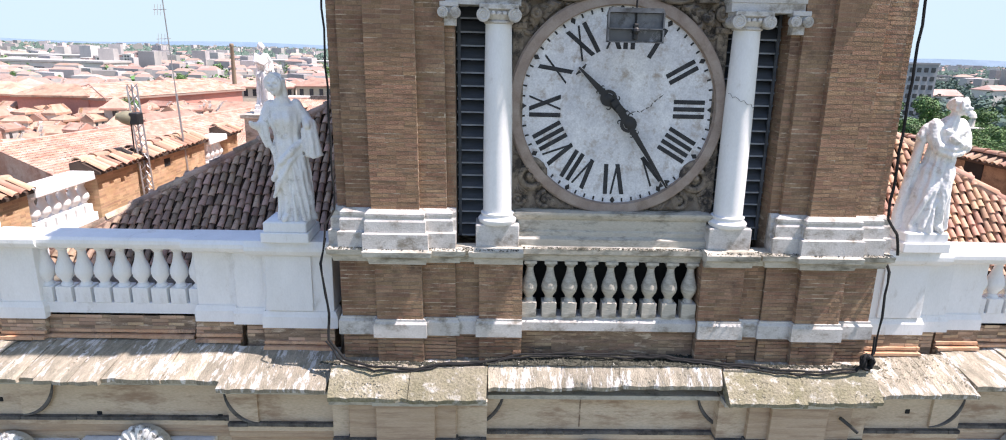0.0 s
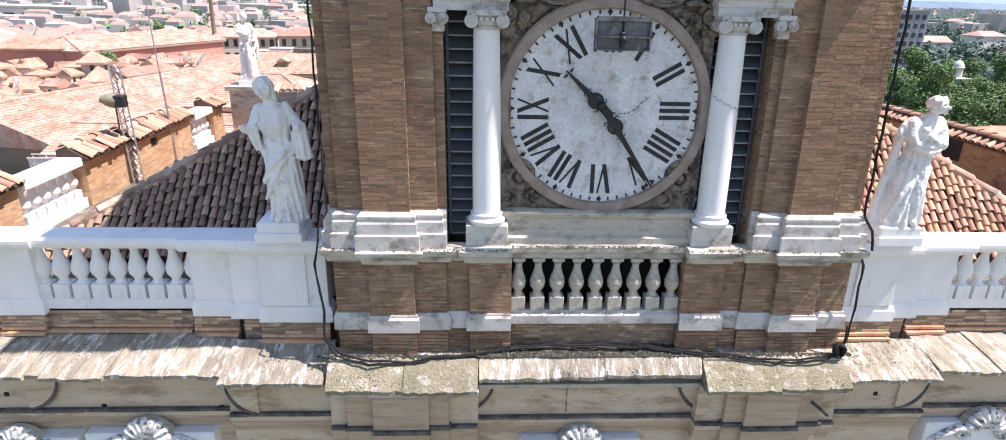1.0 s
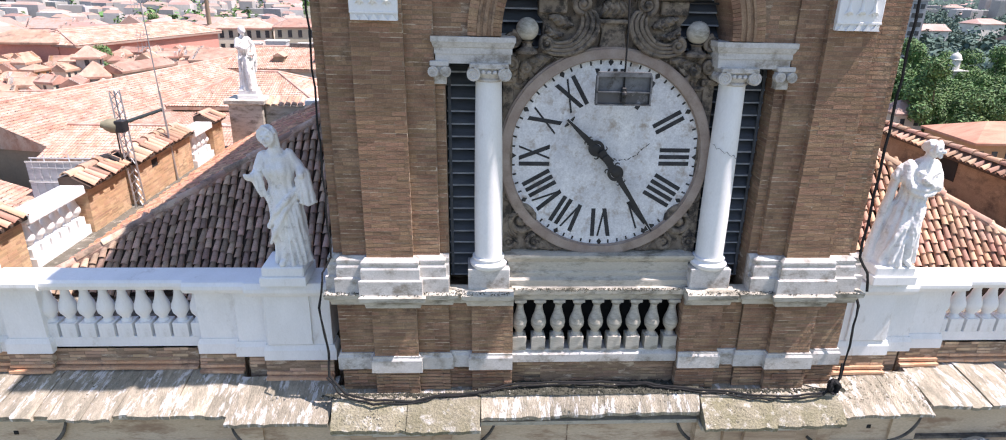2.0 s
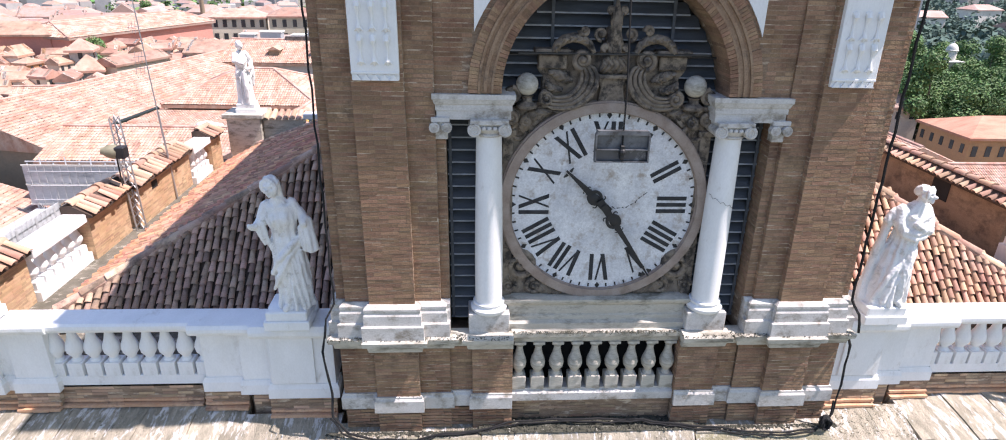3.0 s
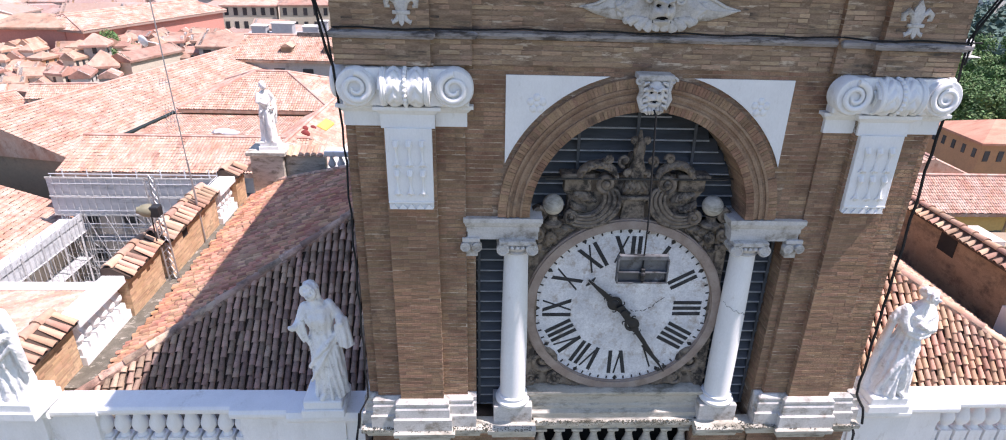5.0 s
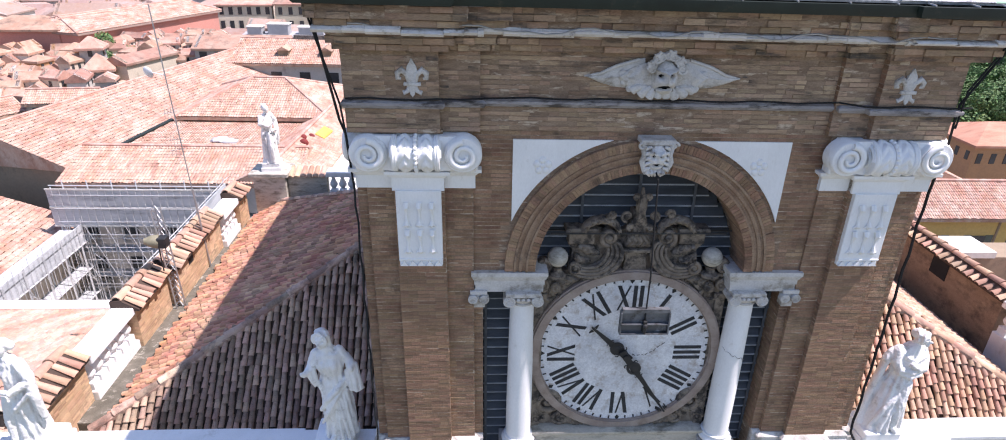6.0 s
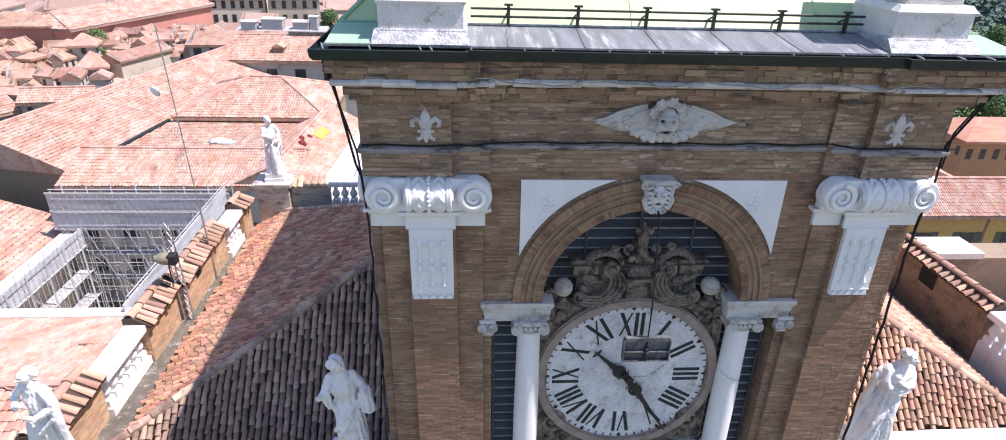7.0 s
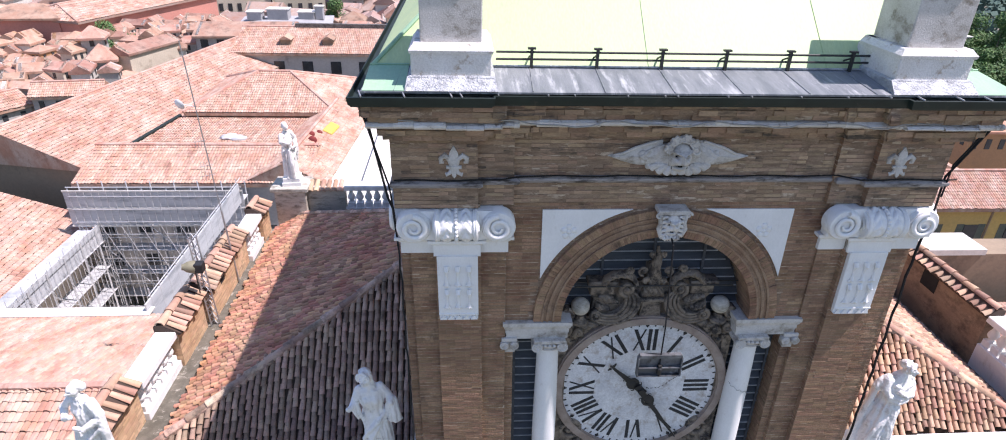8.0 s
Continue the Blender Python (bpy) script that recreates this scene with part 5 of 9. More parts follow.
niche = thing("niche_balustrade", (0, -0.2, -3.5), "grey stone balustrade in front of a dark niche under the clock", "balustrade")
b = B()
sweep(b, [(-1.40, -0.22), (1.40, -0.22)], [(-0.2, -2.325), (0.02, -2.325), (0.04, -2.23), (0.10, -2.19), (0.10, -2.11), (0.04, -2.08), (-0.2, -2.08)])
part("rail", b, M_grime, niche)
b = B()
sweep(b, [(-1.39, -0.22), (1.39, -0.22)], [(-0.25, -3.46), (0.08, -3.46), (0.08, -3.32), (0.03, -3.27), (0.03, -3.235), (-0.25, -3.235)])
part("plinth", b, M_stone, niche)
me_n = baluster_mesh(0.915, 0.112)
put_balusters(niche, me_n, M_grime, [(leaned(-1.26 + k * 0.315, -2.8), -0.17, -3.24, 0) for k in range(9)])
# Black back and floor: the shade of the niche is put into their colour.
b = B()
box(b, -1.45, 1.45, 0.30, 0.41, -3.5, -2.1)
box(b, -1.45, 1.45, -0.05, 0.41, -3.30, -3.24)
whole("niche_back", b, M_dark, "black fill of the recess behind the balusters, standing for its shade", "wall", "structure")
V, F = [], []
brick_field(V, F, ((-1.40, -0.20), FRONT, 2.80, -3.95, -3.46), rough=0.012)
from_lists("low_brickwork", V, F, M_brick_top, tower, "worn low brickwork", "stuff")
b = B()
box(b, -1.40, 1.40, -0.20, 0.42, -4.2, -3.45)
part("low_wall", b, M_mortar, tower)


# ---- front balustrades on both sides of the tower ----
SLOPE[0] = 0.0
me_f = baluster_mesh(0.99, 0.128)
AWAY = 8.96


def front_balustrade(s):
    bal = thing("front_balustrade", (s * 9, 0.4, -3.7), "whitewashed stone balustrade with panelled piers along the roof edge", "balustrade", "front balustrades")

    def X(a, c, back=0.0):
        """The stretch from a to c, spread with its set-back from the line of the piers."""
        a, c = a * (1 + back / AWAY), c * (1 + back / AWAY)
        return (a, c) if s < 0 else (-c, -a)
    # rail, with breaks over the piers: (from, to, face, top, rear)
    for a, c, y, top, rear in ((-5.62, -4.24, 0.06, -2.135, 0.56), (-6.63, -5.62, 0.17, -2.17, 0.64), (-8.92, -6.63, 0.30, -2.19, 0.68), (-9.70, -8.92, 0.26, -2.18, 0.66), (-10.95, -9.70, 0.20, -2.135, 0.60), (-14.5, -10.95, 0.30, -2.19, 0.68)):
        q0, q1 = X(a, c)
        b = B()
        sweep(b, [(q0, y), (q1, y)], [(y - rear, -2.41), (0.0, -2.41), (0.02, -2.385), (0.055, -2.37), (0.085, -2.31), (0.085, -2.25), (0.05, top - 0.02), (y - rear, top)])
        part("rail", b, M_paint, bal)
    # piers: (from, to, face, set-back)
    for a, c, y, back in ((-5.34, -4.26, 0.16, 0.12), (-5.82, -5.34, 0.28, 0.15), (-6.34, -5.68, 0.38, 0.34), (-9.34, -8.74, 0.42, 0.40), (-9.62, -9.34, 0.50, 0.40), (-10.50, -9.62, 0.38, 0.36), (-11.1, -10.50, 0.48, 0.38)):
        q0, q1 = X(a, c, back)
        b = B()
        box(b, q0, q1, y, 0.80, -3.39, -2.40, 0.006)
        part("pier", b, M_paint, bal)
        b = B()
        sweep(b, [(q0 - 0.012, y + 0.3), (q0 - 0.012, y), (q1 + 0.012, y), (q1 + 0.012, y + 0.3)], [(-0.2, -3.66), (0.045, -3.66), (0.045, -3.47), (0.025, -3.42), (0.015, -3.38), (-0.2, -3.38)])
        part("pier_base", b, M_paint, bal)
    q0, q1 = X(-5.30, -4.58, 0.12)
    b = B()
    box(b, q0, q1, 0.12, 0.20, -3.36, -2.43, 0.006)
    part("panel", b, M_paint, bal)
    for a, c in ((-8.76, -6.32), (-14.0, -11.08)):
        q0, q1 = X(a, c, 0.45)
        b = B()
        box(b, q0, q1, 0.50, 0.74, -3.65, -3.41, 0.01)
        part("plinth", b, M_paint, bal)
    wide = 1 + 0.45 / AWAY
    put_balusters(bal, me_f, M_paint, [(s * (8.38 - 0.2933 * k) * wide, 0.62, -3.415, 0) for k in range(-1, 8)])
    put_balusters(bal, me_f, M_paint, [(s * (11.35 + 0.2933 * k) * wide, 0.62, -3.415, 0) for k in range(9)])
    # brick footing with two projecting courses
    V, F = [], []
    for a, c, y, back in ((-5.38, -4.26, 0.13, 0.12), (-5.68, -5.38, 0.26, 0.15), (-6.40, -5.68, 0.36, 0.34), (-8.72, -6.40, 0.50, 0.45), (-9.40, -8.72, 0.40, 0.40), (-14.0, -9.40, 0.48, 0.40)):
        q0, q1 = X(a, c, back)
        brick_field(V, F, ((q0, y), FRONT, q1 - q0, -4.14, -3.62), rough=0.014)
        b = B()
        box(b, q0, q1, y, 0.85, -4.25, -3.60)
        part("footing", b, M_mortar, bal)
        if y == 0.26:
            continue
        for z, out in ((-3.875, 0.05), (-3.955, 0.11)):
            b = B()
            q = q0
            while q < q1 - 0.02:
                e = min(q + rng.uniform(0.24, 0.30), q1)
                d = out + rng.uniform(-0.008, 0.008)
                box(b, q + 0.002, e - 0.002, y - d, y + 0.02, z - 0.05, z + rng.uniform(-0.004, 0.004))
                q = e
            part("tile_course", b, M_course, bal, "projecting flat brick course")
    from_lists("footing_brickwork", V, F, M_brick_foot, bal, "weathered brick footing, sunlight put into its pale colour", "stuff")
    return bal


front_balustrade(-1)
front_balustrade(1)

# ---- cornice of the palace front ----
cornice = thing("cornice", (0, -0.4, -4.3), "mossy pale stone slabs of the palace cornice", "cornice")
RUNS = [(-14.0, -5.9, -0.64, -4.19, 0.44, -4.02), (-5.9, -4.22, -0.80, -4.24, 0.12, -4.0), (-4.22, -1.82, -0.98, -4.30, -0.58, -3.96), (-1.82, 1.85, -0.75, -4.17, -0.53, -3.93),
        (1.85, 4.25, -0.98, -4.30, -0.58, -3.96), (4.25, 5.95, -0.80, -4.24, 0.12, -4.0), (5.95, 14.0, -0.64, -4.19, 0.44, -4.02)]
slab_rng = random.Random(11)
for x0, x1, yf, zf, yb, zb in RUNS:
    outer = abs(x0 + x1) > 14
    cuts = [x0]
    while cuts[-1] < x1 - 0.01:
        step = slab_rng.uniform(0.22, 0.62) if outer else slab_rng.uniform(0.8, 1.3)
        cuts.append(x1 if x1 - cuts[-1] - step < (0.2 if outer else 0.6) else cuts[-1] + step)
    skew = 0.0
    for a, c in zip(cuts, cuts[1:]):
        b = B()
        cols = max(4, int((c - a) / 0.09))
        dz, dy = slab_rng.uniform(-0.018, 0.018), slab_rng.uniform(-0.05, 0.035)
        s0, skew = skew, slab_rng.uniform(-0.05, 0.05)
        tip, rows = slab_rng.uniform(-0.012, 0.012), []
        for i in range(cols + 1):
            f = i / cols
            chip = 0.045 * noise.noise(Vector((a * 3 + f * (c - a) * 7, 1.7, 0))) + slab_rng.uniform(-0.012, 0.012)
            line = []
            for k in range(6):
                g = k / 5
                x = a + 0.005 + (c - a - 0.01) * f + (s0 * (1 - f) + skew * f) * g
                hump = 0.018 * noise.noise(Vector((x * 2.6, g * 2.2, 5.0))) + 0.012 * noise.noise(Vector((x * 8, g * 6, 2.0)))
                line.append(b.verts.new((x, yb + (yf + dy + chip - yb) * g, zb + (zf - zb) * g + 0.02 * math.sin(math.pi * g) + dz + tip * (f - 0.5) + hump)))
            x = line[-1].co.x
            line += [b.verts.new((x, yf + dy + chip + 0.012, zf + dz - 0.07)), b.verts.new((x, yf + dy + 0.12, zf - 0.085)), b.verts.new((line[0].co.x, yb, zb - 0.25))]
            rows.append(line)
        m = len(rows[0])
        for p, q in zip(rows, rows[1:]):
            for i in range(m):
                b.faces.new((p[i], p[(i + 1) % m], q[(i + 1) % m], q[i]))
        b.faces.new(rows[0])
        b.faces.new(rows[-1][::-1])
        bmesh.ops.recalc_face_normals(b, faces=b.faces)
        part("slab", b, M_slab_moss if 1.86 < abs(x0 + x1) / 2 < 3.5 else M_slab, cornice, "", True)
    # the pale fillet and the wall behind
    b = B()
    low = 0.15 if abs(x0 + x1) < 1 else 0.0
    box(b, x0, x1, yf + 0.13, yb + 0.1, zf - 0.16 - low, zf - 0.09 - low)
    part("fillet", b, M_grime, cornice)
# the flat ledge behind the slabs at the foot of the tower, with a bed of dark dirt in front of the niche
for x0, x1, yf, z in ((-4.22, -3.05, -0.60, -3.955), (-3.04, -1.84, -0.60, -3.965), (1.87, 3.0, -0.60, -3.96), (3.01, 4.25, -0.60, -3.955)):
    b = B()
    box(b, x0, x1, yf, -0.2, z - 0.2, z + 0.012, 0.01)
    part("ledge_stone", b, M_slab, cornice)

front = thing("palace_facade", (0, 0.2, GROUND), "ochre plaster and brick palace front below the cornice", "palace wall")
# main wall down to the ground
b = B()
box(b, -46, 46, 0.05, 0.6, GROUND, -4.36)
part("wall", b, M_plaster, front)
for x0, x1, yf, zf, yb, zb in RUNS:
    fy = yf + 0.34
    zd = -5.0 if x1 < -4 else (-5.06 if x0 > 4 else -5.14)
    b = B()
    box(b, x0, x1, fy, 0.1, zd, zf - 0.08)
    part("frieze", b, M_plaster, front)
    # the drip of dark tiles, each with its joint
    q = x0
    while q < x1 - 0.02:
        e = min(q + rng.uniform(0.26, 0.34), x1)
        b = B()
        box(b, q + 0.003, e - 0.003, fy - 0.075 + rng.uniform(-0.008, 0.008), 0.1, zd - 0.055, zd + rng.uniform(-0.004, 0.004))
        part("drip_tile", b, M_slate, front)
        q = e
    for dy, z0, z1, m in ((0.045, 0.15, 0.055, M_plaster), (0.03, 0.165, 0.15, M_brick_wall), (0.02, 0.27, 0.165, M_render), (0.0, 0.295, 0.27, M_brick_wall), (-0.03, 0.40, 0.295, M_render), (-0.10, 0.75, 0.40, M_plaster)):
        b = B()
        box(b, x0, x1, fy - dy, 0.1, zd - z0, zd - z1)
        part("band", b, m, front)
    b = B()
    box(b, x0, x1, fy + 0.14, 0.1, -7.5, zd - 0.75)
    part("lower_wall", b, M_plaster, front)
# rendered blocks under the tower corners, and curved plates with a dark tube rim
for s in (-1, 1):
    for a, c, y, zb in ((3.95, 2.30, -0.74, -5.10), (3.52, 2.62, -0.82, -5.13)):
        q0, q1 = sorted((s * a, s * c))
        b = B()
        box(b, q0, q1, y, -0.3, zb, -4.40, 0.008)
        part("block", b, M_render, front)
        b = B()
        box(b, q0 - 0.05, q1 + 0.05, y - 0.06, -0.3, -4.47, -4.40, 0.01)
        part("block_cap", b, M_grime, front)
        b = B()
        box(b, q0 - 0.03, q1 + 0.03, y - 0.05, -0.3, zb - 0.065, zb)
        part("block_drip", b, M_slate, front)
        b = B()
        box(b, q0, q1, y + 0.03, -0.3, zb - 0.45, zb - 0.06)
        part("block_foot", b, M_render, front)
    for xt, xb, zt, zb, y in ((5.92, 5.42, -4.42, -5.0, -0.47), (1.56, 2.32, -4.42, -5.12, -0.415), (8.62, 9.15, -4.36, -4.98, -0.31)):
        way = [(s * (xt + (xb - xt) * (1 - math.cos(t))), zt + (zb - zt) * math.sin(t)) for t in [k / 10 * math.pi / 2 for k in range(11)]]
        b = B()
        prism(b, way + [(s * xb, zt)], y - 0.045, y + 0.02)
        bmesh.ops.recalc_face_normals(b, faces=b.faces)
        br = part("curved_bracket", b, M_plaster, front)
        # Dark tube that draws the curved line along the plate.
        b = B()
        tube(b, [(x, y - 0.045, z) for x, z in way], [0.012 + 0.02 * math.sin(k / 10 * math.pi) for k in range(11)], 6)
        part("bracket_edge", b, M_slate, br)
b = B()
box(b, -0.33, -0.31, -0.418, -0.3, -5.1, -4.34)
part("panel_joint", b, M_mortar, front)
# Small black blocks on the wall; the shade inside a hole is their colour.
for x, y, z in ((-9.5, -0.30, -4.74), (-8.0, -0.30, -4.98), (-6.1, -0.30, -5.02), (-5.6, -0.46, -4.78), (5.05, -0.46, -4.75)):
    b = B()
    box(b, x - 0.04, x + 0.04, y - 0.012, y + 0.1, z - 0.04, z + 0.04, 0.01)
    part("weep_hole", b, M_dark, front)
b = B()
tube(b, [(3.72, -0.80, -4.66), (3.86, -0.88, -4.76), (3.96, -0.93, -4.84)], 0.028, 6)
part("iron_spike", b, M_iron, front)


M_shell = material("sooty_white_shell", (0.80, 0.79, 0.77), (0.64, 0.63, 0.61), 0.85, 6, 40, 0.4, (0.13, 0.13, 0.125), 8.0, (0.50, 0.60))


def shell(cx, cz, y, w):
    sh = thing("shell_ornament", (cx, y, cz - 0.5), "white carved scallop shell above a window head", "shell ornament", "shells along the front")
    for k in range(9):
        a = math.pi * (0.08 + 0.84 * k / 8)
        b = B()
        tube(b, [(cx + 0.10 * math.cos(a), y - 0.05, cz - 0.28 + 0.10 * math.sin(a)), (cx + 0.3 * w * math.cos(a), y - 0.10, cz - 0.28 + 0.42 * w * math.sin(a)), (cx + 0.5 * w * math.cos(a), y - 0.06, cz - 0.28 + 0.60 * w * math.sin(a))], [0.03, 0.06, 0.068], 8)
        ball(b, (cx + 0.5 * w * math.cos(a), y - 0.06, cz - 0.28 + 0.60 * w * math.sin(a)), 0.07, 8, 6)
        part("lobe", b, M_shell, sh, smooth=True)
    for s in (-1, 1):
        b = B()
        tube(b, [(cx + s * 0.38 * w, y - 0.05, cz - 0.25), (cx + s * 0.7 * w, y - 0.05, cz - 0.22), (cx + s * 1.05 * w, y - 0.04, cz - 0.36), (cx + s * 1.4 * w, y - 0.02, cz - 0.50)], [0.06, 0.075, 0.07, 0.03], 8)
        spiral(b, cx + s * 0.55 * w, cz - 0.36, y - 0.05, 0.13, 0.03, 1.3, math.pi / 2, s, 0.05, 6)
        part("scroll", b, M_shell, sh, smooth=True)
    b = B()
    arc_band(b, cx, cz - 0.28, 0.02, 0.60 * w, y - 0.03, y + 0.1, 0.0, math.pi, 18)
    part("backing", b, M_grime, sh)
    b = B()
    box(b, cx - 1.5 * w, cx + 1.5 * w, y, y + 0.5, cz - 0.75, cz - 0.16, 0.02)
    part("hood", b, M_paint, sh, "white plaster window hood")


for x, z, y in ((-7.28, -5.26, -0.46), (-0.05, -5.44, -0.54), (7.20, -5.22, -0.46)):
    shell(x, z, y, 0.70)
shell(-9.35, -5.34, -0.46, 0.6)

# dirt and moss along the foot of the tower
M_dirt = material("dark_moss_dirt", (0.035, 0.036, 0.026), (0.07, 0.068, 0.05), 0.95, 9, 60, 0.6, (0.40, 0.385, 0.34), 16, (0.60, 0.66), "island", 0.5)
V, F = [], []
dr = random.Random(17)
for k in range(2600):
    x = dr.uniform(-4.4, 4.4)
    inner = abs(x) < 1.85
    y0 = -0.16 if inner else (-0.46 if abs(x) > 2.1 else -0.40)
    y = y0 - (dr.uniform(0, 0.40) if inner else abs(dr.gauss(0, 0.045)))
    z = -3.90 + (y + 0.16) * 0.05 if inner else -3.945
    r = dr.uniform(0.008, 0.03)
    o = len(V)
    for dx, dy, dz in ((1, 0, 0), (0, 1, 0), (-1, 0, 0), (0, -1, 0), (0, 0, 0.8)):
        V.append((x + dx * r * dr.uniform(0.6, 1.5), y + dy * r * dr.uniform(0.6, 1.5), z + dz * r * dr.uniform(0.6, 1.4)))
    F += [(o, o + 1, o + 4), (o + 1, o + 2, o + 4), (o + 2, o + 3, o + 4), (o + 3, o, o + 4)]
for k in range(1500):
    x = dr.uniform(-4.3, 4.3)
    y = -0.30 - abs(dr.gauss(0, 0.05)) if abs(x) < 1.4 else dr.uniform(-0.55, -0.35)
    r = dr.uniform(0.005, 0.016)
    o = len(V)
    zt = -2.088
    for dx, dy, dz in ((1, 0, 0), (0, 1, 0), (-1, 0, 0), (0, -1, 0), (0, 0, 0.8)):
        V.append((x + dx * r * dr.uniform(0.6, 1.5), y + dy * r * dr.uniform(0.6, 1.5), zt + dz * r))
    F += [(o, o + 1, o + 4), (o + 1, o + 2, o + 4), (o + 2, o + 3, o + 4), (o + 3, o, o + 4)]
V2, F2 = V, F
V, F = [], []
for k in range(3600):
    x0, x1, yf, zf, yb, zb = RUNS[dr.randrange(7)]
    x, f = dr.uniform(x0, x1), dr.random() ** 0.8
    if noise.noise(Vector((x * 0.9, f * 1.5, 3.0))) < -0.05:
        continue
    y, z = yf + (yb - yf) * f, zf + (zb - zf) * f + 0.012 * math.sin(math.pi * f)
    r = dr.uniform(0.004, 0.016)
    o = len(V)
    for dx, dy, dz in ((1, 0, 0), (0, 1, 0.5), (-1, 0, 0), (0, -1, -0.5), (0, 0, 0.45)):
        V.append((x + dx * r * dr.uniform(0.6, 1.8), y + dy * r * dr.uniform(0.6, 1.3), z + dz * r))
    F += [(o, o + 1, o + 4), (o + 1, o + 2, o + 4), (o + 2, o + 3, o + 4), (o + 3, o, o + 4)]
M_crumb = material("dry_moss_crumbs", (0.27, 0.235, 0.165), (0.17, 0.155, 0.11), 0.95, 9, 60, 0.6, (0.55, 0.52, 0.46), 16, (0.56, 0.64), "island", 0.5)
tagged(from_lists("dry_moss", V, F, M_crumb), "dry brown moss crumbs on the cornice slabs", "moss", kind="stuff")
V, F = V2, F2
bed, nx = [], 90
for i in range(nx + 1):
    for k in range(8):
        x, y = -1.86 + 3.76 * i / nx, -0.56 + 0.56 * k / 7
        bed.append((x, y, -3.925 + 0.035 * k / 7 + 0.022 * noise.noise(Vector((x * 5, y * 7, 0.0))) + 0.014 * noise.noise(Vector((x * 17, y * 21, 4.0)))))
tagged(from_lists("dirt_bed", bed, [(i * 8 + k, (i + 1) * 8 + k, (i + 1) * 8 + k + 1, i * 8 + k + 1) for i in range(nx) for k in range(7)], M_dirt, smooth=True), "dark gritty dirt on the ledge before the niche", "dirt", kind="stuff")
tagged(from_lists("moss_and_dirt", V, F, M_dirt), "dark moss crumbs and dirt on the stone ledges", "moss", kind="stuff")

# black cables laid along the ledge
b = B()
cab = [(-4.34, -0.10, -2.05), (-4.34, -0.42, -2.35), (-4.27, -0.45, -3.0), (-4.25, -0.50, -3.55), (-4.0, -0.60, -3.84), (-3.5, -0.66, -3.93), (-2.9, -0.62, -3.97), (-2.4, -0.55, -3.90), (-1.9, -0.52, -3.91), (-1.4, -0.40, -3.84), (-0.8, -0.36, -3.82), (0.2, -0.36, -3.83), (1.0, -0.38, -3.84),
       (1.6, -0.48, -3.88), (2.3, -0.56, -3.90), (2.9, -0.64, -3.95), (3.5, -0.66, -3.94), (4.0, -0.62, -3.9), (4.27, -0.5, -3.7), (4.30, -0.48, -3.1), (4.36, -0.36, -2.4), (4.34, -0.12, -2.06)]
fine_pts = []
for p, q in zip(cab, cab[1:]):
    for k in range(4):
        f = k / 4
        fine_pts.append([p[i] + (q[i] - p[i]) * f for i in range(3)])
fine_pts.append(cab[-1])
tube(b, [(x + 0.03 * noise.noise(Vector((x, y, z * 3.0))), y + 0.02 * noise.noise(Vector((z * 4.0, x, y))), z + 0.012 * math.sin(9 * x)) for x, y, z in fine_pts], [0.020 + 0.010 * noise.noise(Vector((x * 5, y, z * 5))) for x, y, z in fine_pts], 6)
whole("black_cable", b, M_cable, "thick black cable running along the foot of the tower", "cable", smooth=True)
b = B()
cabr = random.Random(5)
tube(b, [(x - 0.05, y - 0.03 + cabr.uniform(-0.02, 0.02), z - 0.025 + cabr.uniform(-0.02, 0.02)) for x, y, z in fine_pts[12:-10]], 0.017, 6)
whole("thin_cable", b, M_cable, "thin black cable lying on the cornice slabs", "cable", smooth=True)
b = B()
tube(b, [(4.12 + 0.10 * math.cos(k * 0.55) * (1 - k / 90), -0.60 + 0.05 * math.sin(k * 0.9), -3.80 + 0.11 * math.sin(k * 0.55)) for k in range(60)], 0.026, 6)
whole("cable_coil", b, M_cable, "tangled coil of black cable on the cornice", "cable", smooth=True)
for s, top, size in ((-1, [(-4.52, -0.66, 5.52), (-4.30, -0.47, 4.10), (-4.24, -0.44, 3.90)], 0.015), (1, [(4.44, -0.64, 5.48), (4.02, -0.48, 4.42), (4.03, -0.48, 4.20), (4.12, -0.40, 3.85)], 0.023)):
    way = list(top)
    for k in range(19):
        z = 3.05 - k * 0.255
        way.append((s * (4.17 + 0.012 * math.sin(k * 2.1)) - 0.016 * (z - 1.2), -0.315 - 0.006 * math.cos(k * 1.7), z))
    way += [(s * 4.22 + 0.04, -0.36, -1.64), (s * 4.29 + 0.04, -0.42, -1.76), (s * 4.31 + 0.05, -0.44, -1.92), (s * 4.33 + 0.05, -0.45, -2.08)]
    b = B()
    tube(b, way, [0.018 if k < len(top) else size for k in range(len(way))], 6)
    whole("lightning_cable", b, M_cable, "dark lightning cable hanging down the tower corner", "cable")
    b = B()
    tube(b, [(way[0][0] - 0.05, way[0][1], way[0][2]), (way[1][0] + 0.03, way[1][1] - 0.03, way[1][2] + 0.2), (way[2][0] + 0.02, way[2][1] - 0.03, way[2][2] - 0.1)], 0.014, 6)
    whole("stay_wire", b, M_cable, "second thin wire running down from the gutter corner", "wire")
b = B()
tube(b, [(x, -0.70 - 0.02 * math.sin(3 * x), 5.30 + 0.035 * math.sin(4.3 * x) + 0.02 * math.sin(9 * x)) for x in [-4.3 + 0.2 * k for k in range(44)]], 0.011, 5)
whole("loose_wire", b, M_steel, "loose grey wire sagging along the fascia", "wire")
b = B()
tube(b, [(x, -0.35 if abs(x) < 2.42 else -0.50, 4.385 + 0.012 * math.sin(6 * x)) for x in [-4.2 + 0.3 * k for k in range(29)]], 0.013, 5)
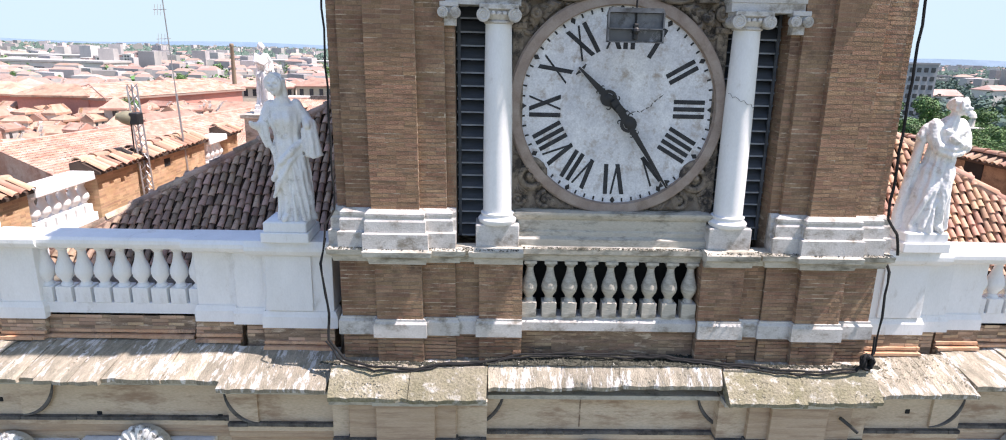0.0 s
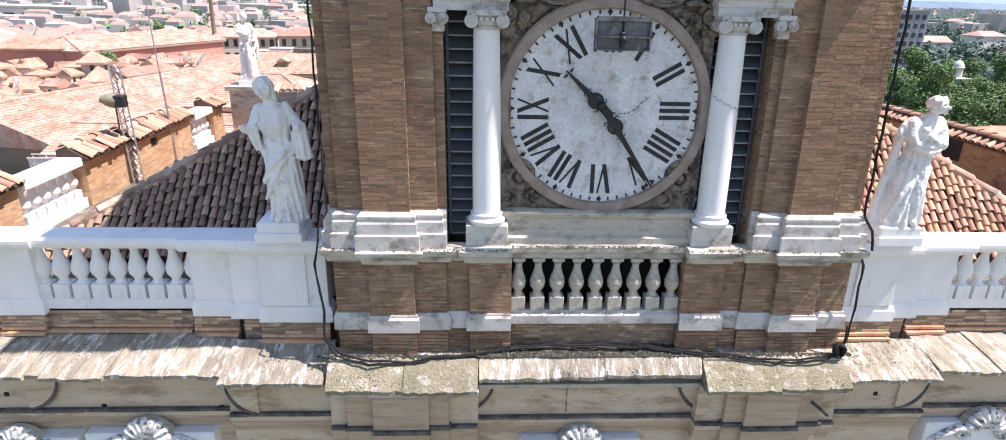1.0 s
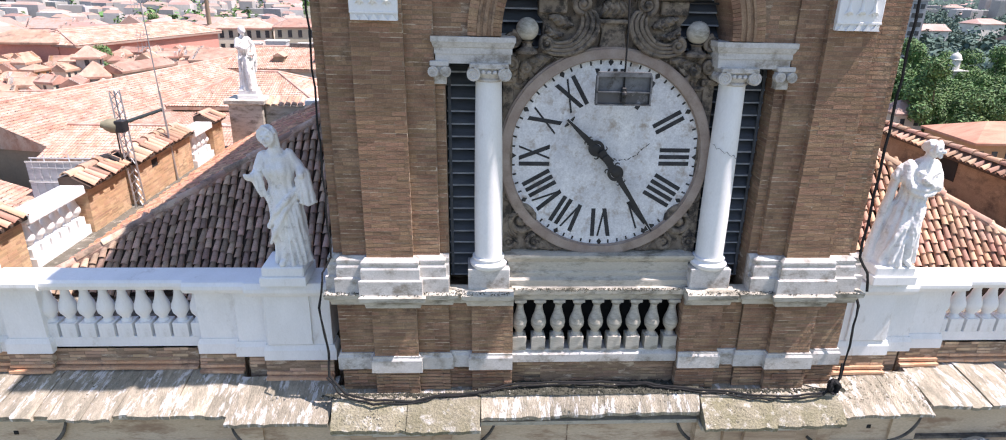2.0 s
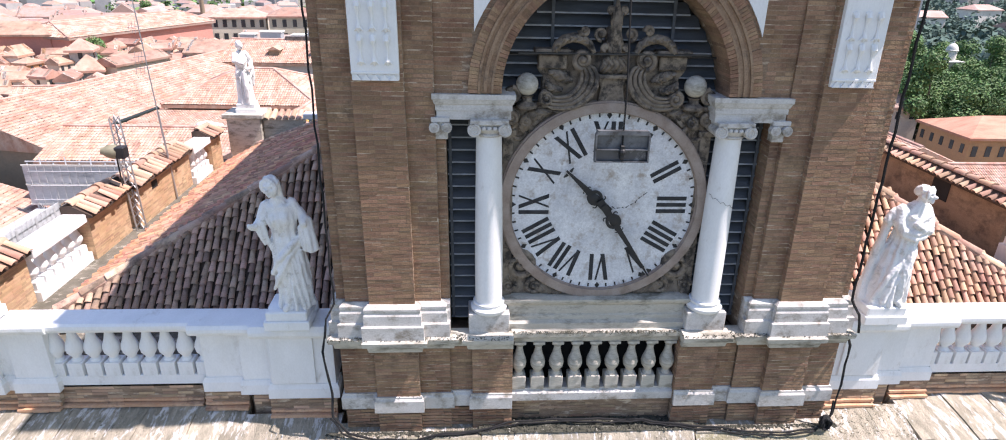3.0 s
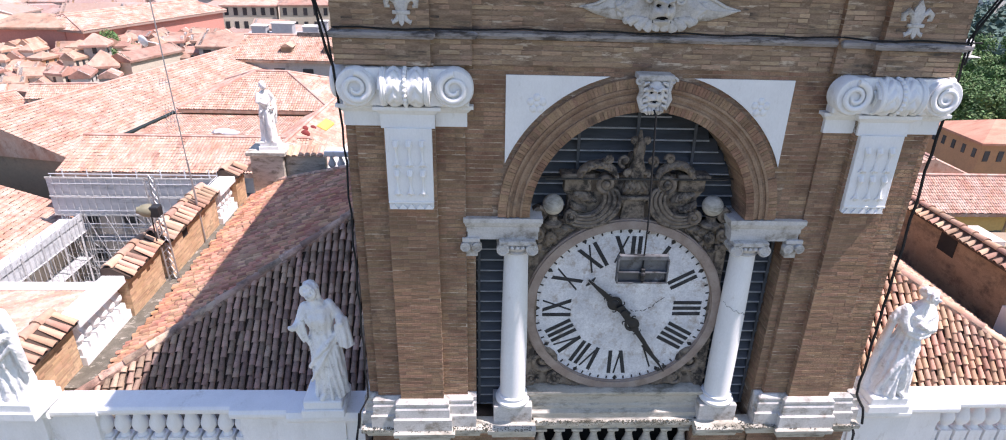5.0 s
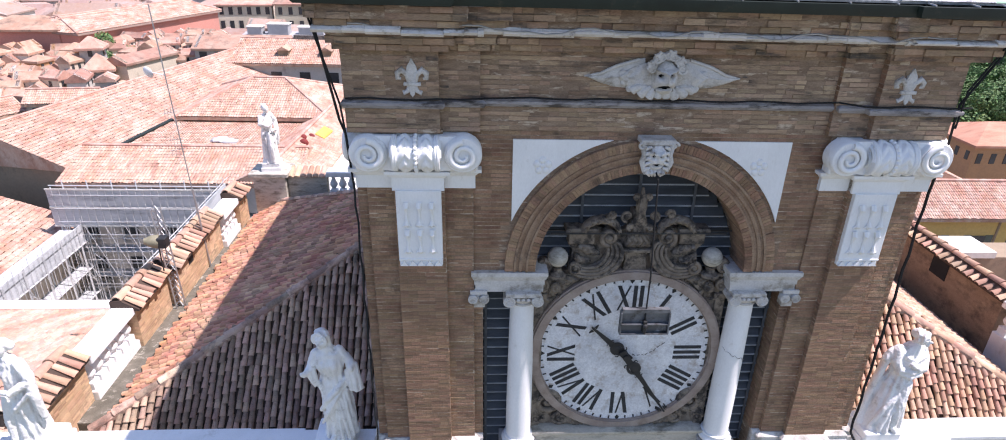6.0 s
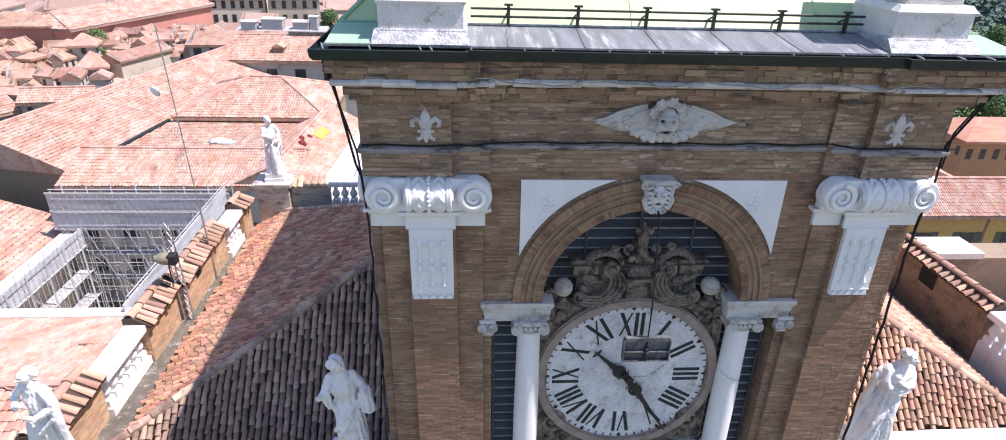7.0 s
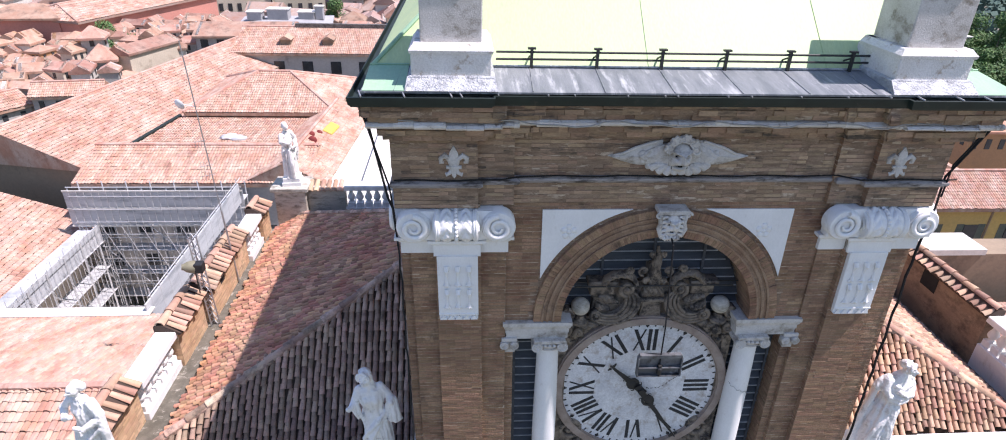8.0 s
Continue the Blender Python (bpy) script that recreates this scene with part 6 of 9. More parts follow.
whole("frieze_cable", b, M_cable, "thin dark cable along the string course", "cable")


# ---- statues ----
def smooth_at(keys, z):
    """Values between keyed heights, eased."""
    if z <= keys[0][0]:
        return keys[0][1:]
    for a, c in zip(keys, keys[1:]):
        if z <= c[0]:
            f = (z - a[0]) / (c[0] - a[0])
            f = f * f * (3 - 2 * f)
            return [p + (q - p) * f for p, q in zip(a[1:], c[1:])]
    return keys[-1][1:]


def statue_mesh(name, body, limbs, seed, fold, face):
    """One mesh: a draped body from keyed sections (z, cx, cy, rx, ry), and limbs of (point, radius), fused."""
    off = Vector((seed * 3.1, seed * 1.7, seed * 0.9))
    bm = B()
    z0, z1 = body[0][0], body[-1][0]
    rings = []
    for i in range(91):
        z = z0 + (z1 - z0) * i / 90
        cx, cy, rx, ry = smooth_at(body, z)
        amp = fold * (1.0 if z < 0.9 else max(0.35, 1.0 - 1.1 * (z - 0.9)))
        ring = []
        for k in range(80):
            a = 2 * math.pi * k / 80
            w = noise.noise(Vector((1.3 * math.cos(a), 1.3 * math.sin(a), z * 0.7)) + off)
            ph = 5.5 * a + 3.2 * w + 0.9 * z * (1 if math.sin(a) < 0 else -1)
            ridge = abs(math.sin(ph)) - 0.55
            cross = 0.35 * (abs(math.sin(7.0 * z + 2.2 * math.cos(a + seed) + 2.5 * w)) - 0.5) if z > 0.55 else 0.0
            d = amp * (ridge + cross)
            ring.append(bm.verts.new((cx + (rx + d) * math.cos(a), cy + (ry + d) * math.sin(a), z)))
        rings.append(ring)
    for p, q in zip(rings, rings[1:]):
        for k in range(80):
            bm.faces.new((p[k], p[(k + 1) % 80], q[(k + 1) % 80], q[k]))
    bm.faces.new(rings[0][::-1])
    bm.faces.new(rings[-1])
    for chain in limbs:
        pts = [Vector(p) for p, r in chain]
        if len(pts) == 1:
            ball(bm, pts[0], chain[0][1], 16, 12, (0.86, 1.0, 1.16))
            continue
        tube(bm, pts, [r for p, r in chain], 10)
        for p, r in chain:
            ball(bm, p, r * 0.99, 10, 8)
    me = bpy.data.meshes.new(name + "_limbs")
    bm.to_mesh(me)
    bm.free()
    tmp = bpy.data.objects.new("statue_draft", me)
    scene.collection.objects.link(tmp)
    md = tmp.modifiers.new("fuse", "REMESH")
    md.mode, md.voxel_size = "VOXEL", 0.0115
    sm = tmp.modifiers.new("soften", "SMOOTH")
    sm.factor, sm.iterations = 0.5, 1
    done = bpy.data.meshes.new_from_object(tmp.evaluated_get(bpy.context.evaluated_depsgraph_get()))
    bpy.data.objects.remove(tmp)
    norms = [v.normal.copy() for v in done.vertices]
    for v, n in zip(done.vertices, norms):
        z = v.co.z
        kk = 0.35 if z > 1.66 else 1.0
        q = Vector((v.co.x * 9, v.co.y * 9, z * 3.4)) + off
        v.co += n * (kk * (0.014 * noise.noise(q) - 0.016 * abs(noise.noise(q * 1.4 + off)) + 0.005 * noise.noise(v.co * 26 + off)))
    # eye hollows, nose and mouth
    fx, fy, fz, fr, ft = face
    for v in done.vertices:
        d = (v.co - Vector((fx, fy, fz))) / fr
        u, w = d.x * math.cos(ft) + d.y * math.sin(ft), d.x * math.sin(ft) - d.y * math.cos(ft)
        if d.length < 1.5 and w > 0.3:
            dent = 0.42 * math.exp(-((abs(u) - 0.38) / 0.17) ** 2 - ((d.z - 0.14) / 0.12) ** 2) + 0.28 * math.exp(-(u / 0.26) ** 2 - ((d.z + 0.48) / 0.06) ** 2)
            nose = 0.28 * math.exp(-(u / 0.11) ** 2 - ((d.z + 0.08) / 0.2) ** 2)
            v.co += Vector((math.sin(ft), -math.cos(ft), 0)) * fr * (nose - dent)
    for p in done.polygons:
        p.use_smooth = True
    done.materials.append(M_marble)
    return done


def statue(name, x, y, z, turn, body, limbs, seed, label, pl=(0.36, 0.36), fold=0.034, tall=1.0, stoop=0.0, face=(0, 0, 0, 0.01, 0)):
    st = thing(name, (x, y, z), label, "statue", "statues on the balustrade")
    b = B()
    box(b, -pl[0], pl[0], -pl[1], pl[1], -0.01, 0.15, 0.012)
    box(b, -pl[0] + 0.035, pl[0] - 0.035, -pl[1] + 0.035, pl[1] - 0.035, 0.14, 0.31, 0.02)
    bmesh.ops.transform(b, matrix=pose(x, y, z, 0, 0, turn * 0.1), verts=b.verts)
    part("pedestal", b, M_paint, st)
    me = statue_mesh("figure", body, limbs, seed, fold, face)
    for v in me.vertices:
        v.co.x += stoop * v.co.z
        v.co.z *= tall
    ob = new("figure", me)
    ob.parent = st
    ob.location = (0, 0, 0.29)
    ob.rotation_euler = (0, 0, radians(turn))
    return st


def hair(cx, cy, cz, r, turn, seed):
    """Short locks round the crown and the back of a head that faces turn (radians from the front)."""
    rr = random.Random(seed)
    locks = []
    for k in range(26):
        a, h = rr.uniform(-2.0, 2.0) + turn, rr.uniform(-0.45, 0.85)
        w = math.sqrt(max(0.05, 1 - h * h))
        if h < 0.35 and abs(a - turn) > 2.0:
            continue
        locks.append([((cx + r * w * math.sin(a), cy + r * w * math.cos(a), cz + r * 1.1 * h), rr.uniform(0.018, 0.028))])
    return locks


# a draped figure, head bowed, one sleeved hand held out, a heavy cloth over the other forearm
b1 = [(0.0, 0.12, 0.0, 0.30, 0.26), (0.12, 0.12, 0.0, 0.27, 0.23), (0.45, 0.14, -0.01, 0.25, 0.21), (0.80, 0.12, 0.0, 0.25, 0.20), (0.98, 0.10, 0.0, 0.235, 0.185), (1.12, 0.09, 0.0, 0.19, 0.155), (1.34, 0.09, -0.02, 0.235, 0.18), (1.50, 0.09, 0.0, 0.25, 0.14), (1.58, 0.08, 0.0, 0.125, 0.10), (1.63, 0.07, -0.02, 0.07, 0.07)]
l1 = [[((0.02, -0.09, 1.775), 0.122)], [((0.07, 0.0, 1.58), 0.062), ((0.04, -0.04, 1.70), 0.058)], [((0.03, -0.02, 1.84), 0.10), ((0.06, 0.04, 1.79), 0.088), ((0.09, 0.06, 1.70), 0.055)],
      [((-0.005, -0.200, 1.775), 0.02), ((-0.01, -0.215, 1.735), 0.026)], [((0.0, -0.165, 1.68), 0.028)], [((-0.05, -0.18, 1.815), 0.022), ((0.045, -0.18, 1.82), 0.022)],
      # the sleeved arm that is held out, and the cloth under it
      [((-0.10, 0.0, 1.51), 0.085), ((-0.17, -0.01, 1.40), 0.082), ((-0.22, -0.05, 1.29), 0.078), ((-0.27, -0.15, 1.26), 0.064), ((-0.32, -0.24, 1.28), 0.045), ((-0.34, -0.28, 1.31), 0.034)],
      [((-0.20, -0.08, 1.26), 0.06), ((-0.17, -0.10, 1.10), 0.052), ((-0.13, -0.10, 0.97), 0.042), ((-0.11, -0.10, 0.90), 0.028)], [((-0.25, -0.15, 1.23), 0.045), ((-0.22, -0.15, 1.10), 0.036), ((-0.19, -0.14, 1.0), 0.024)],
      # the other arm under its cloth
      [((0.27, 0.0, 1.52), 0.085), ((0.35, -0.01, 1.42), 0.082), ((0.42, -0.05, 1.33), 0.078), ((0.43, -0.16, 1.28), 0.055)],
      [((0.40, -0.08, 1.32), 0.06), ((0.40, -0.13, 1.12), 0.045), ((0.40, -0.14, 0.90), 0.042)], [((0.46, -0.10, 1.32), 0.055), ((0.475, -0.15, 1.10), 0.042), ((0.485, -0.16, 0.88), 0.044)], [((0.51, -0.08, 1.30), 0.05), ((0.545, -0.12, 1.10), 0.042), ((0.57, -0.13, 0.90), 0.040)],
      [((0.35, -0.10, 1.20), 0.04), ((0.35, -0.10, 0.95), 0.038)], [((0.36, -0.12, 0.885), 0.026), ((0.48, -0.165, 0.865), 0.032), ((0.60, -0.12, 0.89), 0.026)],
      # breast, belt and the folds that fall over the bent knee
      [((0.0, -0.135, 1.335), 0.078)], [((0.18, -0.135, 1.335), 0.078)], [((0.33, -0.04, 1.06), 0.045), ((0.20, -0.20, 0.97), 0.05), ((0.0, -0.24, 0.80), 0.05), ((-0.14, -0.18, 0.58), 0.04)], [((0.30, -0.08, 0.95), 0.04), ((0.14, -0.23, 0.80), 0.042), ((-0.04, -0.25, 0.55), 0.04), ((-0.15, -0.2, 0.34), 0.03)], [((-0.06, -0.09, 1.15), 0.022), ((0.09, -0.15, 1.13), 0.024), ((0.24, -0.09, 1.15), 0.022)],
      [((-0.06, -0.10, 1.48), 0.025), ((0.08, -0.16, 1.28), 0.028), ((0.20, -0.12, 1.18), 0.025)], [((0.22, -0.10, 1.48), 0.025), ((0.12, -0.155, 1.30), 0.026)],
      [((0.03, -0.10, 0.98), 0.085), ((0.01, -0.20, 0.64), 0.085), ((0.03, -0.17, 0.36), 0.062), ((0.02, -0.20, 0.10), 0.06), ((-0.02, -0.28, 0.05), 0.05)],
      [((0.14, -0.15, 1.06), 0.022), ((0.17, -0.215, 0.70), 0.028), ((0.22, -0.235, 0.30), 0.032), ((0.26, -0.25, 0.04), 0.038)], [((0.23, -0.11, 1.0), 0.026), ((0.28, -0.17, 0.60), 0.032), ((0.33, -0.185, 0.06), 0.042)],
      [((-0.07, -0.08, 1.0), 0.026), ((-0.10, -0.14, 0.66), 0.030), ((-0.09, -0.15, 0.30), 0.028), ((-0.11, -0.18, 0.05), 0.038)], [((0.11, -0.18, 0.60), 0.022), ((0.13, -0.24, 0.30), 0.026), ((0.14, -0.27, 0.04), 0.038)]]
def roll(cx, cy, cz, r, turn, th):
    """The thick roll of hair that frames a face which looks to turn."""
    ring = []
    for k in range(9):
        t = -0.45 + (math.pi + 0.9) * k / 8
        u, w = r * math.cos(t), r * math.sin(t)
        ring.append(((cx + u * math.cos(turn) + 0.45 * r * math.sin(turn), cy + u * math.sin(turn) - 0.45 * r * math.cos(turn), cz + w), th * (0.8 + 0.3 * math.sin(5 * t))))
    return ring


l1.append(roll(0.02, -0.09, 1.79, 0.118, -0.35, 0.034))
l1 += hair(0.03, -0.05, 1.80, 0.118, 0.3, 41) + [[((-0.085, -0.06, 1.79), 0.036), ((-0.085, -0.04, 1.71), 0.03)], [((0.13, -0.05, 1.79), 0.038), ((0.14, -0.02, 1.68), 0.034), ((0.15, -0.01, 1.60), 0.026)]]
statue("marble_statue", -4.95, 0.22, -2.13, 6, b1, l1, 1, "white marble statue of a draped figure with cloth over one arm", (0.36, 0.36), 0.036, 1.15, -0.055, (0.02, -0.09, 1.775, 0.125, -0.3))
# a figure with folded arms, hair tied up, mantle falling behind one shoulder
b2 = [(0.0, 0.01, 0.0, 0.335, 0.29), (0.16, 0.02, 0.0, 0.30, 0.26), (0.52, 0.07, 0.0, 0.285, 0.235), (0.88, 0.15, 0.0, 0.255, 0.21), (1.12, 0.20, 0.0, 0.215, 0.17), (1.36, 0.21, -0.02, 0.235, 0.18), (1.54, 0.21, 0.0, 0.25, 0.145), (1.64, 0.24, 0.0, 0.15, 0.115), (1.71, 0.27, -0.01, 0.085, 0.085)]
l2 = [[((0.31, -0.08, 1.85), 0.112)], [((0.26, 0.0, 1.64), 0.075), ((0.29, -0.03, 1.78), 0.066)], [((0.29, -0.02, 1.90), 0.094), ((0.27, 0.04, 1.87), 0.088)], [((0.245, 0.08, 1.86), 0.048)], [((0.355, -0.185, 1.84), 0.024), ((0.36, -0.19, 1.81), 0.028)], [((0.34, -0.175, 1.76), 0.032)],
      [((0.0, 0.0, 1.57), 0.11), ((-0.05, -0.04, 1.42), 0.105), ((0.0, -0.13, 1.27), 0.09), ((0.18, -0.22, 1.25), 0.07), ((0.34, -0.24, 1.33), 0.05)],
      [((0.43, 0.0, 1.58), 0.105), ((0.49, -0.05, 1.42), 0.10), ((0.45, -0.16, 1.28), 0.085), ((0.28, -0.24, 1.32), 0.062), ((0.12, -0.24, 1.41), 0.05)],
      # cloth over the arms
      [((0.02, -0.16, 1.22), 0.06), ((0.16, -0.24, 1.17), 0.05), ((0.34, -0.22, 1.20), 0.05), ((0.46, -0.14, 1.24), 0.05)], [((0.08, -0.14, 1.50), 0.05), ((0.22, -0.19, 1.44), 0.05), ((0.40, -0.14, 1.52), 0.05)],
      # the mantle, clear of the body below the shoulder
      [((0.0, 0.04, 1.56), 0.09), ((-0.12, 0.04, 1.50), 0.08), ((-0.18, 0.04, 1.40), 0.075)],
      [((-0.12, 0.03, 1.48), 0.075), ((-0.17, 0.04, 1.28), 0.062), ((-0.23, 0.06, 0.85), 0.066), ((-0.31, 0.06, 0.3), 0.075), ((-0.33, 0.04, 0.06), 0.08)], [((-0.10, 0.10, 1.4), 0.072), ((-0.16, 0.11, 0.9), 0.078), ((-0.24, 0.10, 0.3), 0.088)],
      [((0.12, -0.14, 1.39), 0.075)], [((0.33, -0.14, 1.39), 0.075)],
      [((0.22, -0.15, 0.95), 0.10), ((0.15, -0.24, 0.58), 0.095), ((0.14, -0.24, 0.14), 0.08), ((0.17, -0.32, 0.05), 0.055)],
      [((0.36, -0.10, 1.08), 0.035), ((0.12, -0.21, 0.82), 0.035), ((-0.12, -0.22, 0.50), 0.04), ((-0.26, -0.18, 0.12), 0.045)], [((0.28, -0.17, 1.02), 0.03), ((0.02, -0.23, 0.62), 0.035), ((-0.12, -0.27, 0.10), 0.045)],
      [((0.34, -0.14, 0.96), 0.03), ((0.28, -0.22, 0.60), 0.035), ((0.30, -0.24, 0.08), 0.05)], [((0.20, -0.22, 0.74), 0.028), ((0.02, -0.27, 0.40), 0.032), ((-0.02, -0.30, 0.05), 0.045)]]
l2.append(roll(0.31, -0.08, 1.86, 0.108, 0.45, 0.03))
l2 += hair(0.29, -0.04, 1.87, 0.106, -0.4, 43)
statue("marble_statue", 5.05, 0.22, -2.13, 6, b2, l2, 2, "white marble statue of a draped figure with folded arms", (0.38, 0.36), 0.040, 1.06, 0.0, (0.31, -0.08, 1.85, 0.112, 0.45))
# a figure wrapped in a raised cloak
b3 = [(0.0, 0.0, 0.0, 0.31, 0.27), (0.2, 0.0, 0.0, 0.27, 0.23), (0.6, -0.02, 0.0, 0.25, 0.20), (0.95, -0.04, 0.0, 0.235, 0.19), (1.15, -0.05, 0.0, 0.185, 0.155), (1.38, -0.06, -0.02, 0.205, 0.165), (1.56, -0.06, 0.0, 0.21, 0.13), (1.66, -0.06, 0.0, 0.13, 0.10), (1.71, -0.06, -0.01, 0.08, 0.08)]
l3 = [[((-0.08, -0.07, 1.88), 0.112)], [((-0.06, 0.0, 1.66), 0.066), ((-0.07, -0.03, 1.78), 0.062)], [((-0.06, 0.0, 1.95), 0.10), ((-0.03, 0.07, 1.86), 0.085)], [((-0.11, -0.175, 1.85), 0.024)],
      [((-0.26, 0, 1.60), 0.09), ((-0.40, -0.10, 1.42), 0.08), ((-0.24, -0.26, 1.34), 0.065), ((-0.08, -0.27, 1.42), 0.05)], [((0.15, 0, 1.60), 0.10), ((0.30, -0.02, 1.38), 0.09), ((0.34, -0.04, 1.0), 0.08), ((0.34, 0.0, 0.55), 0.06)],
      [((0.30, -0.05, 1.3), 0.08), ((0.10, -0.24, 1.15), 0.065), ((-0.08, -0.26, 1.15), 0.05)], [((-0.12, -0.16, 1.0), 0.09), ((-0.16, -0.23, 0.5), 0.085), ((-0.14, -0.24, 0.06), 0.075)], [((0.32, -0.1, 1.1), 0.04), ((0.05, -0.2, 0.8), 0.04), ((-0.2, -0.18, 0.5), 0.04)]]
statue("marble_statue", -10.05, 0.20, -2.13, -20, b3, l3, 3, "sunlit white marble statue wrapped in a cloak on the outer pier", (0.40, 0.36), 0.04, face=(-0.08, -0.07, 1.88, 0.112, -0.2))
statue("marble_statue", 10.05, 0.20, -2.13, 20, b3, l3, 4, "sunlit white marble statue wrapped in a cloak on the outer pier", (0.40, 0.36), 0.04, face=(-0.08, -0.07, 1.88, 0.112, -0.2))

# ---- the hipped tile roof round the tower ----
HIP = {-1: ((-10.3, 1.8, -3.25), (-5.3, 4.4, -0.52)), 1: ((10.3, 1.6, -3.02), (5.3, 3.9, -0.07))}
BACK = 12.3
TILE_W, TILE_L, TILE_PITCH, TILE_ROW = 0.128, 0.30, 0.150, 0.235


def tile_mesh(mat, name):
    V, F = [], []
    tile_shape(V, F, Vector((0, 0, 0)), Vector((1, 0, 0)), Vector((0, 1, 0)), Vector((0, 0, 1)), TILE_W, TILE_L, 0.044)
    me = bpy.data.meshes.new(name)
    me.from_pydata(V, [], F)
    for p in me.polygons:
        p.use_smooth = True
    me.set_sharp_from_angle(angle=radians(50))
    me.materials.append(mat)
    return me


single_tiles = []          # filled here, laid at the end of the file
for s in (-1, 1):
    rf = thing("hip_roof", (s * 7.5, 6, -3.6), "old terracotta tile roof with a mortared hip beside the tower", "tile roof", "roofs beside the tower")
    bx, by, bz = HIP[s][0]
    rise = HIP[s][1][2] - bz
    slope_y = (HIP[s][1][1] - by) / 5.0
    KF, KS = rise / (5.0 * slope_y), rise / 5.0        # slopes of the front and the side faces

    def hip_y(x):
        return by + (s * -1 * x + 10.3) * slope_y if s > 0 else by + (x + 10.3) * slope_y

    def back_y(x):
        return min(12.15, 13.0 - (9.9 - abs(x)) * 1.05) if s < 0 else 12.05 - (10.3 - abs(x)) * 0.5
    # bed under the tiles
    b = B()
    xt = s * 4.16
    zt = bz + KS * (10.3 - 4.16)
    pts = {"a": (bx, by, bz), "t": (xt, hip_y(xt), zt), "ft": (xt, by, bz), "bb": (bx, back_y(bx), bz), "bt": (xt, back_y(xt), zt), "ff": (xt, 12.05, bz)}
    v = {k: b.verts.new(p) for k, p in pts.items()}
    lo = {k: b.verts.new((p[0], p[1], -4.0)) for k, p in pts.items()}
    for f in (("a", "ft", "t"), ("a", "t", "bt", "bb"), ("bb", "bt", "ff")):
        b.faces.new([v[k] for k in f])
    for p, q in (("a", "ft"), ("ft", "t"), ("t", "bt"), ("bt", "ff"), ("ff", "bb"), ("bb", "a")):
        b.faces.new((v[p], v[q], lo[q], lo[p]))
    bmesh.ops.recalc_face_normals(b, faces=b.faces)
    part("bed", b, M_bed, rf)
    joined = M_tile_old if s < 0 else M_tile
    # front face
    sl = Vector((0, 1, KF)).normalized()
    nn = Vector((0, -KF, 1)).normalized()
    V, F = [], []
    near = []
    o = Vector((-10.25, by - 0.06, bz - 0.02)) if s < 0 else Vector((4.25, by - 0.06, bz - 0.02))
    for p, uu, ss in tile_places(o, Vector((1, 0, 0)), sl, nn, 6.0, 4.8, lambda x, y: (-10.25 < x < -4.2 if s < 0 else 4.2 < x < 10.25) and y < hip_y(x) - 0.06, TILE_PITCH, TILE_ROW):
        if abs(p.x) < 9.6 and 1.7 < p.y < 3.6 and len(near) < 290:
            near.append((p, uu, ss, nn))
        else:
            tile_shape(V, F, p, uu, ss, nn, TILE_W, TILE_L, 0.044)
    from_lists("front_tiles", V, F, joined, rf, "", "stuff", True)
    single_tiles.append((rf, s, near))
    # side face
    sl = Vector((-s, 0, KS)).normalized()
    nn = Vector((s * KS, 0, 1)).normalized()
    V, F = [], []
    uu0 = Vector((0, s, 0))
    o = Vector((bx, BACK - 0.1, bz)) if s < 0 else Vector((bx, by, bz))
    for p, uu, ss in tile_places(o, uu0, sl, nn, BACK - by, 7.0, lambda x, y: 4.22 < abs(x) < (10.14 if s < 0 else 11) and y > hip_y(x) + 0.06 and y < back_y(x), TILE_PITCH, TILE_ROW):
        tile_shape(V, F, p, uu, ss, nn, TILE_W, TILE_L, 0.044)
    from_lists("side_tiles", V, F, M_tile_red if s < 0 else M_tile, rf, "", "stuff", True)
    # hip tiles in mortar
    a, c = Vector(HIP[s][0]), Vector((xt, hip_y(xt), zt))
    d = (c - a)
    n = int(d.length / 0.52)
    d.normalize()
    side = d.cross(Vector((0, 0, 1))).normalized()
    upv = side.cross(d)
    b = B()
    tube(b, [a + upv * 0.03, c + upv * 0.03], 0.10, 8)
    part("hip_mortar", b, M_tile_old, rf)
    V, F = [], []
    for k in range(n):
        tile_shape(V, F, a + d * (k * 0.52) + upv * 0.06, side, d + side * rng.uniform(-0.02, 0.02), upv, 0.215, 0.56, 0.022)
    from_lists("hip_tiles", V, F, joined, rf, "", "stuff", True)
    if s < 0:
        # a worn ridge row along the back edge
        p0, p1 = Vector((-9.1, 12.15, bz + KS * 1.2)), Vector((-4.3, back_y(-4.3), bz + KS * 6.0))
        d = p1 - p0
        n = int(d.length / 0.40)
        d.normalize()
        side = d.cross(Vector((0, 0, 1))).normalized()
        V, F = [], []
        for k in range(n):
            tile_shape(V, F, p0 + d * (k * 0.40) + Vector((0, 0, 0.05)), side, d + side * rng.uniform(-0.03, 0.03), side.cross(d), 0.20, 0.44, 0.022)
        from_lists("ridge_tiles", V, F, joined, rf, "", "stuff", True)

# flat gutter strip behind the balustrade and along the parapet walls
b = B()
box(b, -10.7, 10.7, 0.83, 1.98, -4.0, -3.32)
box(b, -11.1, -10.12, 1.9, 12.4, -4.0, -3.13)
box(b, 10.2, 11.1, 1.9, 12.4, -4.0, -3.28)
whole("gutter_floor", b, material("gutter_lining", (0.16, 0.145, 0.115), (0.10, 0.092, 0.07), 0.92, 4, 40, 0.7, (0.40, 0.37, 0.31), 3.5, (0.54, 0.66)), "grey stained gutter strip between roof and parapet", "gutter", "structure")
b = B()
box(b, -10.75, 11.2, 0.5, 12.6, GROUND, -3.9)
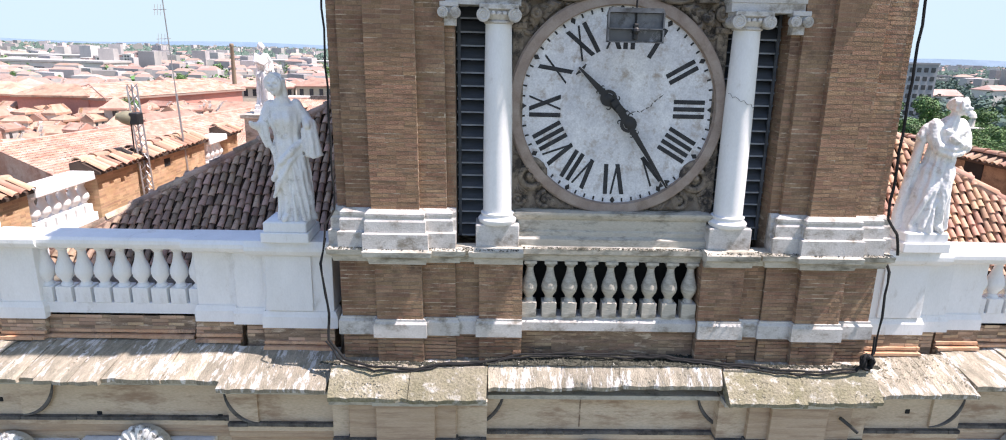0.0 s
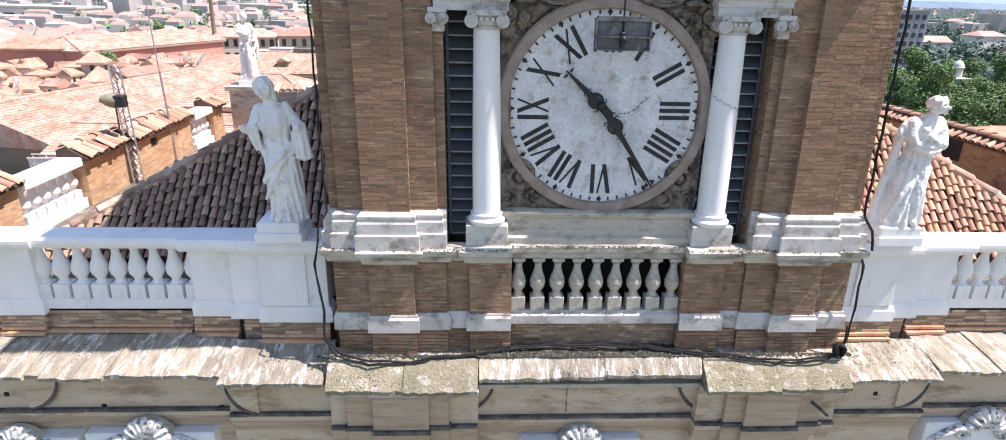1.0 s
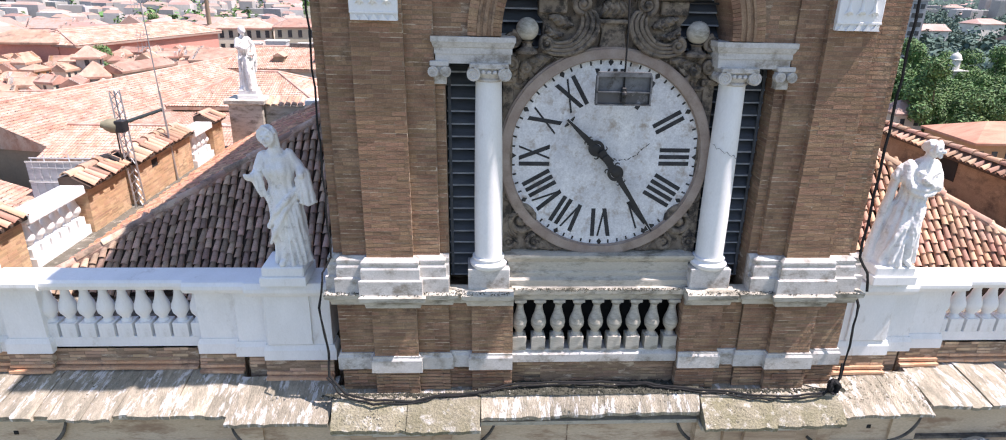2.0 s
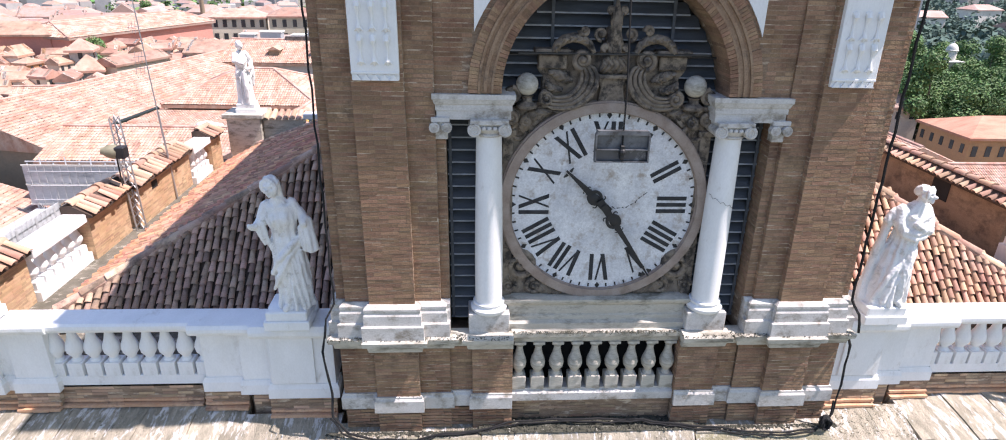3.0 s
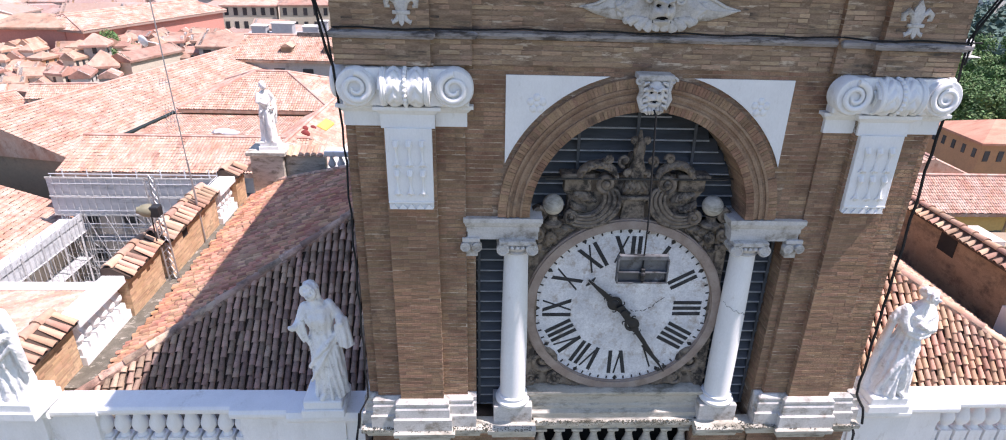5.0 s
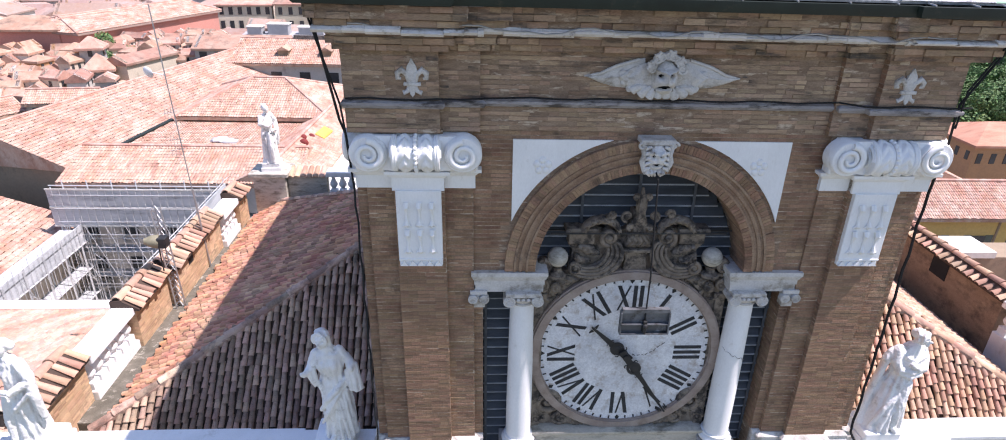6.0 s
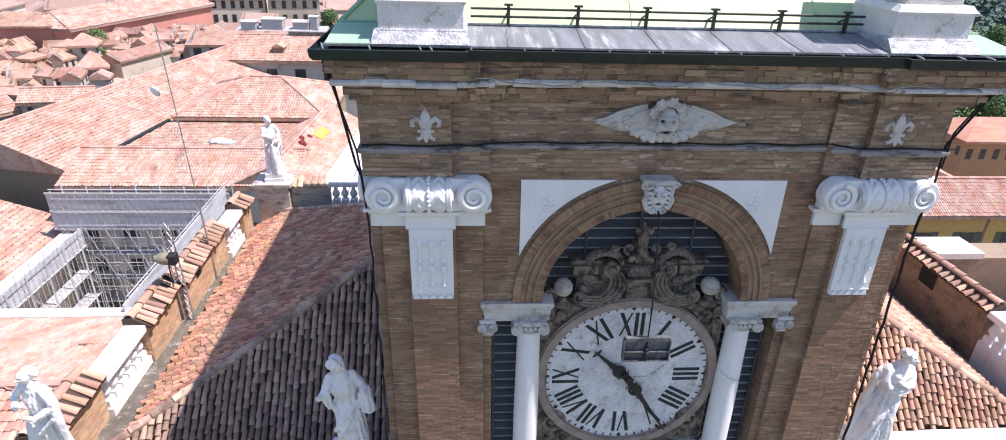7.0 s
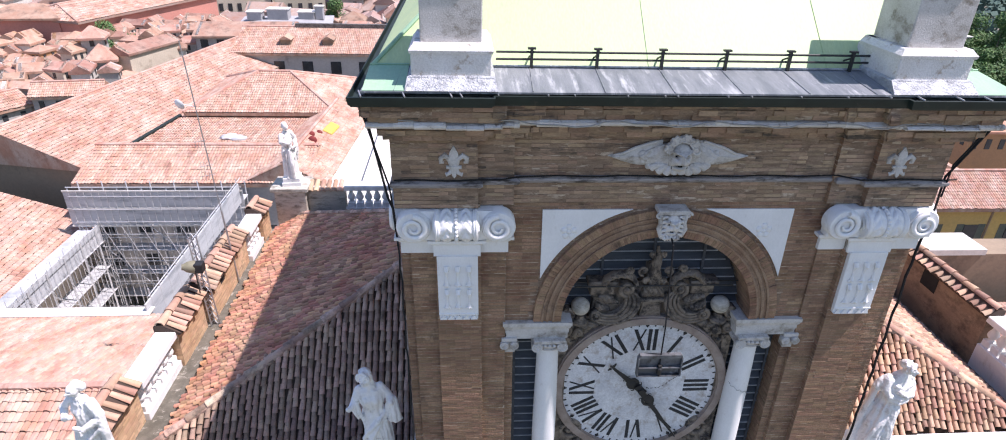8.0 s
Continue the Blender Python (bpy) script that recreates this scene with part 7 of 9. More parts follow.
whole("palace_block", b, M_plaster, "plain palace walls under the roof", "building", "structure")

# ---- parapet walls with tile copings ----
M_shabby = material("shabby_brown_plaster", (0.25, 0.175, 0.115), (0.33, 0.24, 0.16), 0.93, 1.8, 40, 0.6, (0.10, 0.072, 0.053), 1.5, (0.48, 0.66), streak=(1, 1, 1.6), grainy=0.25)
me_p = baluster_mesh(0.74, 0.125)


def parapet(s, runs, up=0.0):
    """A wall along the roof: brick lengths with tile copings, and balustrades between. runs: (from, to, kind)."""
    tilt = 0.045
    for y0, y1, kind in runs:
        ym = (y0 + y1) / 2
        xf = s * (10.72 - tilt * ym) if s < 0 else 10.80        # the face towards the tower
        x0, x1 = (xf - 0.36, xf) if s < 0 else (xf, xf + 0.36)
        if kind == "wall":
            w = thing("parapet_wall", (xf, ym, -3.4), "ochre brick parapet length under a coping of curved tiles", "parapet", "parapet walls")
            b = B()
            box(b, x0, x1, y0, y1, -4.0, -2.06 + up, 0.008)
            part("wall", b, M_brick_wall if s < 0 else M_shabby, w)
            V, F = [], []
            if s < 0:
                brick_field(V, F, ((xf, y0), (0, 1), y1 - y0, -3.3 + up, -2.08 + up))
                brick_field(V, F, ((x0, y0), (1, 0), 0.36, -3.3 + up, -2.08 + up))
                from_lists("brickwork", V, F, M_brick_wall, w, "", "stuff")
            # coping: a bed and tiles that slope towards the roof, a ridge row on the far side
            b = B()
            hx = -s * (0.13 if s < 0 else 0.10)
            ox = 0.0 if s < 0 else 0.17
            prism_pts = [(xf + hx, -2.08 + up), (xf + hx, -2.03 + up), (xf + s * (0.30 - ox), -1.80 + up), (xf + s * (0.52 - ox), -1.84 + up), (xf + s * (0.52 - ox), -2.08 + up)]
            a = [b.verts.new((x, y0 - 0.06, z)) for x, z in prism_pts]
            c = [b.verts.new((x, y1 + 0.06, z)) for x, z in prism_pts]
            b.faces.new(a)
            b.faces.new(c[::-1])
            for i in range(5):
                b.faces.new((a[i], c[i], c[(i + 1) % 5], a[(i + 1) % 5]))
            bmesh.ops.recalc_face_normals(b, faces=b.faces)
            part("coping_bed", b, M_bed, w)
            n = int((y1 - y0) / 0.235)
            sl = Vector((s * 0.43, 0, 0.23)).normalized()
            nn = Vector((-s * 0.23, 0, 0.43)).normalized()
            for k in range(n + 1):
                V, F = [], []
                yy = y0 + (k + 0.2) * (y1 - y0) / (n + 0.4)
                tile_shape(V, F, Vector((xf + hx - s * 0.04 + rng.uniform(-0.05, 0.04), yy, -2.03 + up)), Vector((0, 1, 0)), sl + Vector((0, rng.uniform(-0.06, 0.09), 0)), nn, 0.17, 0.47 - ox * 0.8, 0.03)
                from_lists("coping_tile", V, F, M_tile_one, w, "", "", True)
            m = max(1, int((y1 - y0) / 0.42))
            for k in range(m):
                V, F = [], []
                tile_shape(V, F, Vector((xf + s * (0.36 - ox), y0 - 0.05 + k * (y1 - y0 + 0.1) / m, -1.82 + up)), Vector((1, 0, 0)), Vector((rng.uniform(-0.03, 0.03), 1, 0)), Vector((0, 0, 1)), 0.25, (y1 - y0 + 0.1) / m + 0.05, 0.02)
                from_lists("ridge_tile", V, F, M_tile_one, w, "", "", True)
        else:
            w = thing("parapet_balustrade", (xf, ym, -3.4), "white stone balustrade length in the parapet", "balustrade", "parapet balustrades")
            b = B()
            box(b, x0 - 0.02, x1 + 0.02, y0, y1, -4.0, -2.92 + up, 0.01)
            part("plinth", b, M_paint, w)
            b = B()
            box(b, x0 - 0.08, x1 + 0.08, y0 + 0.003, y1 - 0.003, -2.19 + up, -2.00 + up, 0.02)
            part("rail", b, M_paint, w)
            n = max(3, int((y1 - y0) / 0.31))
            put_balusters(w, me_p, M_paint, [((x0 + x1) / 2, y0 + (k + 0.5) * (y1 - y0) / n, -2.93 + up, 0) for k in range(n)])


parapet(-1, [(0.75, 2.60, "wall"), (2.62, 4.52, "rail"), (4.54, 6.20, "wall"), (6.42, 9.75, "wall"), (9.77, 11.1, "rail"), (11.12, 11.95, "wall")])
parapet(1, [(0.75, 1.9, "wall"), (1.92, 4.13, "rail"), (4.15, 9.75, "wall"), (9.77, 11.1, "rail"), (11.12, 11.95, "wall")], 0.38)
# Opening and hole are black blocks, their inner shade put into the colour.
b = B()
box(b, 10.785, 10.95, 6.08, 6.72, -2.25, -1.66)
whole("parapet_opening", b, M_dark, "dark small opening in the parapet wall", "opening", "structure")
b = B()
box(b, -10.46, -10.345, 7.29, 7.60, -2.41, -2.21)
whole("parapet_hole", b, M_dark, "small dark vent hole in the brick parapet", "opening", "structure")

# back edge of the block: pedestal with a statue, low wall, balustrade
for s in (-1, 1):
    ped = thing("statue_pier", (s * 9.4, 12.4, -3.4), "grey stone pier at the back corner of the roof", "pier", "back corner piers")
    b = B()
    box(b, s * 9.4 - 0.55, s * 9.4 + 0.55, 12.05, 13.0, -4.0, -1.62, 0.015)
    part("shaft", b, M_grime, ped)
    b = B()
    box(b, s * 9.4 - 0.66, s * 9.4 + 0.66, 11.95, 13.1, -1.62, -1.47, 0.02)
    part("cap", b, M_grime, ped)
    wl = thing("back_parapet", (s * 8.2, 12.4, -3.4), "low plastered parapet with a tile coping", "parapet", "back parapets")
    b = B()
    box(b, min(s * 8.84, s * 7.5), max(s * 8.84, s * 7.5), 12.3, 12.65, -4.0, -1.72)
    part("wall", b, M_grime, wl)
    for k in range(6):
        V, F = [], []
        tile_shape(V, F, Vector((min(s * 8.84, s * 7.5) + 0.12 + k * 0.215, 12.2, -1.70)), Vector((1, 0, 0)), Vector((0, 0.93, 0.36)), Vector((0, -0.36, 0.93)), 0.2, 0.6, 0.02)
        from_lists("coping_tile", V, F, M_tile_one, wl, "", "", True)
    bb = thing("back_balustrade", (s * 6.0, 12.4, -3.4), "white stone balustrade at the back of the roof", "balustrade", "back balustrades")
    b = B()
    box(b, min(s * 7.5, s * 4.2), max(s * 7.5, s * 4.2), 12.3, 12.65, -4.0, -2.40)
    part("plinth", b, M_paint, bb)
    b = B()
    box(b, min(s * 7.5, s * 4.2), max(s * 7.5, s * 4.2), 12.22, 12.72, -1.68, -1.50, 0.02)
    part("rail", b, M_paint, bb)
    put_balusters(bb, me_p, M_paint, [(s * (7.3 - 0.31 * k), 12.47, -2.41, 0) for k in range(10)])
statue("marble_statue", -9.35, 12.5, -1.48, 60, b3, l3, 5, "white marble statue on a grey pier at the back corner", (0.33, 0.33), 0.04)

# ---- masts and loudspeaker on the parapet ----
mast = thing("lattice_mast", (-10.33, 6.31, -3.3), "thin grey lattice antenna mast fixed to the parapet", "antenna mast")
for k in range(3):
    a = k * 2 * math.pi / 3
    b = B()
    tube(b, [(-10.30 + 0.13 * math.cos(a), 6.31 + 0.13 * math.sin(a), -3.35), (-10.42 + 0.12 * math.cos(a), 6.30 + 0.12 * math.sin(a), -0.25)], 0.021, 5)
    part("leg", b, M_steel, mast)
for k in range(13):
    z = -3.25 + k * 0.235
    f = (z + 3.35) / 3.1
    b = B()
    c = [(-10.30 - 0.12 * f + 0.125 * math.cos(a), 6.31 + 0.125 * math.sin(a)) for a in (0, 2.094, 4.189)]
    for i in range(3):
        p, q = c[i], c[(i + 1) % 3]
        tube(b, [(p[0], p[1], z), (q[0], q[1], z + 0.22)], 0.012, 4)
    part("lacing", b, M_steel, mast)
b = B()
box(b, -10.42, -10.20, 6.2, 6.42, -3.33, -3.29)
part("foot", b, M_steel, mast)
horn = thing("loudspeaker", (-10.42, 5.9, -1.3), "olive green horn loudspeaker on a bracket", "loudspeaker")
b = B()
lathe(b, [(0.155, -0.16), (0.175, -0.15), (0.165, -0.04), (0.14, 0.05), (0.09, 0.12), (0.08, 0.17)], (0, 0, 0), 18)
bmesh.ops.transform(b, matrix=pose(-10.50, 5.95, -0.98, 0, -80, 20), verts=b.verts)
part("bell", b, M_horn, horn, smooth=True)
b = B()
box(b, -10.34, -10.12, 5.85, 6.10, -1.14, -0.86, 0.02)
part("driver", b, M_black, horn)
b = B()
tube(b, [(-10.34, 6.0, -1.0), (-10.38, 6.22, -1.05)], 0.02, 6)
tube(b, [(-10.38, 6.0, -1.05), (-10.38, 6.0, -1.85)], 0.02, 6)
part("bracket", b, M_iron, horn)
pole = thing("antenna_pole", (-10.28, 8.5, -3.3), "tall thin grey antenna pole with small aerials", "antenna pole")
b = B()
tube(b, [(-10.30, 8.5, -3.35), (-10.42, 8.5, -0.6)], 0.028, 7)
part("lower_tube", b, M_steel, pole)
b = B()
tube(b, [(-10.42, 8.5, -0.7), (-10.62, 8.5, 4.4)], 0.017, 6)
part("upper_tube", b, M_steel, pole)
for z, l in ((0.55, 0.26), (0.85, 0.22), (1.6, 0.2)):
    b = B()
    x = -10.47 - 0.04 * (z + 0.7)
    tube(b, [(x - l, 8.42, z), (x + l * 0.4, 8.58, z + 0.02)], 0.008, 5)
    for q in (-0.8, -0.4, 0.0):
        tube(b, [(x + q * l, 8.40, z - 0.14), (x + q * l, 8.46, z + 0.14)], 0.006, 4)
    part("aerial", b, M_steel, pole)
b = B()
lathe(b, [(0.02, 0.05), (0.10, 0.035), (0.155, 0.0), (0.16, -0.012), (0.10, 0.02), (0.02, 0.035)], (0, 0, 0), 20)
bmesh.ops.transform(b, matrix=pose(-10.93, 8.42, 2.70, 105, 0, -25), verts=b.verts)
tube(b, [(-10.90, 8.46, 2.70), (-10.56, 8.5, 2.62)], 0.012, 5)
part("dish", b, M_paint, pole, "small white dish", smooth=True)


# ---- ground ----
M_ground = material("town_ground", (0.24, 0.21, 0.18), (0.19, 0.175, 0.15), 0.95, 0.02, 0.5, 0.1, (0.10, 0.12, 0.075), 0.012, (0.45, 0.6))
b = B()
box(b, -4600, 4600, -3000, 4700, GROUND - 2, GROUND)
whole("ground", b, M_ground, "flat town ground reaching the horizon", "ground", "structure")

# ---- neighbouring roofs ----
M_roof_i = material("wing_roof_tile", (0.465, 0.252, 0.178), (0.57, 0.43, 0.345), 0.92, 0.9, 8, 0.2, (0.36, 0.20, 0.145), 1.3, (0.53, 0.66), "island", 0.15, hue=0.010, streak=(1.6, 0.7, 1))
# Greyer than the near roofs: haze over the town is in the colour.
M_roof_f = material("hazed_town_roof_tile", (0.35, 0.225, 0.185), (0.41, 0.315, 0.28), 0.92, 0.25, 3, 0.2, (0.34, 0.18, 0.12), 0.5, (0.5, 0.68), "island", 0.2, hue=0.012)
M_roof_o = material("house_roof_tile", (0.395, 0.212, 0.15), (0.47, 0.325, 0.25), 0.92, 0.8, 7, 0.3, (0.22, 0.145, 0.11), 0.9, (0.5, 0.66), "object", 0.26, hue=0.009)
M_cream = material("cream_render", (0.68, 0.60, 0.48), (0.60, 0.52, 0.41), 0.92, 0.4, 6, 0.2, (0.36, 0.29, 0.21), 0.5, (0.55, 0.7), "object", 0.18, hue=0.02)
# Greyed cream, with the haze of the far town mixed in.
M_cream_i = material("hazed_town_render", (0.52, 0.49, 0.47), (0.42, 0.40, 0.39), 0.92, 0.1, 2, 0.0, None, random_from="island", spread=0.30, hue=0.05)
M_white_r = material("white_render", (0.70, 0.68, 0.63), (0.62, 0.60, 0.55), 0.92, 0.4, 6, 0.2, (0.45, 0.42, 0.37), 0.5, (0.55, 0.72))
M_red_r = material("red_render", (0.60, 0.27, 0.215), (0.54, 0.26, 0.21), 0.92, 0.25, 6, 0.2, (0.46, 0.22, 0.17), 0.4, (0.55, 0.7))
# Paled from the red render so that the colour carries haze.
M_pink_r = material("pink_render", (0.60, 0.40, 0.36), (0.54, 0.36, 0.33), 0.92, 0.25, 6, 0.1, (0.64, 0.58, 0.55), 0.8, (0.52, 0.62))
M_orange_r = material("orange_render", (0.50, 0.29, 0.15), (0.44, 0.26, 0.14), 0.92, 0.3, 6, 0.2, (0.35, 0.21, 0.13), 0.4, (0.55, 0.7))
M_yellow_r = material("yellow_render", (0.66, 0.47, 0.15), (0.60, 0.43, 0.16), 0.92, 0.3, 6, 0.2, (0.48, 0.36, 0.17), 0.4, (0.58, 0.72))
M_brown_r = material("brown_render", (0.33, 0.25, 0.17), (0.26, 0.20, 0.14), 0.92, 0.3, 6, 0.2, (0.15, 0.12, 0.09), 0.4, (0.55, 0.7))
M_grey_r = material("grey_render", (0.50, 0.48, 0.45), (0.42, 0.41, 0.39), 0.92, 0.3, 6, 0.2, (0.2, 0.19, 0.18), 0.4, (0.55, 0.7))
M_pane = material("window_glass_dark", (0.035, 0.04, 0.045), (0.06, 0.065, 0.07), 0.25, 1, 10, 0)
M_shutter = material("green_shutter", (0.10, 0.13, 0.10), (0.14, 0.15, 0.12), 0.8, 3, 30, 0.1)
M_concrete = material("concrete_block", (0.40, 0.40, 0.41), (0.34, 0.34, 0.35), 0.9, 0.2, 3, 0.1, (0.28, 0.28, 0.29), 0.3, (0.5, 0.7))


def roof_tiles(V, F, poly, pitch=0.18, row=0.30, high=0.05):
    """Small bent tiles over a flat polygon; its first edge is the eave."""
    P = [Vector(p) for p in poly]
    u = (P[1] - P[0]).normalized()
    n = u.cross(P[2] - P[0]).normalized()
    if n.z < 0:
        n = -n
    s = n.cross(u)
    if s.z < 0:
        s = -s
    q = [((p - P[0]).dot(u), (p - P[0]).dot(s)) for p in P]
    u0, u1, s1 = min(a for a, c in q), max(a for a, c in q), max(c for a, c in q)

    def inside(a, c):
        hit = False
        for (xa, ya), (xb, yb) in zip(q, q[1:] + q[:1]):
            if (ya > c) != (yb > c) and a < (xb - xa) * (c - ya) / (yb - ya) + xa:
                hit = not hit
        return hit
    for j in range(int(s1 / row) + 1):
        for i in range(int((u1 - u0) / pitch) + 1):
            a, c = u0 + (i + 0.5) * pitch, (j + 0.5) * row
            if not inside(a, c):
                continue
            k = len(V)
            d = rng.uniform(-0.03, 0.03)
            for cc, lift in ((c - row * 0.5 + d, 0.03), (c + row * 0.54 + d, 0.0)):
                for aa, hh in ((-0.5, 0.0), (-0.22, high), (0.22, high), (0.5, 0.0)):
                    V.append(tuple(P[0] + u * (a + aa * pitch) + s * cc + n * (hh + lift + 0.02)))
            F += [(k, k + 1, k + 5, k + 4), (k + 1, k + 2, k + 6, k + 5), (k + 2, k + 3, k + 7, k + 6)]


def building(name, label, c, L, W, turn, z_eave, rise, hip=0.0, wall=None, roof_mat=None, tiles=False, over=0.5, base=GROUND, windows=(), category="building", group="", shed=False, pitch=0.18, row=0.30):
    """A block with a gabled (hip 0) or hipped roof. c: middle in plan; L along its own x, W along its own y; turn in degrees.
    windows: (side, rows of heights, count, width, height); side is one of s, n, e, w in its own axes."""
    m = Matrix.Translation((c[0], c[1], 0)) @ Matrix.Rotation(radians(turn), 4, "Z")
    th = thing(name, (c[0], c[1], base), label, category, group)
    b = B()
    box(b, -L / 2, L / 2, -W / 2, W / 2, base, z_eave)
    if not hip and not shed:
        for s in (-1, 1):
            x = s * L / 2
            v = [b.verts.new((xx, y, z)) for xx in (x, x - s * 0.3) for y, z in ((-W / 2, z_eave), (W / 2, z_eave), (0, z_eave + rise))]
            for f in ((0, 1, 2), (3, 5, 4), (0, 3, 4, 1), (1, 4, 5, 2), (2, 5, 3, 0)):
                b.faces.new([v[i] for i in f])
        bmesh.ops.recalc_face_normals(b, faces=b.faces)
    bmesh.ops.transform(b, matrix=m, verts=b.verts)
    part("wall", b, wall or M_cream, th)
    a, w = L / 2 + over, W / 2 + over
    drop = over * rise / (W / 2)
    z0 = z_eave - drop
    zt = z_eave + rise
    h = hip if hip else 0.0
    e = [(-a, -w, z0), (a, -w, z0), (a, w, z0), (-a, w, z0)]
    r = [(-a + h, 0, zt), (a - h, 0, zt)]
    b = B()
    vs = [b.verts.new(p) for p in e + r] + [b.verts.new((p[0], p[1], p[2] - 0.22)) for p in e]
    for f in ((0, 1, 5, 4), (2, 3, 4, 5), (1, 2, 5), (3, 0, 4), (0, 6, 7, 1), (1, 7, 8, 2), (2, 8, 9, 3), (3, 9, 6, 0), (6, 9, 8, 7)):
        b.faces.new([vs[i] for i in f])
    bmesh.ops.recalc_face_normals(b, faces=b.faces)
    bmesh.ops.transform(b, matrix=m, verts=b.verts)
    rf = part("roof", b, roof_mat or M_roof_o, th)
    if tiles:
        V, F = [], []
        for poly in ([e[0], e[1], r[1], r[0]], [e[2], e[3], r[0], r[1]]) + (([e[1], e[2], r[1]], [e[3], e[0], r[0]]) if hip else ()):
            roof_tiles(V, F, [tuple(m @ Vector(p)) for p in poly], pitch, row)
        from_lists("roof_tiles", V, F, M_roof_i, rf, "", "stuff")
        for p, q in ((r[0], r[1]),) + (((e[0], r[0]), (e[3], r[0]), (e[1], r[1]), (e[2], r[1])) if hip else ()):
            b = B()
            tube(b, [m @ Vector(p) + Vector((0, 0, 0.06)), m @ Vector(q) + Vector((0, 0, 0.06))], 0.13, 6)
            part("ridge", b, M_roof_i, rf)
    for side, heights, count, ww, hh in windows:
        for z in heights:
            for k in range(count):
                f = (k + 0.5) / count - 0.5
                b = B()
                if side in "sn":
                    y = -W / 2 - 0.02 if side == "s" else W / 2 + 0.02
                    box(b, f * L - ww / 2, f * L + ww / 2, y - 0.03, y + 0.06, z, z + hh)
                else:
                    x = -L / 2 - 0.02 if side == "w" else L / 2 + 0.02
                    box(b, x - 0.03, x + 0.06, f * W - ww / 2, f * W + ww / 2, z, z + hh)
                bmesh.ops.transform(b, matrix=m, verts=b.verts)
                part("window", b, M_pane, th)
    return th


building("palace_wing", "long palace wing with a sunlit terracotta roof", (-24.8, 6.0), 31.8, 12.2, 0, -7.1, 2.0, 0, M_plaster, M_roof_i, True, 0.33)
building("palace_wing", "side palace wing with a terracotta roof beside the courtyard", (-13.1, 32.0), 12.4, 4.4, 85.8, -7.25, 1.1, 0, M_cream, M_roof_i, True, 0.25)
building("palace_wing", "courtyard wing with a pale terracotta roof and grey walls", (-18.9, 28.9), 13.0, 6.4, 0, -7.3, 1.0, 0, M_grey_r, M_roof_i, True, 0.2, windows=(("s", (-10.6, -13.6), 6, 0.8, 1.5),))
building("great_hall", "large hall under a wide terracotta roof", (-28.4, 45.8), 33.1, 10.9, 77.7, -7.57, 1.94, 0, M_brown_r, M_roof_i, True, 0.1)
building("hip_roof_hall", "square hall with a hipped terracotta roof", (-17.7, 40.7), 10.2, 9.0, 0, -6.35, 1.65, 4.2, M_brown_r, M_roof_i, True, 0.3)
building("rear_wing", "rear palace wing with small dormers in its roof", (-15.5, 58), 19, 8.6, 0, -6.1, 1.5, 0, M_grey_r, M_roof_i, True, 0.3, windows=(("s", (-8.2,), 7, 1.0, 1.2),))
building("court_wing", "low courtyard wing under a terracotta roof", (-32.0, 19.1), 14.2, 13.4, 90, -10.1, 2.3, 0, M_cream, M_roof_i, True, 0.25)
b = B()
box(b, -12.2, -4.3, 12.7, 37, GROUND, -7.45)
box(b, -8.9, -8.5, 14, 37, -7.46, -6.7)
whole("terrace_block", b, M_white_r, "white flat terrace beside the roofs", "terrace", "structure")
lr = thing("link_roof", (-18, 33, -7), "low tiled roof between the hall and the courtyard wing", "tile roof")
b = B()
v = [b.verts.new(p) for p in ((-25.0, 29.4, -7.0), (-12.4, 29.4, -7.0), (-12.4, 36.2, -6.88), (-24.0, 36.2, -6.88), (-25.0, 29.4, -9), (-12.4, 29.4, -9), (-12.4, 36.2, -9), (-24.0, 36.2, -9))]
for f in ((0, 1, 2, 3), (4, 7, 6, 5), (0, 4, 5, 1), (1, 5, 6, 2), (2, 6, 7, 3), (3, 7, 4, 0)):
    b.faces.new([v[i] for i in f])
part("bed", b, M_roof_i, lr)
V, F = [], []
roof_tiles(V, F, [(-25.0, 29.4, -7.0), (-12.4, 29.4, -7.0), (-12.4, 36.2, -6.88), (-24.0, 36.2, -6.88)])
from_lists("roof_tiles", V, F, M_roof_i, lr, "", "stuff")
for x in (-20.4, -16.3):
    d = thing("roof_dormer", (x, 55.3, -5.6), "small dark roof dormer", "dormer", "dormers on the rear wing")
    b = B()
    box(b, x - 0.5, x + 0.5, 54.8, 56.4, -6.0, -5.15)
    part("body", b, M_brown_r, d)
    b = B()
    prism(b, [(x - 0.65, -5.15), (x + 0.65, -5.15), (x, -4.8)], 54.6, 56.6)
    part("roof", b, M_roof_o, d)
b = B()
box(b, -20.0, -8.0, 57.8, 58.3, -4.62, -4.2)
whole("solar_panel", b, M_slate, "long dark solar panel along the rear ridge", "panel")

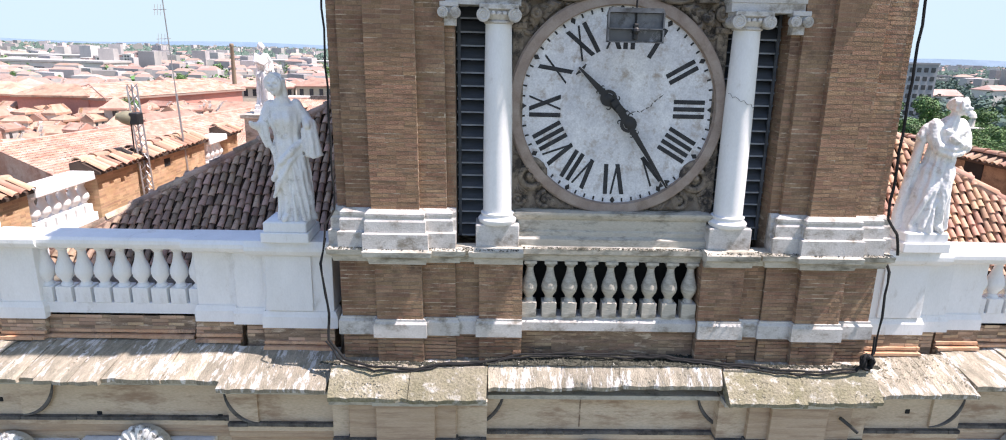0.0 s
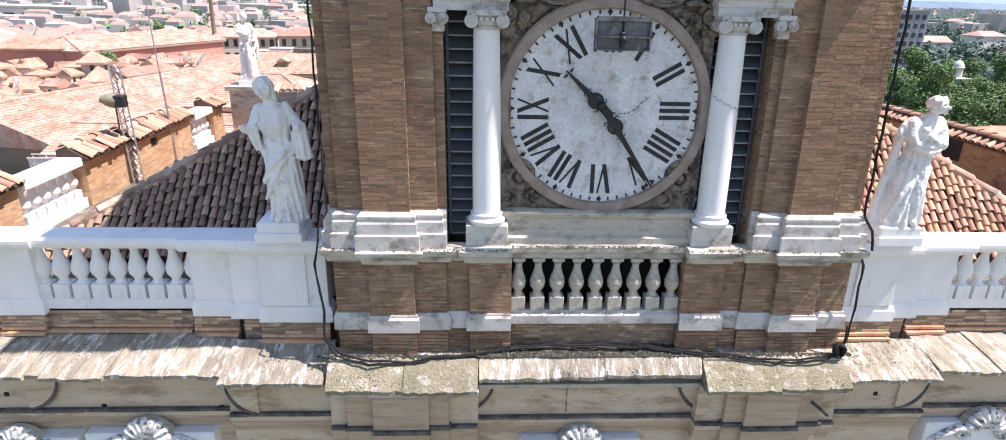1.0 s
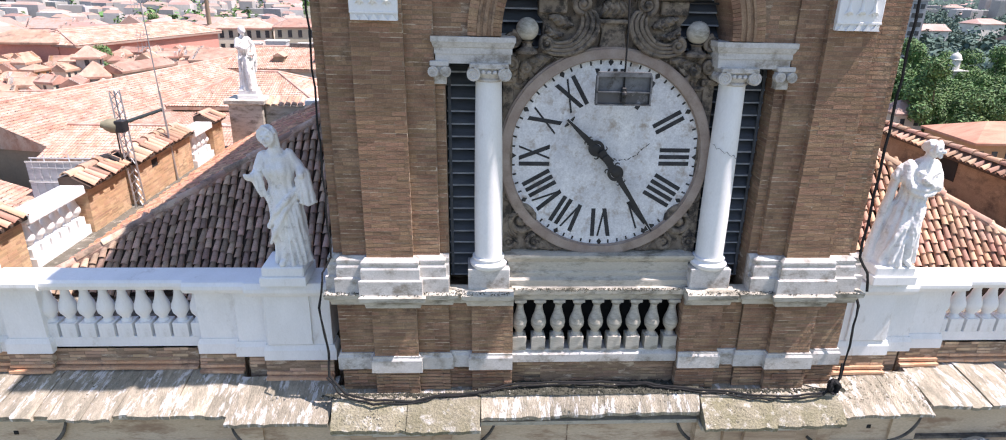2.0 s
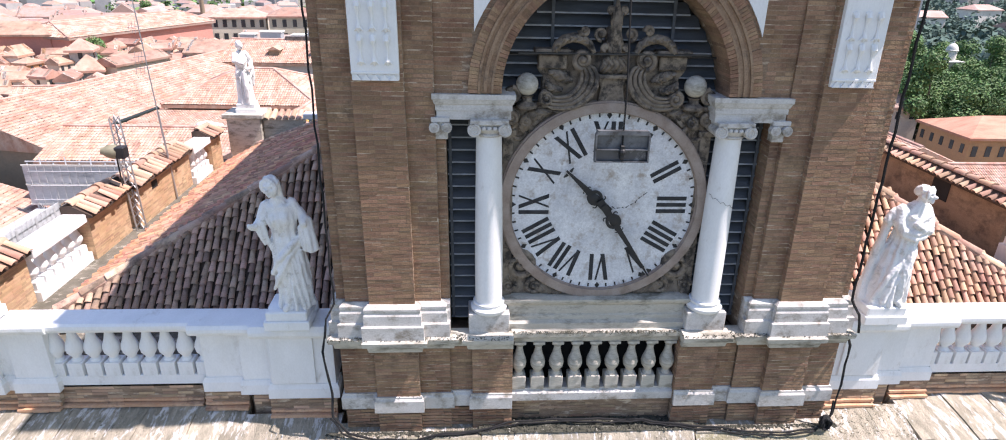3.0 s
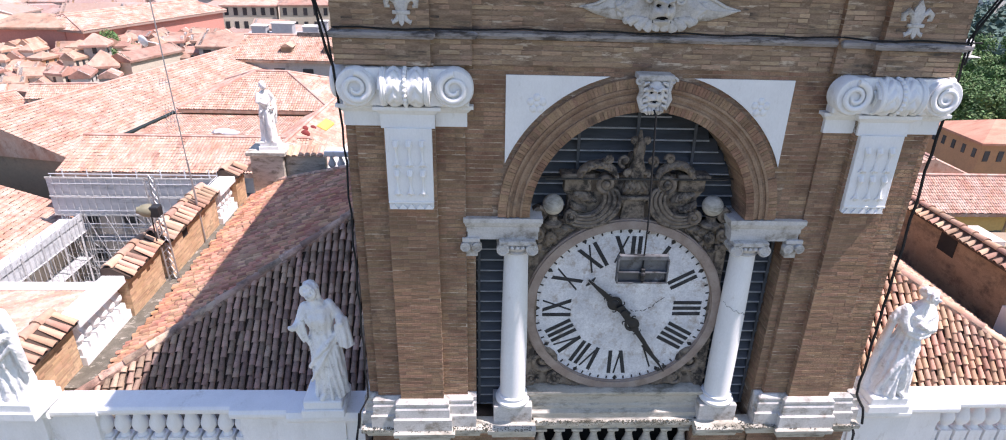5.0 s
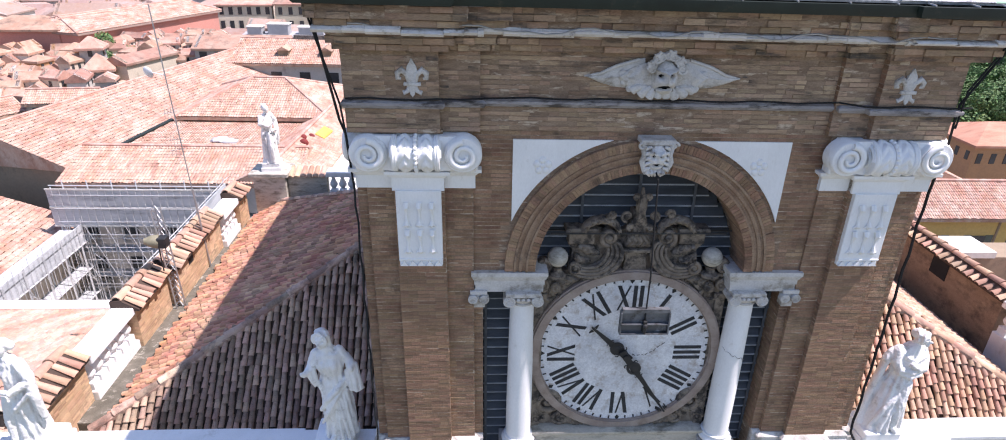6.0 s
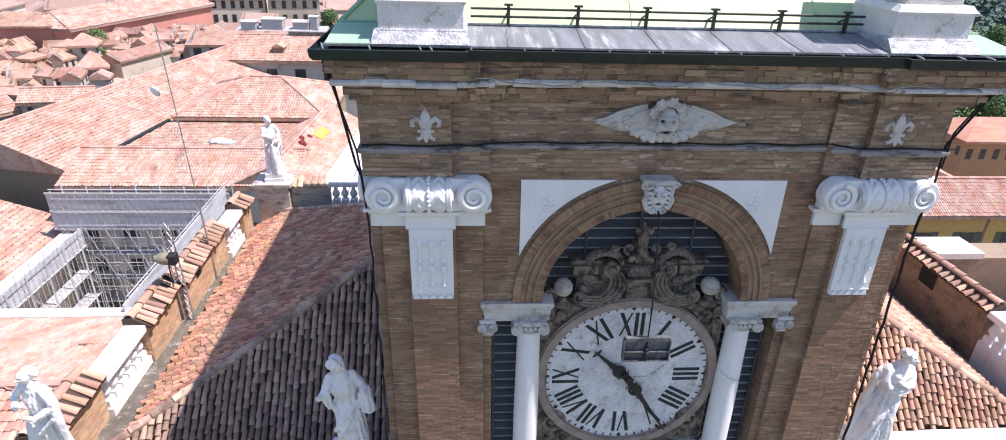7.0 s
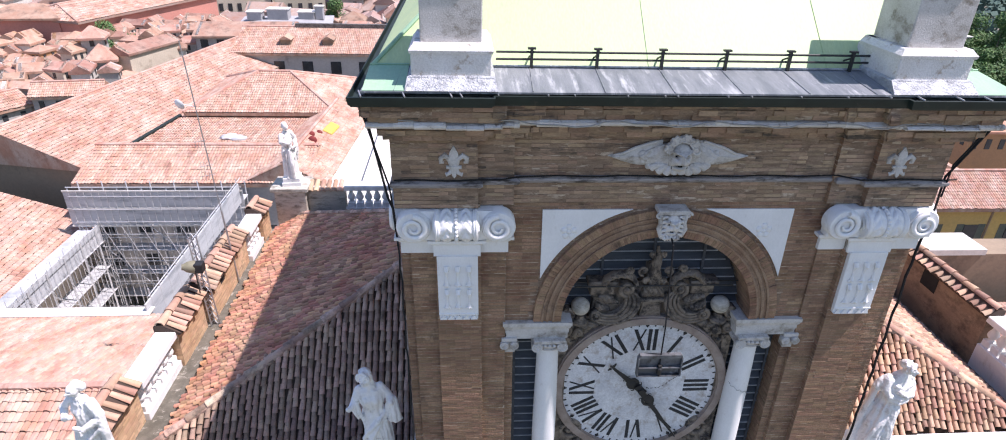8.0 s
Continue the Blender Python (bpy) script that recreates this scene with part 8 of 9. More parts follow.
M_tarp = material("yellow_plastic", (0.80, 0.52, 0.10), (0.72, 0.45, 0.08), 0.5, 2, 20, 0.1)
M_rag = material("dark_red_cloth", (0.22, 0.035, 0.03), (0.15, 0.025, 0.025), 0.9, 4, 30, 0.2)
b = B()
box(b, -0.34, 0.34, -0.85, 0.85, 0.0, 0.20, 0.05)
box(b, -0.28, 0.28, -0.79, 0.79, 0.18, 0.22, 0.02)
bmesh.ops.transform(b, matrix=pose(-12.17, 32.7, -6.58, 0, 26, -8), verts=b.verts)
whole("yellow_crate", b, M_tarp, "yellow plastic crate lying on the tile roof", "crate")
for x, y, z, w, h in ((-12.80, 30.0, -6.33, 0.30, 0.3), (-12.67, 31.5, -6.33, 0.2, 0.16), (-12.55, 29.4, -6.46, 0.3, 0.16), (-12.98, 30.7, -6.2, 0.2, 0.2)):
    b = B()
    ball(b, (x, y, z), w, 12, 8, (1, 0.9, h / w))
    for v in b.verts:
        v.co += Vector((1, 1, 1)) * 0.06 * noise.noise(v.co * 5)
    whole("work_bag", b, M_rag, "dark red work bag lying on the tile roof", "bag", group="bags on the roof", smooth=True)
for x, y, w in ((-18.7, 31.9, 0.5), (-18.0, 31.7, 0.42)):
    b = B()
    ball(b, (x, y, -6.9), w, 14, 10, (1.2, 0.9, 0.6))
    for v in b.verts:
        v.co += Vector((1, 1, 0.6)) * 0.16 * noise.noise(v.co * 2.6)
    whole("rubble_sack", b, M_sheet, "white plastic rubble sack on the low roof", "sack", group="sacks on the roof", smooth=True)
b = B()
tube(b, [(-24.4, 30.6, -6.86), (-23.5, 36.2, -6.78)], 0.16, 6)
whole("valley_gutter", b, M_gutter, "dark metal gutter in the valley beside the low roof", "gutter")

# courtyard scaffold
M_alu = material("scaffold_tube", (0.50, 0.51, 0.52), (0.58, 0.58, 0.58), 0.5, 2, 20, 0, metal=0.3)
sc = thing("scaffold", (-24, 24, -20.0), "grey tube scaffold with sheeting round the courtyard", "scaffold")


def pole_run(pts, r=0.05):
    b = B()
    for p, q in pts:
        tube(b, [p, q], r, 4)
    return b


for k in range(8):
    x = -29.3 + k * 1.58
    for y in (30.6, 31.8):
        part("standard", pole_run([((x, y, -20.0), (x, y, -9.9))]), M_alu, sc)
for j in range(9):
    z = -10.8 - j * 1.9
    part("ledger", pole_run([((-29.4, 30.6, z), (-18.1, 30.6, z))]), M_alu, sc)
    part("ledger", pole_run([((-29.4, 30.6, z + 1.0), (-18.1, 30.6, z + 1.0))], 0.035), M_alu, sc)
    b = B()
    box(b, -29.4, -18.1, 30.65, 31.7, z - 0.10, z - 0.04)
    part("deck", b, M_sheet, sc)
for k in range(9):
    y = 16.9 + k * 1.85
    part("standard", pole_run([((-27.9, y, -20.0), (-27.9, y, -12.6)), ((-29.0, y, -20.0), (-29.0, y, -12.9))]), M_alu, sc)
    part("brace", pole_run([((-27.9, y, -14.2 - 1.9 * (k % 2)), (-27.9, y + 1.85, -16.1 - 1.9 * (k % 2)))], 0.035), M_alu, sc)
for j in range(6):
    z = -13.8 - j * 1.9
    part("ledger", pole_run([((-27.9, 16.8, z), (-27.9, 31.8, z))]), M_alu, sc)
    b = B()
    box(b, -29.0, -27.95, 16.8, 31.8, z - 0.1, z - 0.04)
    part("deck", b, M_sheet, sc)
for k in range(7):
    a = -29.3 + 1.58 * k
    part("brace", pole_run([((a, 30.55, -12.7 - 1.9 * (k % 3)), (a + 1.58, 30.55, -14.6 - 1.9 * (k % 3)))], 0.035), M_alu, sc)
for box_c, nm in (((-29.6, -18.0, 30.50, 30.54, -12.6, -10.0), "sheet"), ((-28.0, -27.94, 16.6, 30.5, -13.9, -12.5), "sheet"), ((-29.4, -27.94, 16.6, 30.5, -13.0, -12.94), "sheet"), ((-18.25, -18.18, 16.6, 30.5, -10.9, -9.5), "sheet"), ((-29.3, -18.2, 16.75, 16.8, -11.2, -9.9), "sheet"), ((-29.3, -18.0, 16.3, 17.0, -9.95, -9.88), "sheet")):
    b = B()
    box(b, *box_c)
    part(nm, b, M_sheet if nm == "sheet" and box_c[4] != -9.95 else M_white_r, sc, "white plastic scaffold sheeting")
b = B()
for k in range(14):
    y = 17.2 + k
    tube(b, [(-18.2, y, -11.5), (-18.2, y, -9.0)], 0.03, 4)
tube(b, [(-18.2, 17, -9.3), (-18.2, 31, -9.3)], 0.03, 4)
part("guard_rail", b, M_alu, sc)
for z in (-10.02, -11.3, -12.62):
    b = B()
    box(b, -29.62, -18.0, 30.44, 30.49, z - 0.05, z + 0.05)
    part("toe_board", b, M_white_r, sc)

for k in range(24):
    x = -29.2 + k * 0.475
    part("standard", pole_run([((x, 30.45, -19.0), (x, 30.45, -10.0))], 0.02), M_alu, sc)
for k in range(30):
    y = 17.0 + k * 0.46
    part("standard", pole_run([((-27.85, y, -19.0), (-27.85, y, -12.5 + 0.25 * (k % 3)))], 0.02), M_alu, sc)
for j in range(8):
    part("ledger", pole_run([((-29.3, 30.42, -10.4 - j * 0.95), (-18.2, 30.42, -10.4 - j * 0.95))], 0.022), M_alu, sc)
    part("brace", pole_run([((-29.0 + j * 1.3, 30.4, -12.6), (-27.6 + j * 1.3, 30.4, -16.6))], 0.02), M_alu, sc)
    part("brace", pole_run([((-27.8, 17.5 + j * 1.6, -13.0), (-27.8, 19.8 + j * 1.6, -18.5))], 0.02), M_alu, sc)
b = B()
box(b, -29, -18, 17, 30.4, -22, -19.4)
court_floor = whole("courtyard_floor", b, M_white_r, "pale sunlit courtyard paving below the scaffold", "paving", "structure")

EYE = Vector((-3.06, -8.68, 7.6))


def nearer(ob, k):
    """Scales a thing about a point high before the tower."""
    ob.location = EYE + (ob.location - EYE) * k
    ob.scale = (k, k, k)


nearer(sc, 0.837)
nearer(court_floor, 0.837)

# ---- the other side ----
yb = building("yellow_house", "yellow rendered house with green shutters and a tiled roof", (38.5, 30.6), 22, 5.2, 0, -10.0, 1.25, 0, M_yellow_r, M_roof_i, True, 0.5, windows=(("s", (-13.4,), 7, 1.0, 1.7),))
for k in range(7):
    f = ((k + 0.5) / 7 - 0.5) * 22 + 38.5
    for s in (-1, 1):
        b = B()
        box(b, f + s * 0.78 - 0.27, f + s * 0.78 + 0.27, 27.98, 28.08, -13.45, -11.65)
        part("shutter", b, M_shutter, yb)
b = B()
tube(b, [(33.4, 28.0, -10.2), (33.4, 28.0, -20)], 0.09, 6)
part("downpipe", b, M_brown_r, yb)
M_arc_roof = material("pink_roof_tile", (0.44, 0.205, 0.135), (0.50, 0.285, 0.195), 0.92, 0.6, 14, 0.4, (0.34, 0.165, 0.11), 0.7, (0.5, 0.7), streak=(1, 3, 1))
building("arcaded_house", "orange house with arched windows under a pink hipped roof", (47.9, 45.9), 10.4, 6.6, 0, -9.85, 1.15, 3.6, M_orange_r, M_arc_roof, False, 0.3, windows=(("s", (-11.7,), 8, 0.5, 0.95), ("w", (-11.5,), 5, 0.42, 0.8)))
building("front_wing", "front palace wing with a terracotta roof", (28.6, 7.6), 35, 13.0, 0, -8.6, 2.2, 0, M_plaster, M_roof_i, True, 0.4)
building("rear_house", "house with an orange tile roof behind the yellow one", (29.6, 37.2), 11, 7.5, 90, -9.3, 1.5, 0, M_orange_r, M_roof_i, True, 0.4)
building("small_house", "small cream house with a tiled roof", (42.9, 53.4), 3.0, 3.0, 0, -9.1, 1.0, 1.4, M_cream, M_roof_f, False, 0.25, windows=(("s", (-10.5,), 2, 0.45, 0.7),))
tb = thing("white_terrace", (24, 17.2, GROUND), "white flat roofed block with a brown wall", "building")
b = B()
box(b, 15.6, 36, 15.8, 17.3, GROUND, -6.75)
part("wall", b, M_brown_r, tb)
b = B()
box(b, 15.5, 21.7, 15.7, 17.4, -6.75, -6.45)
part("roof", b, M_white_r, tb)

# ---- town: measured landmarks ----
tw = building("small_tower", "small square grey tower with a tiled cap", (-41.0, 59.6), 1.95, 1.95, 14, -5.75, 0.75, 1.2, M_grey_r, M_roof_o, False, 0.35, windows=(("s", (-6.9,), 1, 0.4, 0.6), ("e", (-6.9,), 1, 0.4, 0.6)), category="tower")
building("round_house", "grey house with a conical looking tiled roof", (-38.9, 56.4), 2.4, 2.4, 20, -7.2, 1.1, 1.45, M_grey_r, M_roof_o, False, 0.28)
building("red_barracks", "long red rendered building with a tiled roof", (-45.2, 77.0), 23.0, 8.0, 71.5, -5.5, 1.2, 2.0, M_red_r, M_roof_f, True, 0.4, pitch=0.3, row=0.5)
building("red_house", "red rendered house with a hipped tile roof", (-51.5, 67.5), 7.4, 5.0, 8, -5.2, 1.0, 2.5, M_red_r, M_roof_o, False, 0.4)
building("red_house", "red rendered house with a hipped tile roof", (-60.0, 69.5), 7, 5.6, 8, -5.3, 1.1, 2.8, M_red_r, M_roof_o, False, 0.4)
building("pale_block", "long grey stone block with rows of windows", (-37.4, 98.0), 8, 6, 12, -5.6, 1.0, 2.4, M_cream, M_roof_o, False, 0.3, windows=(("s", (-7.2, -9.2, -11.2), 6, 0.6, 1.1),))
building("cream_hotel", "tall cream house with rows of windows", (-28.6, 97.0), 7.5, 6, 12, -5.2, 1.0, 2.6, M_cream, M_roof_o, False, 0.3, windows=(("s", (-6.9, -8.9, -10.9), 5, 0.6, 1.1),))
building("mid_house", "long low house with a brown tile roof", (-27.6, 67.2), 10.4, 5.6, 4, -6.7, 0.95, 0, M_grey_r, M_roof_o, False, 0.3, windows=(("s", (-8.1,), 6, 0.8, 0.9),))
building("cream_house", "cream house with a sloped tile roof", (-36.4, 60.2), 7.2, 2.6, 72, -7.0, 0.55, 0, M_cream, M_roof_o, False, 0.2)
building("long_house", "long low house with a sunlit tile roof and a grey wall", (-38.1, 48.6), 5.4, 2.6, 9, -8.55, 0.75, 0, M_grey_r, M_roof_i, True, 0.25, windows=(("s", (-9.8,), 4, 0.4, 0.7),))
building("corner_house", "small grey house with a worn tile roof", (-43.6, 46.2), 4.4, 3.2, 60, -9.3, 0.9, 0, M_grey_r, M_roof_i, True, 0.25, windows=(("s", (-10.6,), 3, 0.4, 0.7),))
building("grey_flat_block", "pale flat roofed block with plant on its roof", (-25.5, 76), 11, 7, 8, -7.2, 0.3, 3, M_white_r, M_concrete, False, 0.2, windows=(("s", (-8.6,), 6, 0.8, 0.9),))
for x, y, w, d, z in ((-29.2, 75.4, 1.8, 1.4, 0.9), (-26.4, 75.9, 2.6, 1.6, 1.2), (-23.0, 76.6, 2.0, 1.8, 0.8), (-21.4, 76.4, 1.0, 1.0, 1.5)):
    pu = thing("roof_plant", (x, y, -6.9), "grey ventilation unit on a flat roof", "roof plant", "units on the flat roof")
    b = B()
    box(b, x - w / 2, x + w / 2, y - d / 2, y + d / 2, -7.0, -6.9 + z, 0.05)
    part("casing", b, M_concrete, pu)
    b = B()
    box(b, x - w / 2 - 0.1, x + w / 2 + 0.1, y - d / 2 - 0.1, y + d / 2 + 0.1, -6.92 + z, -6.82 + z)
    part("lid", b, M_white_r, pu)
st = thing("chimney_stack", (-49.6, 115.0, GROUND), "tall thin brown brick chimney", "chimney")
b = B()
lathe(b, [(0.50, 0), (0.42, 8), (0.32, 15.8), (0.38, 15.9), (0.38, 16.3), (0.30, 16.4)], (-49.6, 115.0, GROUND), 14)
part("shaft", b, M_brown_r, st, smooth=True)
gb = thing("grey_tower_block", (90, 130, GROUND), "grey concrete tower block with rows of windows", "tower block")
b = B()
box(b, 86.0, 94.2, 125, 134, GROUND, 0.45)
box(b, 85.8, 94.4, 124.8, 134.2, 0.3, 0.7)
part("wall", b, M_concrete, gb)
for j in range(8):
    for k in range(5):
        b = B()
        box(b, 86.6 + k * 1.55, 87.5 + k * 1.55, 124.93, 125.1, -1.3 - j * 1.8, -0.35 - j * 1.8)
        part("window", b, M_pane, gb)
    for k in range(4):
        b = B()
        box(b, 85.93, 86.1, 126 + k * 2.0, 127.2 + k * 2.0, -1.3 - j * 1.8, -0.35 - j * 1.8)
        part("window", b, M_pane, gb)
dm = thing("garden_rotunda", (64.6, 75, GROUND), "small white domed garden rotunda among trees", "rotunda")
b = B()
box(b, 63.6, 65.7, 74.3, 76.6, GROUND, -7.8, 0.05)
part("base", b, M_cream, dm)
b = B()
box(b, 63.45, 65.85, 74.15, 76.75, -7.8, -7.65, 0.03)
part("cornice", b, M_white_r, dm)
b = B()
lathe(b, [(0.68, 0), (0.68, 1.25), (0.8, 1.3), (0.8, 1.4), (0.72, 1.45), (0.66, 1.75), (0.46, 2.05), (0.22, 2.22), (0.08, 2.3), (0.05, 2.6)], (64.5, 75.4, -7.65), 16)
part("lantern", b, M_white_r, dm, smooth=True)

# ordinary houses
town = random.Random(21)
placed = []


def free(x, y, r):
    for px, py, pr in placed:
        if (px - x) ** 2 + (py - y) ** 2 < (r + pr) ** 2:
            return False
    return True


for x, y, r in ((-41.0, 59.6, 1.3), (-38.9, 56.4, 1.6), (-47.6, 69, 4.2), (-45.2, 77, 4.2), (-42.5, 85, 4.2), (-51, 66.5, 3.6), (-60, 69.5, 3.6), (-37.4, 98, 6), (-28.6, 97, 6), (-27.6, 67.2, 5), (-36.4, 60.2, 3.4), (-38.1, 48.6, 3.2), (-43.6, 46.2, 2.8), (-49.6, 115, 2.5), (-25, 6, 22), (-29, 43, 13), (-27, 55, 9), (-18, 41, 9), (-15.5, 58, 11), (-31, 24, 9), (-25.5, 76, 7)):
    placed.append((x, y, r))
WALLS = (M_cream, M_cream, M_white_r, M_orange_r, M_grey_r, M_white_r)
# small houses close behind the great hall
made = tries = 0
while made < 420 and tries < 22000:
    tries += 1
    x, y = town.uniform(-64, -33), town.uniform(42, 74)
    d = math.hypot(x + 3, y + 9)
    L, W = town.uniform(1.5, 3.2), town.uniform(1.3, 2.1)
    if d < 50 or x > -34.5 - (62 - y) * 0.19 or not free(x, y, (L + W) * 0.18):
        continue
    placed.append((x, y, (L + W) * 0.18))
    z = town.uniform(-9.0, -7.3) + (0.8 if y > 57 else 0.0)
    building("town_house", town.choice(("small old house with a terracotta roof", "narrow rendered house under a tiled roof", "low house with a terracotta tile roof and pale walls")), (x, y), L, W, town.choice((0, 90)) + town.uniform(-20, 20), z, town.uniform(0.35, 0.6), town.choice((0, 0, 0, 0.42 * W)), town.choice(WALLS), M_roof_o, False, 0.12, windows=(("s", (z - 0.9,), town.randint(1, 3), 0.28, 0.5), ("e", (z - 0.9,), town.randint(1, 2), 0.28, 0.5)), category="house", group="small houses behind the hall")
    made += 1
made = 0
tries = 0
while made < 300 and tries < 22000:
    tries += 1
    a = radians(town.uniform(-58, -6))
    r = 66 + 80 * town.random() ** 1.2
    x, y = -2 + r * math.sin(a), -9 + r * math.cos(a)
    far = 1.0 if r < 110 else 1.4
    L, W = town.uniform(2.8, 6.2) * far, town.uniform(2.5, 4.0) * far
    if not free(x, y, (L + W) * 0.23):
        continue
    placed.append((x, y, (L + W) * 0.23))
    z = town.uniform(-10.2, -7.4) + (0.8 if r > 110 else 0)
    turn = town.choice((0, 90)) + town.uniform(-12, 12) + (15 if x < -45 else 0)
    hp = town.choice((0, 0, 0.42 * W))
    wins = ()
    if r < 115:
        wins = (("s", (z - 1.7,), town.randint(2, 4), 0.55, 0.9), ("e", (z - 1.7,), town.randint(1, 3), 0.55, 0.9))
    building("town_house", town.choice(("rendered town house with a terracotta roof", "old town house under a tiled roof", "plain house with a terracotta tile roof")), (x, y), L, W, turn, z, town.uniform(0.6, 1.1) * far, hp, town.choice(WALLS), M_roof_o, False, 0.25, windows=wins, category="house", group="houses of the old town")
    made += 1
tries = made = 0
while made < 14 and tries < 3000:
    tries += 1
    a = radians(town.uniform(22, 56))
    r = town.uniform(200, 300)
    x, y = -2 + r * math.sin(a), -9 + r * math.cos(a)
    L, W = town.uniform(6, 13), town.uniform(5, 8)
    if not free(x, y, 5) or math.hypot(x - 90, y - 130) < 14 or math.hypot(x - 64, y - 75) < 14:
        continue
    placed.append((x, y, 8))
    building("town_house", "distant rendered house with a tiled roof", (x, y), L, W, town.uniform(-20, 20), town.uniform(-10, -7), 1.4, town.choice((0, 2.6)), town.choice(WALLS), M_roof_o, False, 0.4, category="house", group="houses beyond the park")
    made += 1

# the houses furthest off are joined
houses = sorted((o for o in scene.collection.objects if o.parent is None and o.name.startswith("town_house")), key=lambda o: math.hypot(o.location.x + 3, o.location.y + 9))
V, F, mats, slots = [], [], [], []
for h in houses[285:]:
    for c in list(h.children):
        at, o = base_at(c), len(V)
        V += [tuple(v.co + at) for v in c.data.vertices]
        F += [tuple(o + i for i in p.vertices) for p in c.data.polygons]
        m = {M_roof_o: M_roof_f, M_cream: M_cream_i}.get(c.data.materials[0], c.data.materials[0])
        if m not in mats:
            mats.append(m)
        slots += [mats.index(m)] * len(c.data.polygons)
        bpy.data.objects.remove(c)
    bpy.data.objects.remove(h)
row_of_houses = from_lists("distant_houses", V, F, mats[0])
for m in mats[1:]:
    row_of_houses.data.materials.append(m)
for p, k in zip(row_of_houses.data.polygons, slots):
    p.material_index = k
tagged(row_of_houses, "crowded distant old houses with terracotta roofs", "houses", kind="stuff")

# the far town: joined walls and roofs
Vw, Fw, Vr, Fr = [], [], [], []
for k in range(7000):
    a = radians(town.uniform(-60, 60))
    r = 135 + 2250 * town.random() ** 1.7
    x, y = -2 + r * math.sin(a), -9 + r * math.cos(a)
    if abs(a) < radians(14) or (a > 0 and r < 450) or (a < 0 and abs(-211 + 18 - x) < 30 and 250 < y < 328):
        continue
    tall = town.random() < 0.10 and r > 300
    k_far = min(1.0, max(0.42, r / 420))
    L, W = town.uniform(5, 13) * k_far, town.uniform(5, 8) * k_far
    z = GROUND + (town.uniform(8, 14) if tall else town.uniform(4, 8))
    if town.random() < 0.1 and r > 520:
        L, W, z = town.uniform(24, 50), town.uniform(12, 24), GROUND + town.uniform(4, 7)
    t = town.uniform(-0.5, 0.5)
    c, s = math.cos(t), math.sin(t)
    q = [(x + c * dx - s * dy, y + s * dx + c * dy) for dx, dy in ((-L / 2, -W / 2), (L / 2, -W / 2), (L / 2, W / 2), (-L / 2, W / 2))]
    o = len(Vw)
    Vw += [(px, py, GROUND) for px, py in q] + [(px, py, z) for px, py in q]
    Fw += [(o, o + 1, o + 5, o + 4), (o + 1, o + 2, o + 6, o + 5), (o + 2, o + 3, o + 7, o + 6), (o + 3, o, o + 4, o + 7)]
    if tall or L > 30 or town.random() < (0.15 if r < 330 else 0.65):
        Fw.append((o + 4, o + 5, o + 6, o + 7))
        continue
    o = len(Vr)
    rise = town.uniform(1.0, 1.7) * k_far
    Vr += [(px, py, z) for px, py in q] + [((q[0][0] + q[3][0]) / 2 * 0.75 + x * 0.25, (q[0][1] + q[3][1]) / 2 * 0.75 + y * 0.25, z + rise), ((q[1][0] + q[2][0]) / 2 * 0.75 + x * 0.25, (q[1][1] + q[2][1]) / 2 * 0.75 + y * 0.25, z + rise)]
    Fr += [(o, o + 1, o + 5, o + 4), (o + 2, o + 3, o + 4, o + 5), (o + 1, o + 2, o + 5), (o + 3, o, o + 4)]
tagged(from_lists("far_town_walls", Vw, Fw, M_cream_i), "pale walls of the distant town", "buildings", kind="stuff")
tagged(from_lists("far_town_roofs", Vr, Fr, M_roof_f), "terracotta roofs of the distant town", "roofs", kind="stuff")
# pink tower blocks on the left skyline
for k in range(9):
    x, y, h = -211 + k * 4.6, 330 + 3 * (k % 3), (6.6, 7.4, 8.6, 8.2, 9.2, 9.4, 9.8, 11.0, 10.6)[k]
    tbk = thing("pink_block", (x, y, GROUND), "pink and white apartment block on the skyline", "apartment block", "pink apartment blocks")
    b = B()
    box(b, x - 2.1, x + 2.1, y - 4, y + 4, GROUND, GROUND + h)
    part("wall", b, M_pink_r if k % 3 else M_white_r, tbk)
    b = B()
    box(b, x - 2.2, x + 2.2, y - 4.1, y + 4.1, GROUND + h, GROUND + h + 0.35)
    part("roof", b, M_white_r, tbk)
    for j in range(int(h / 1.5)):
        for q in (-1.2, 0.2):
            b = B()
            box(b, x + q, x + q + 0.8, y - 4.06, y - 3.9, GROUND + h - 1.2 - j * 1.5, GROUND + h - 0.4 - j * 1.5)
            part("window", b, M_pane, tbk)

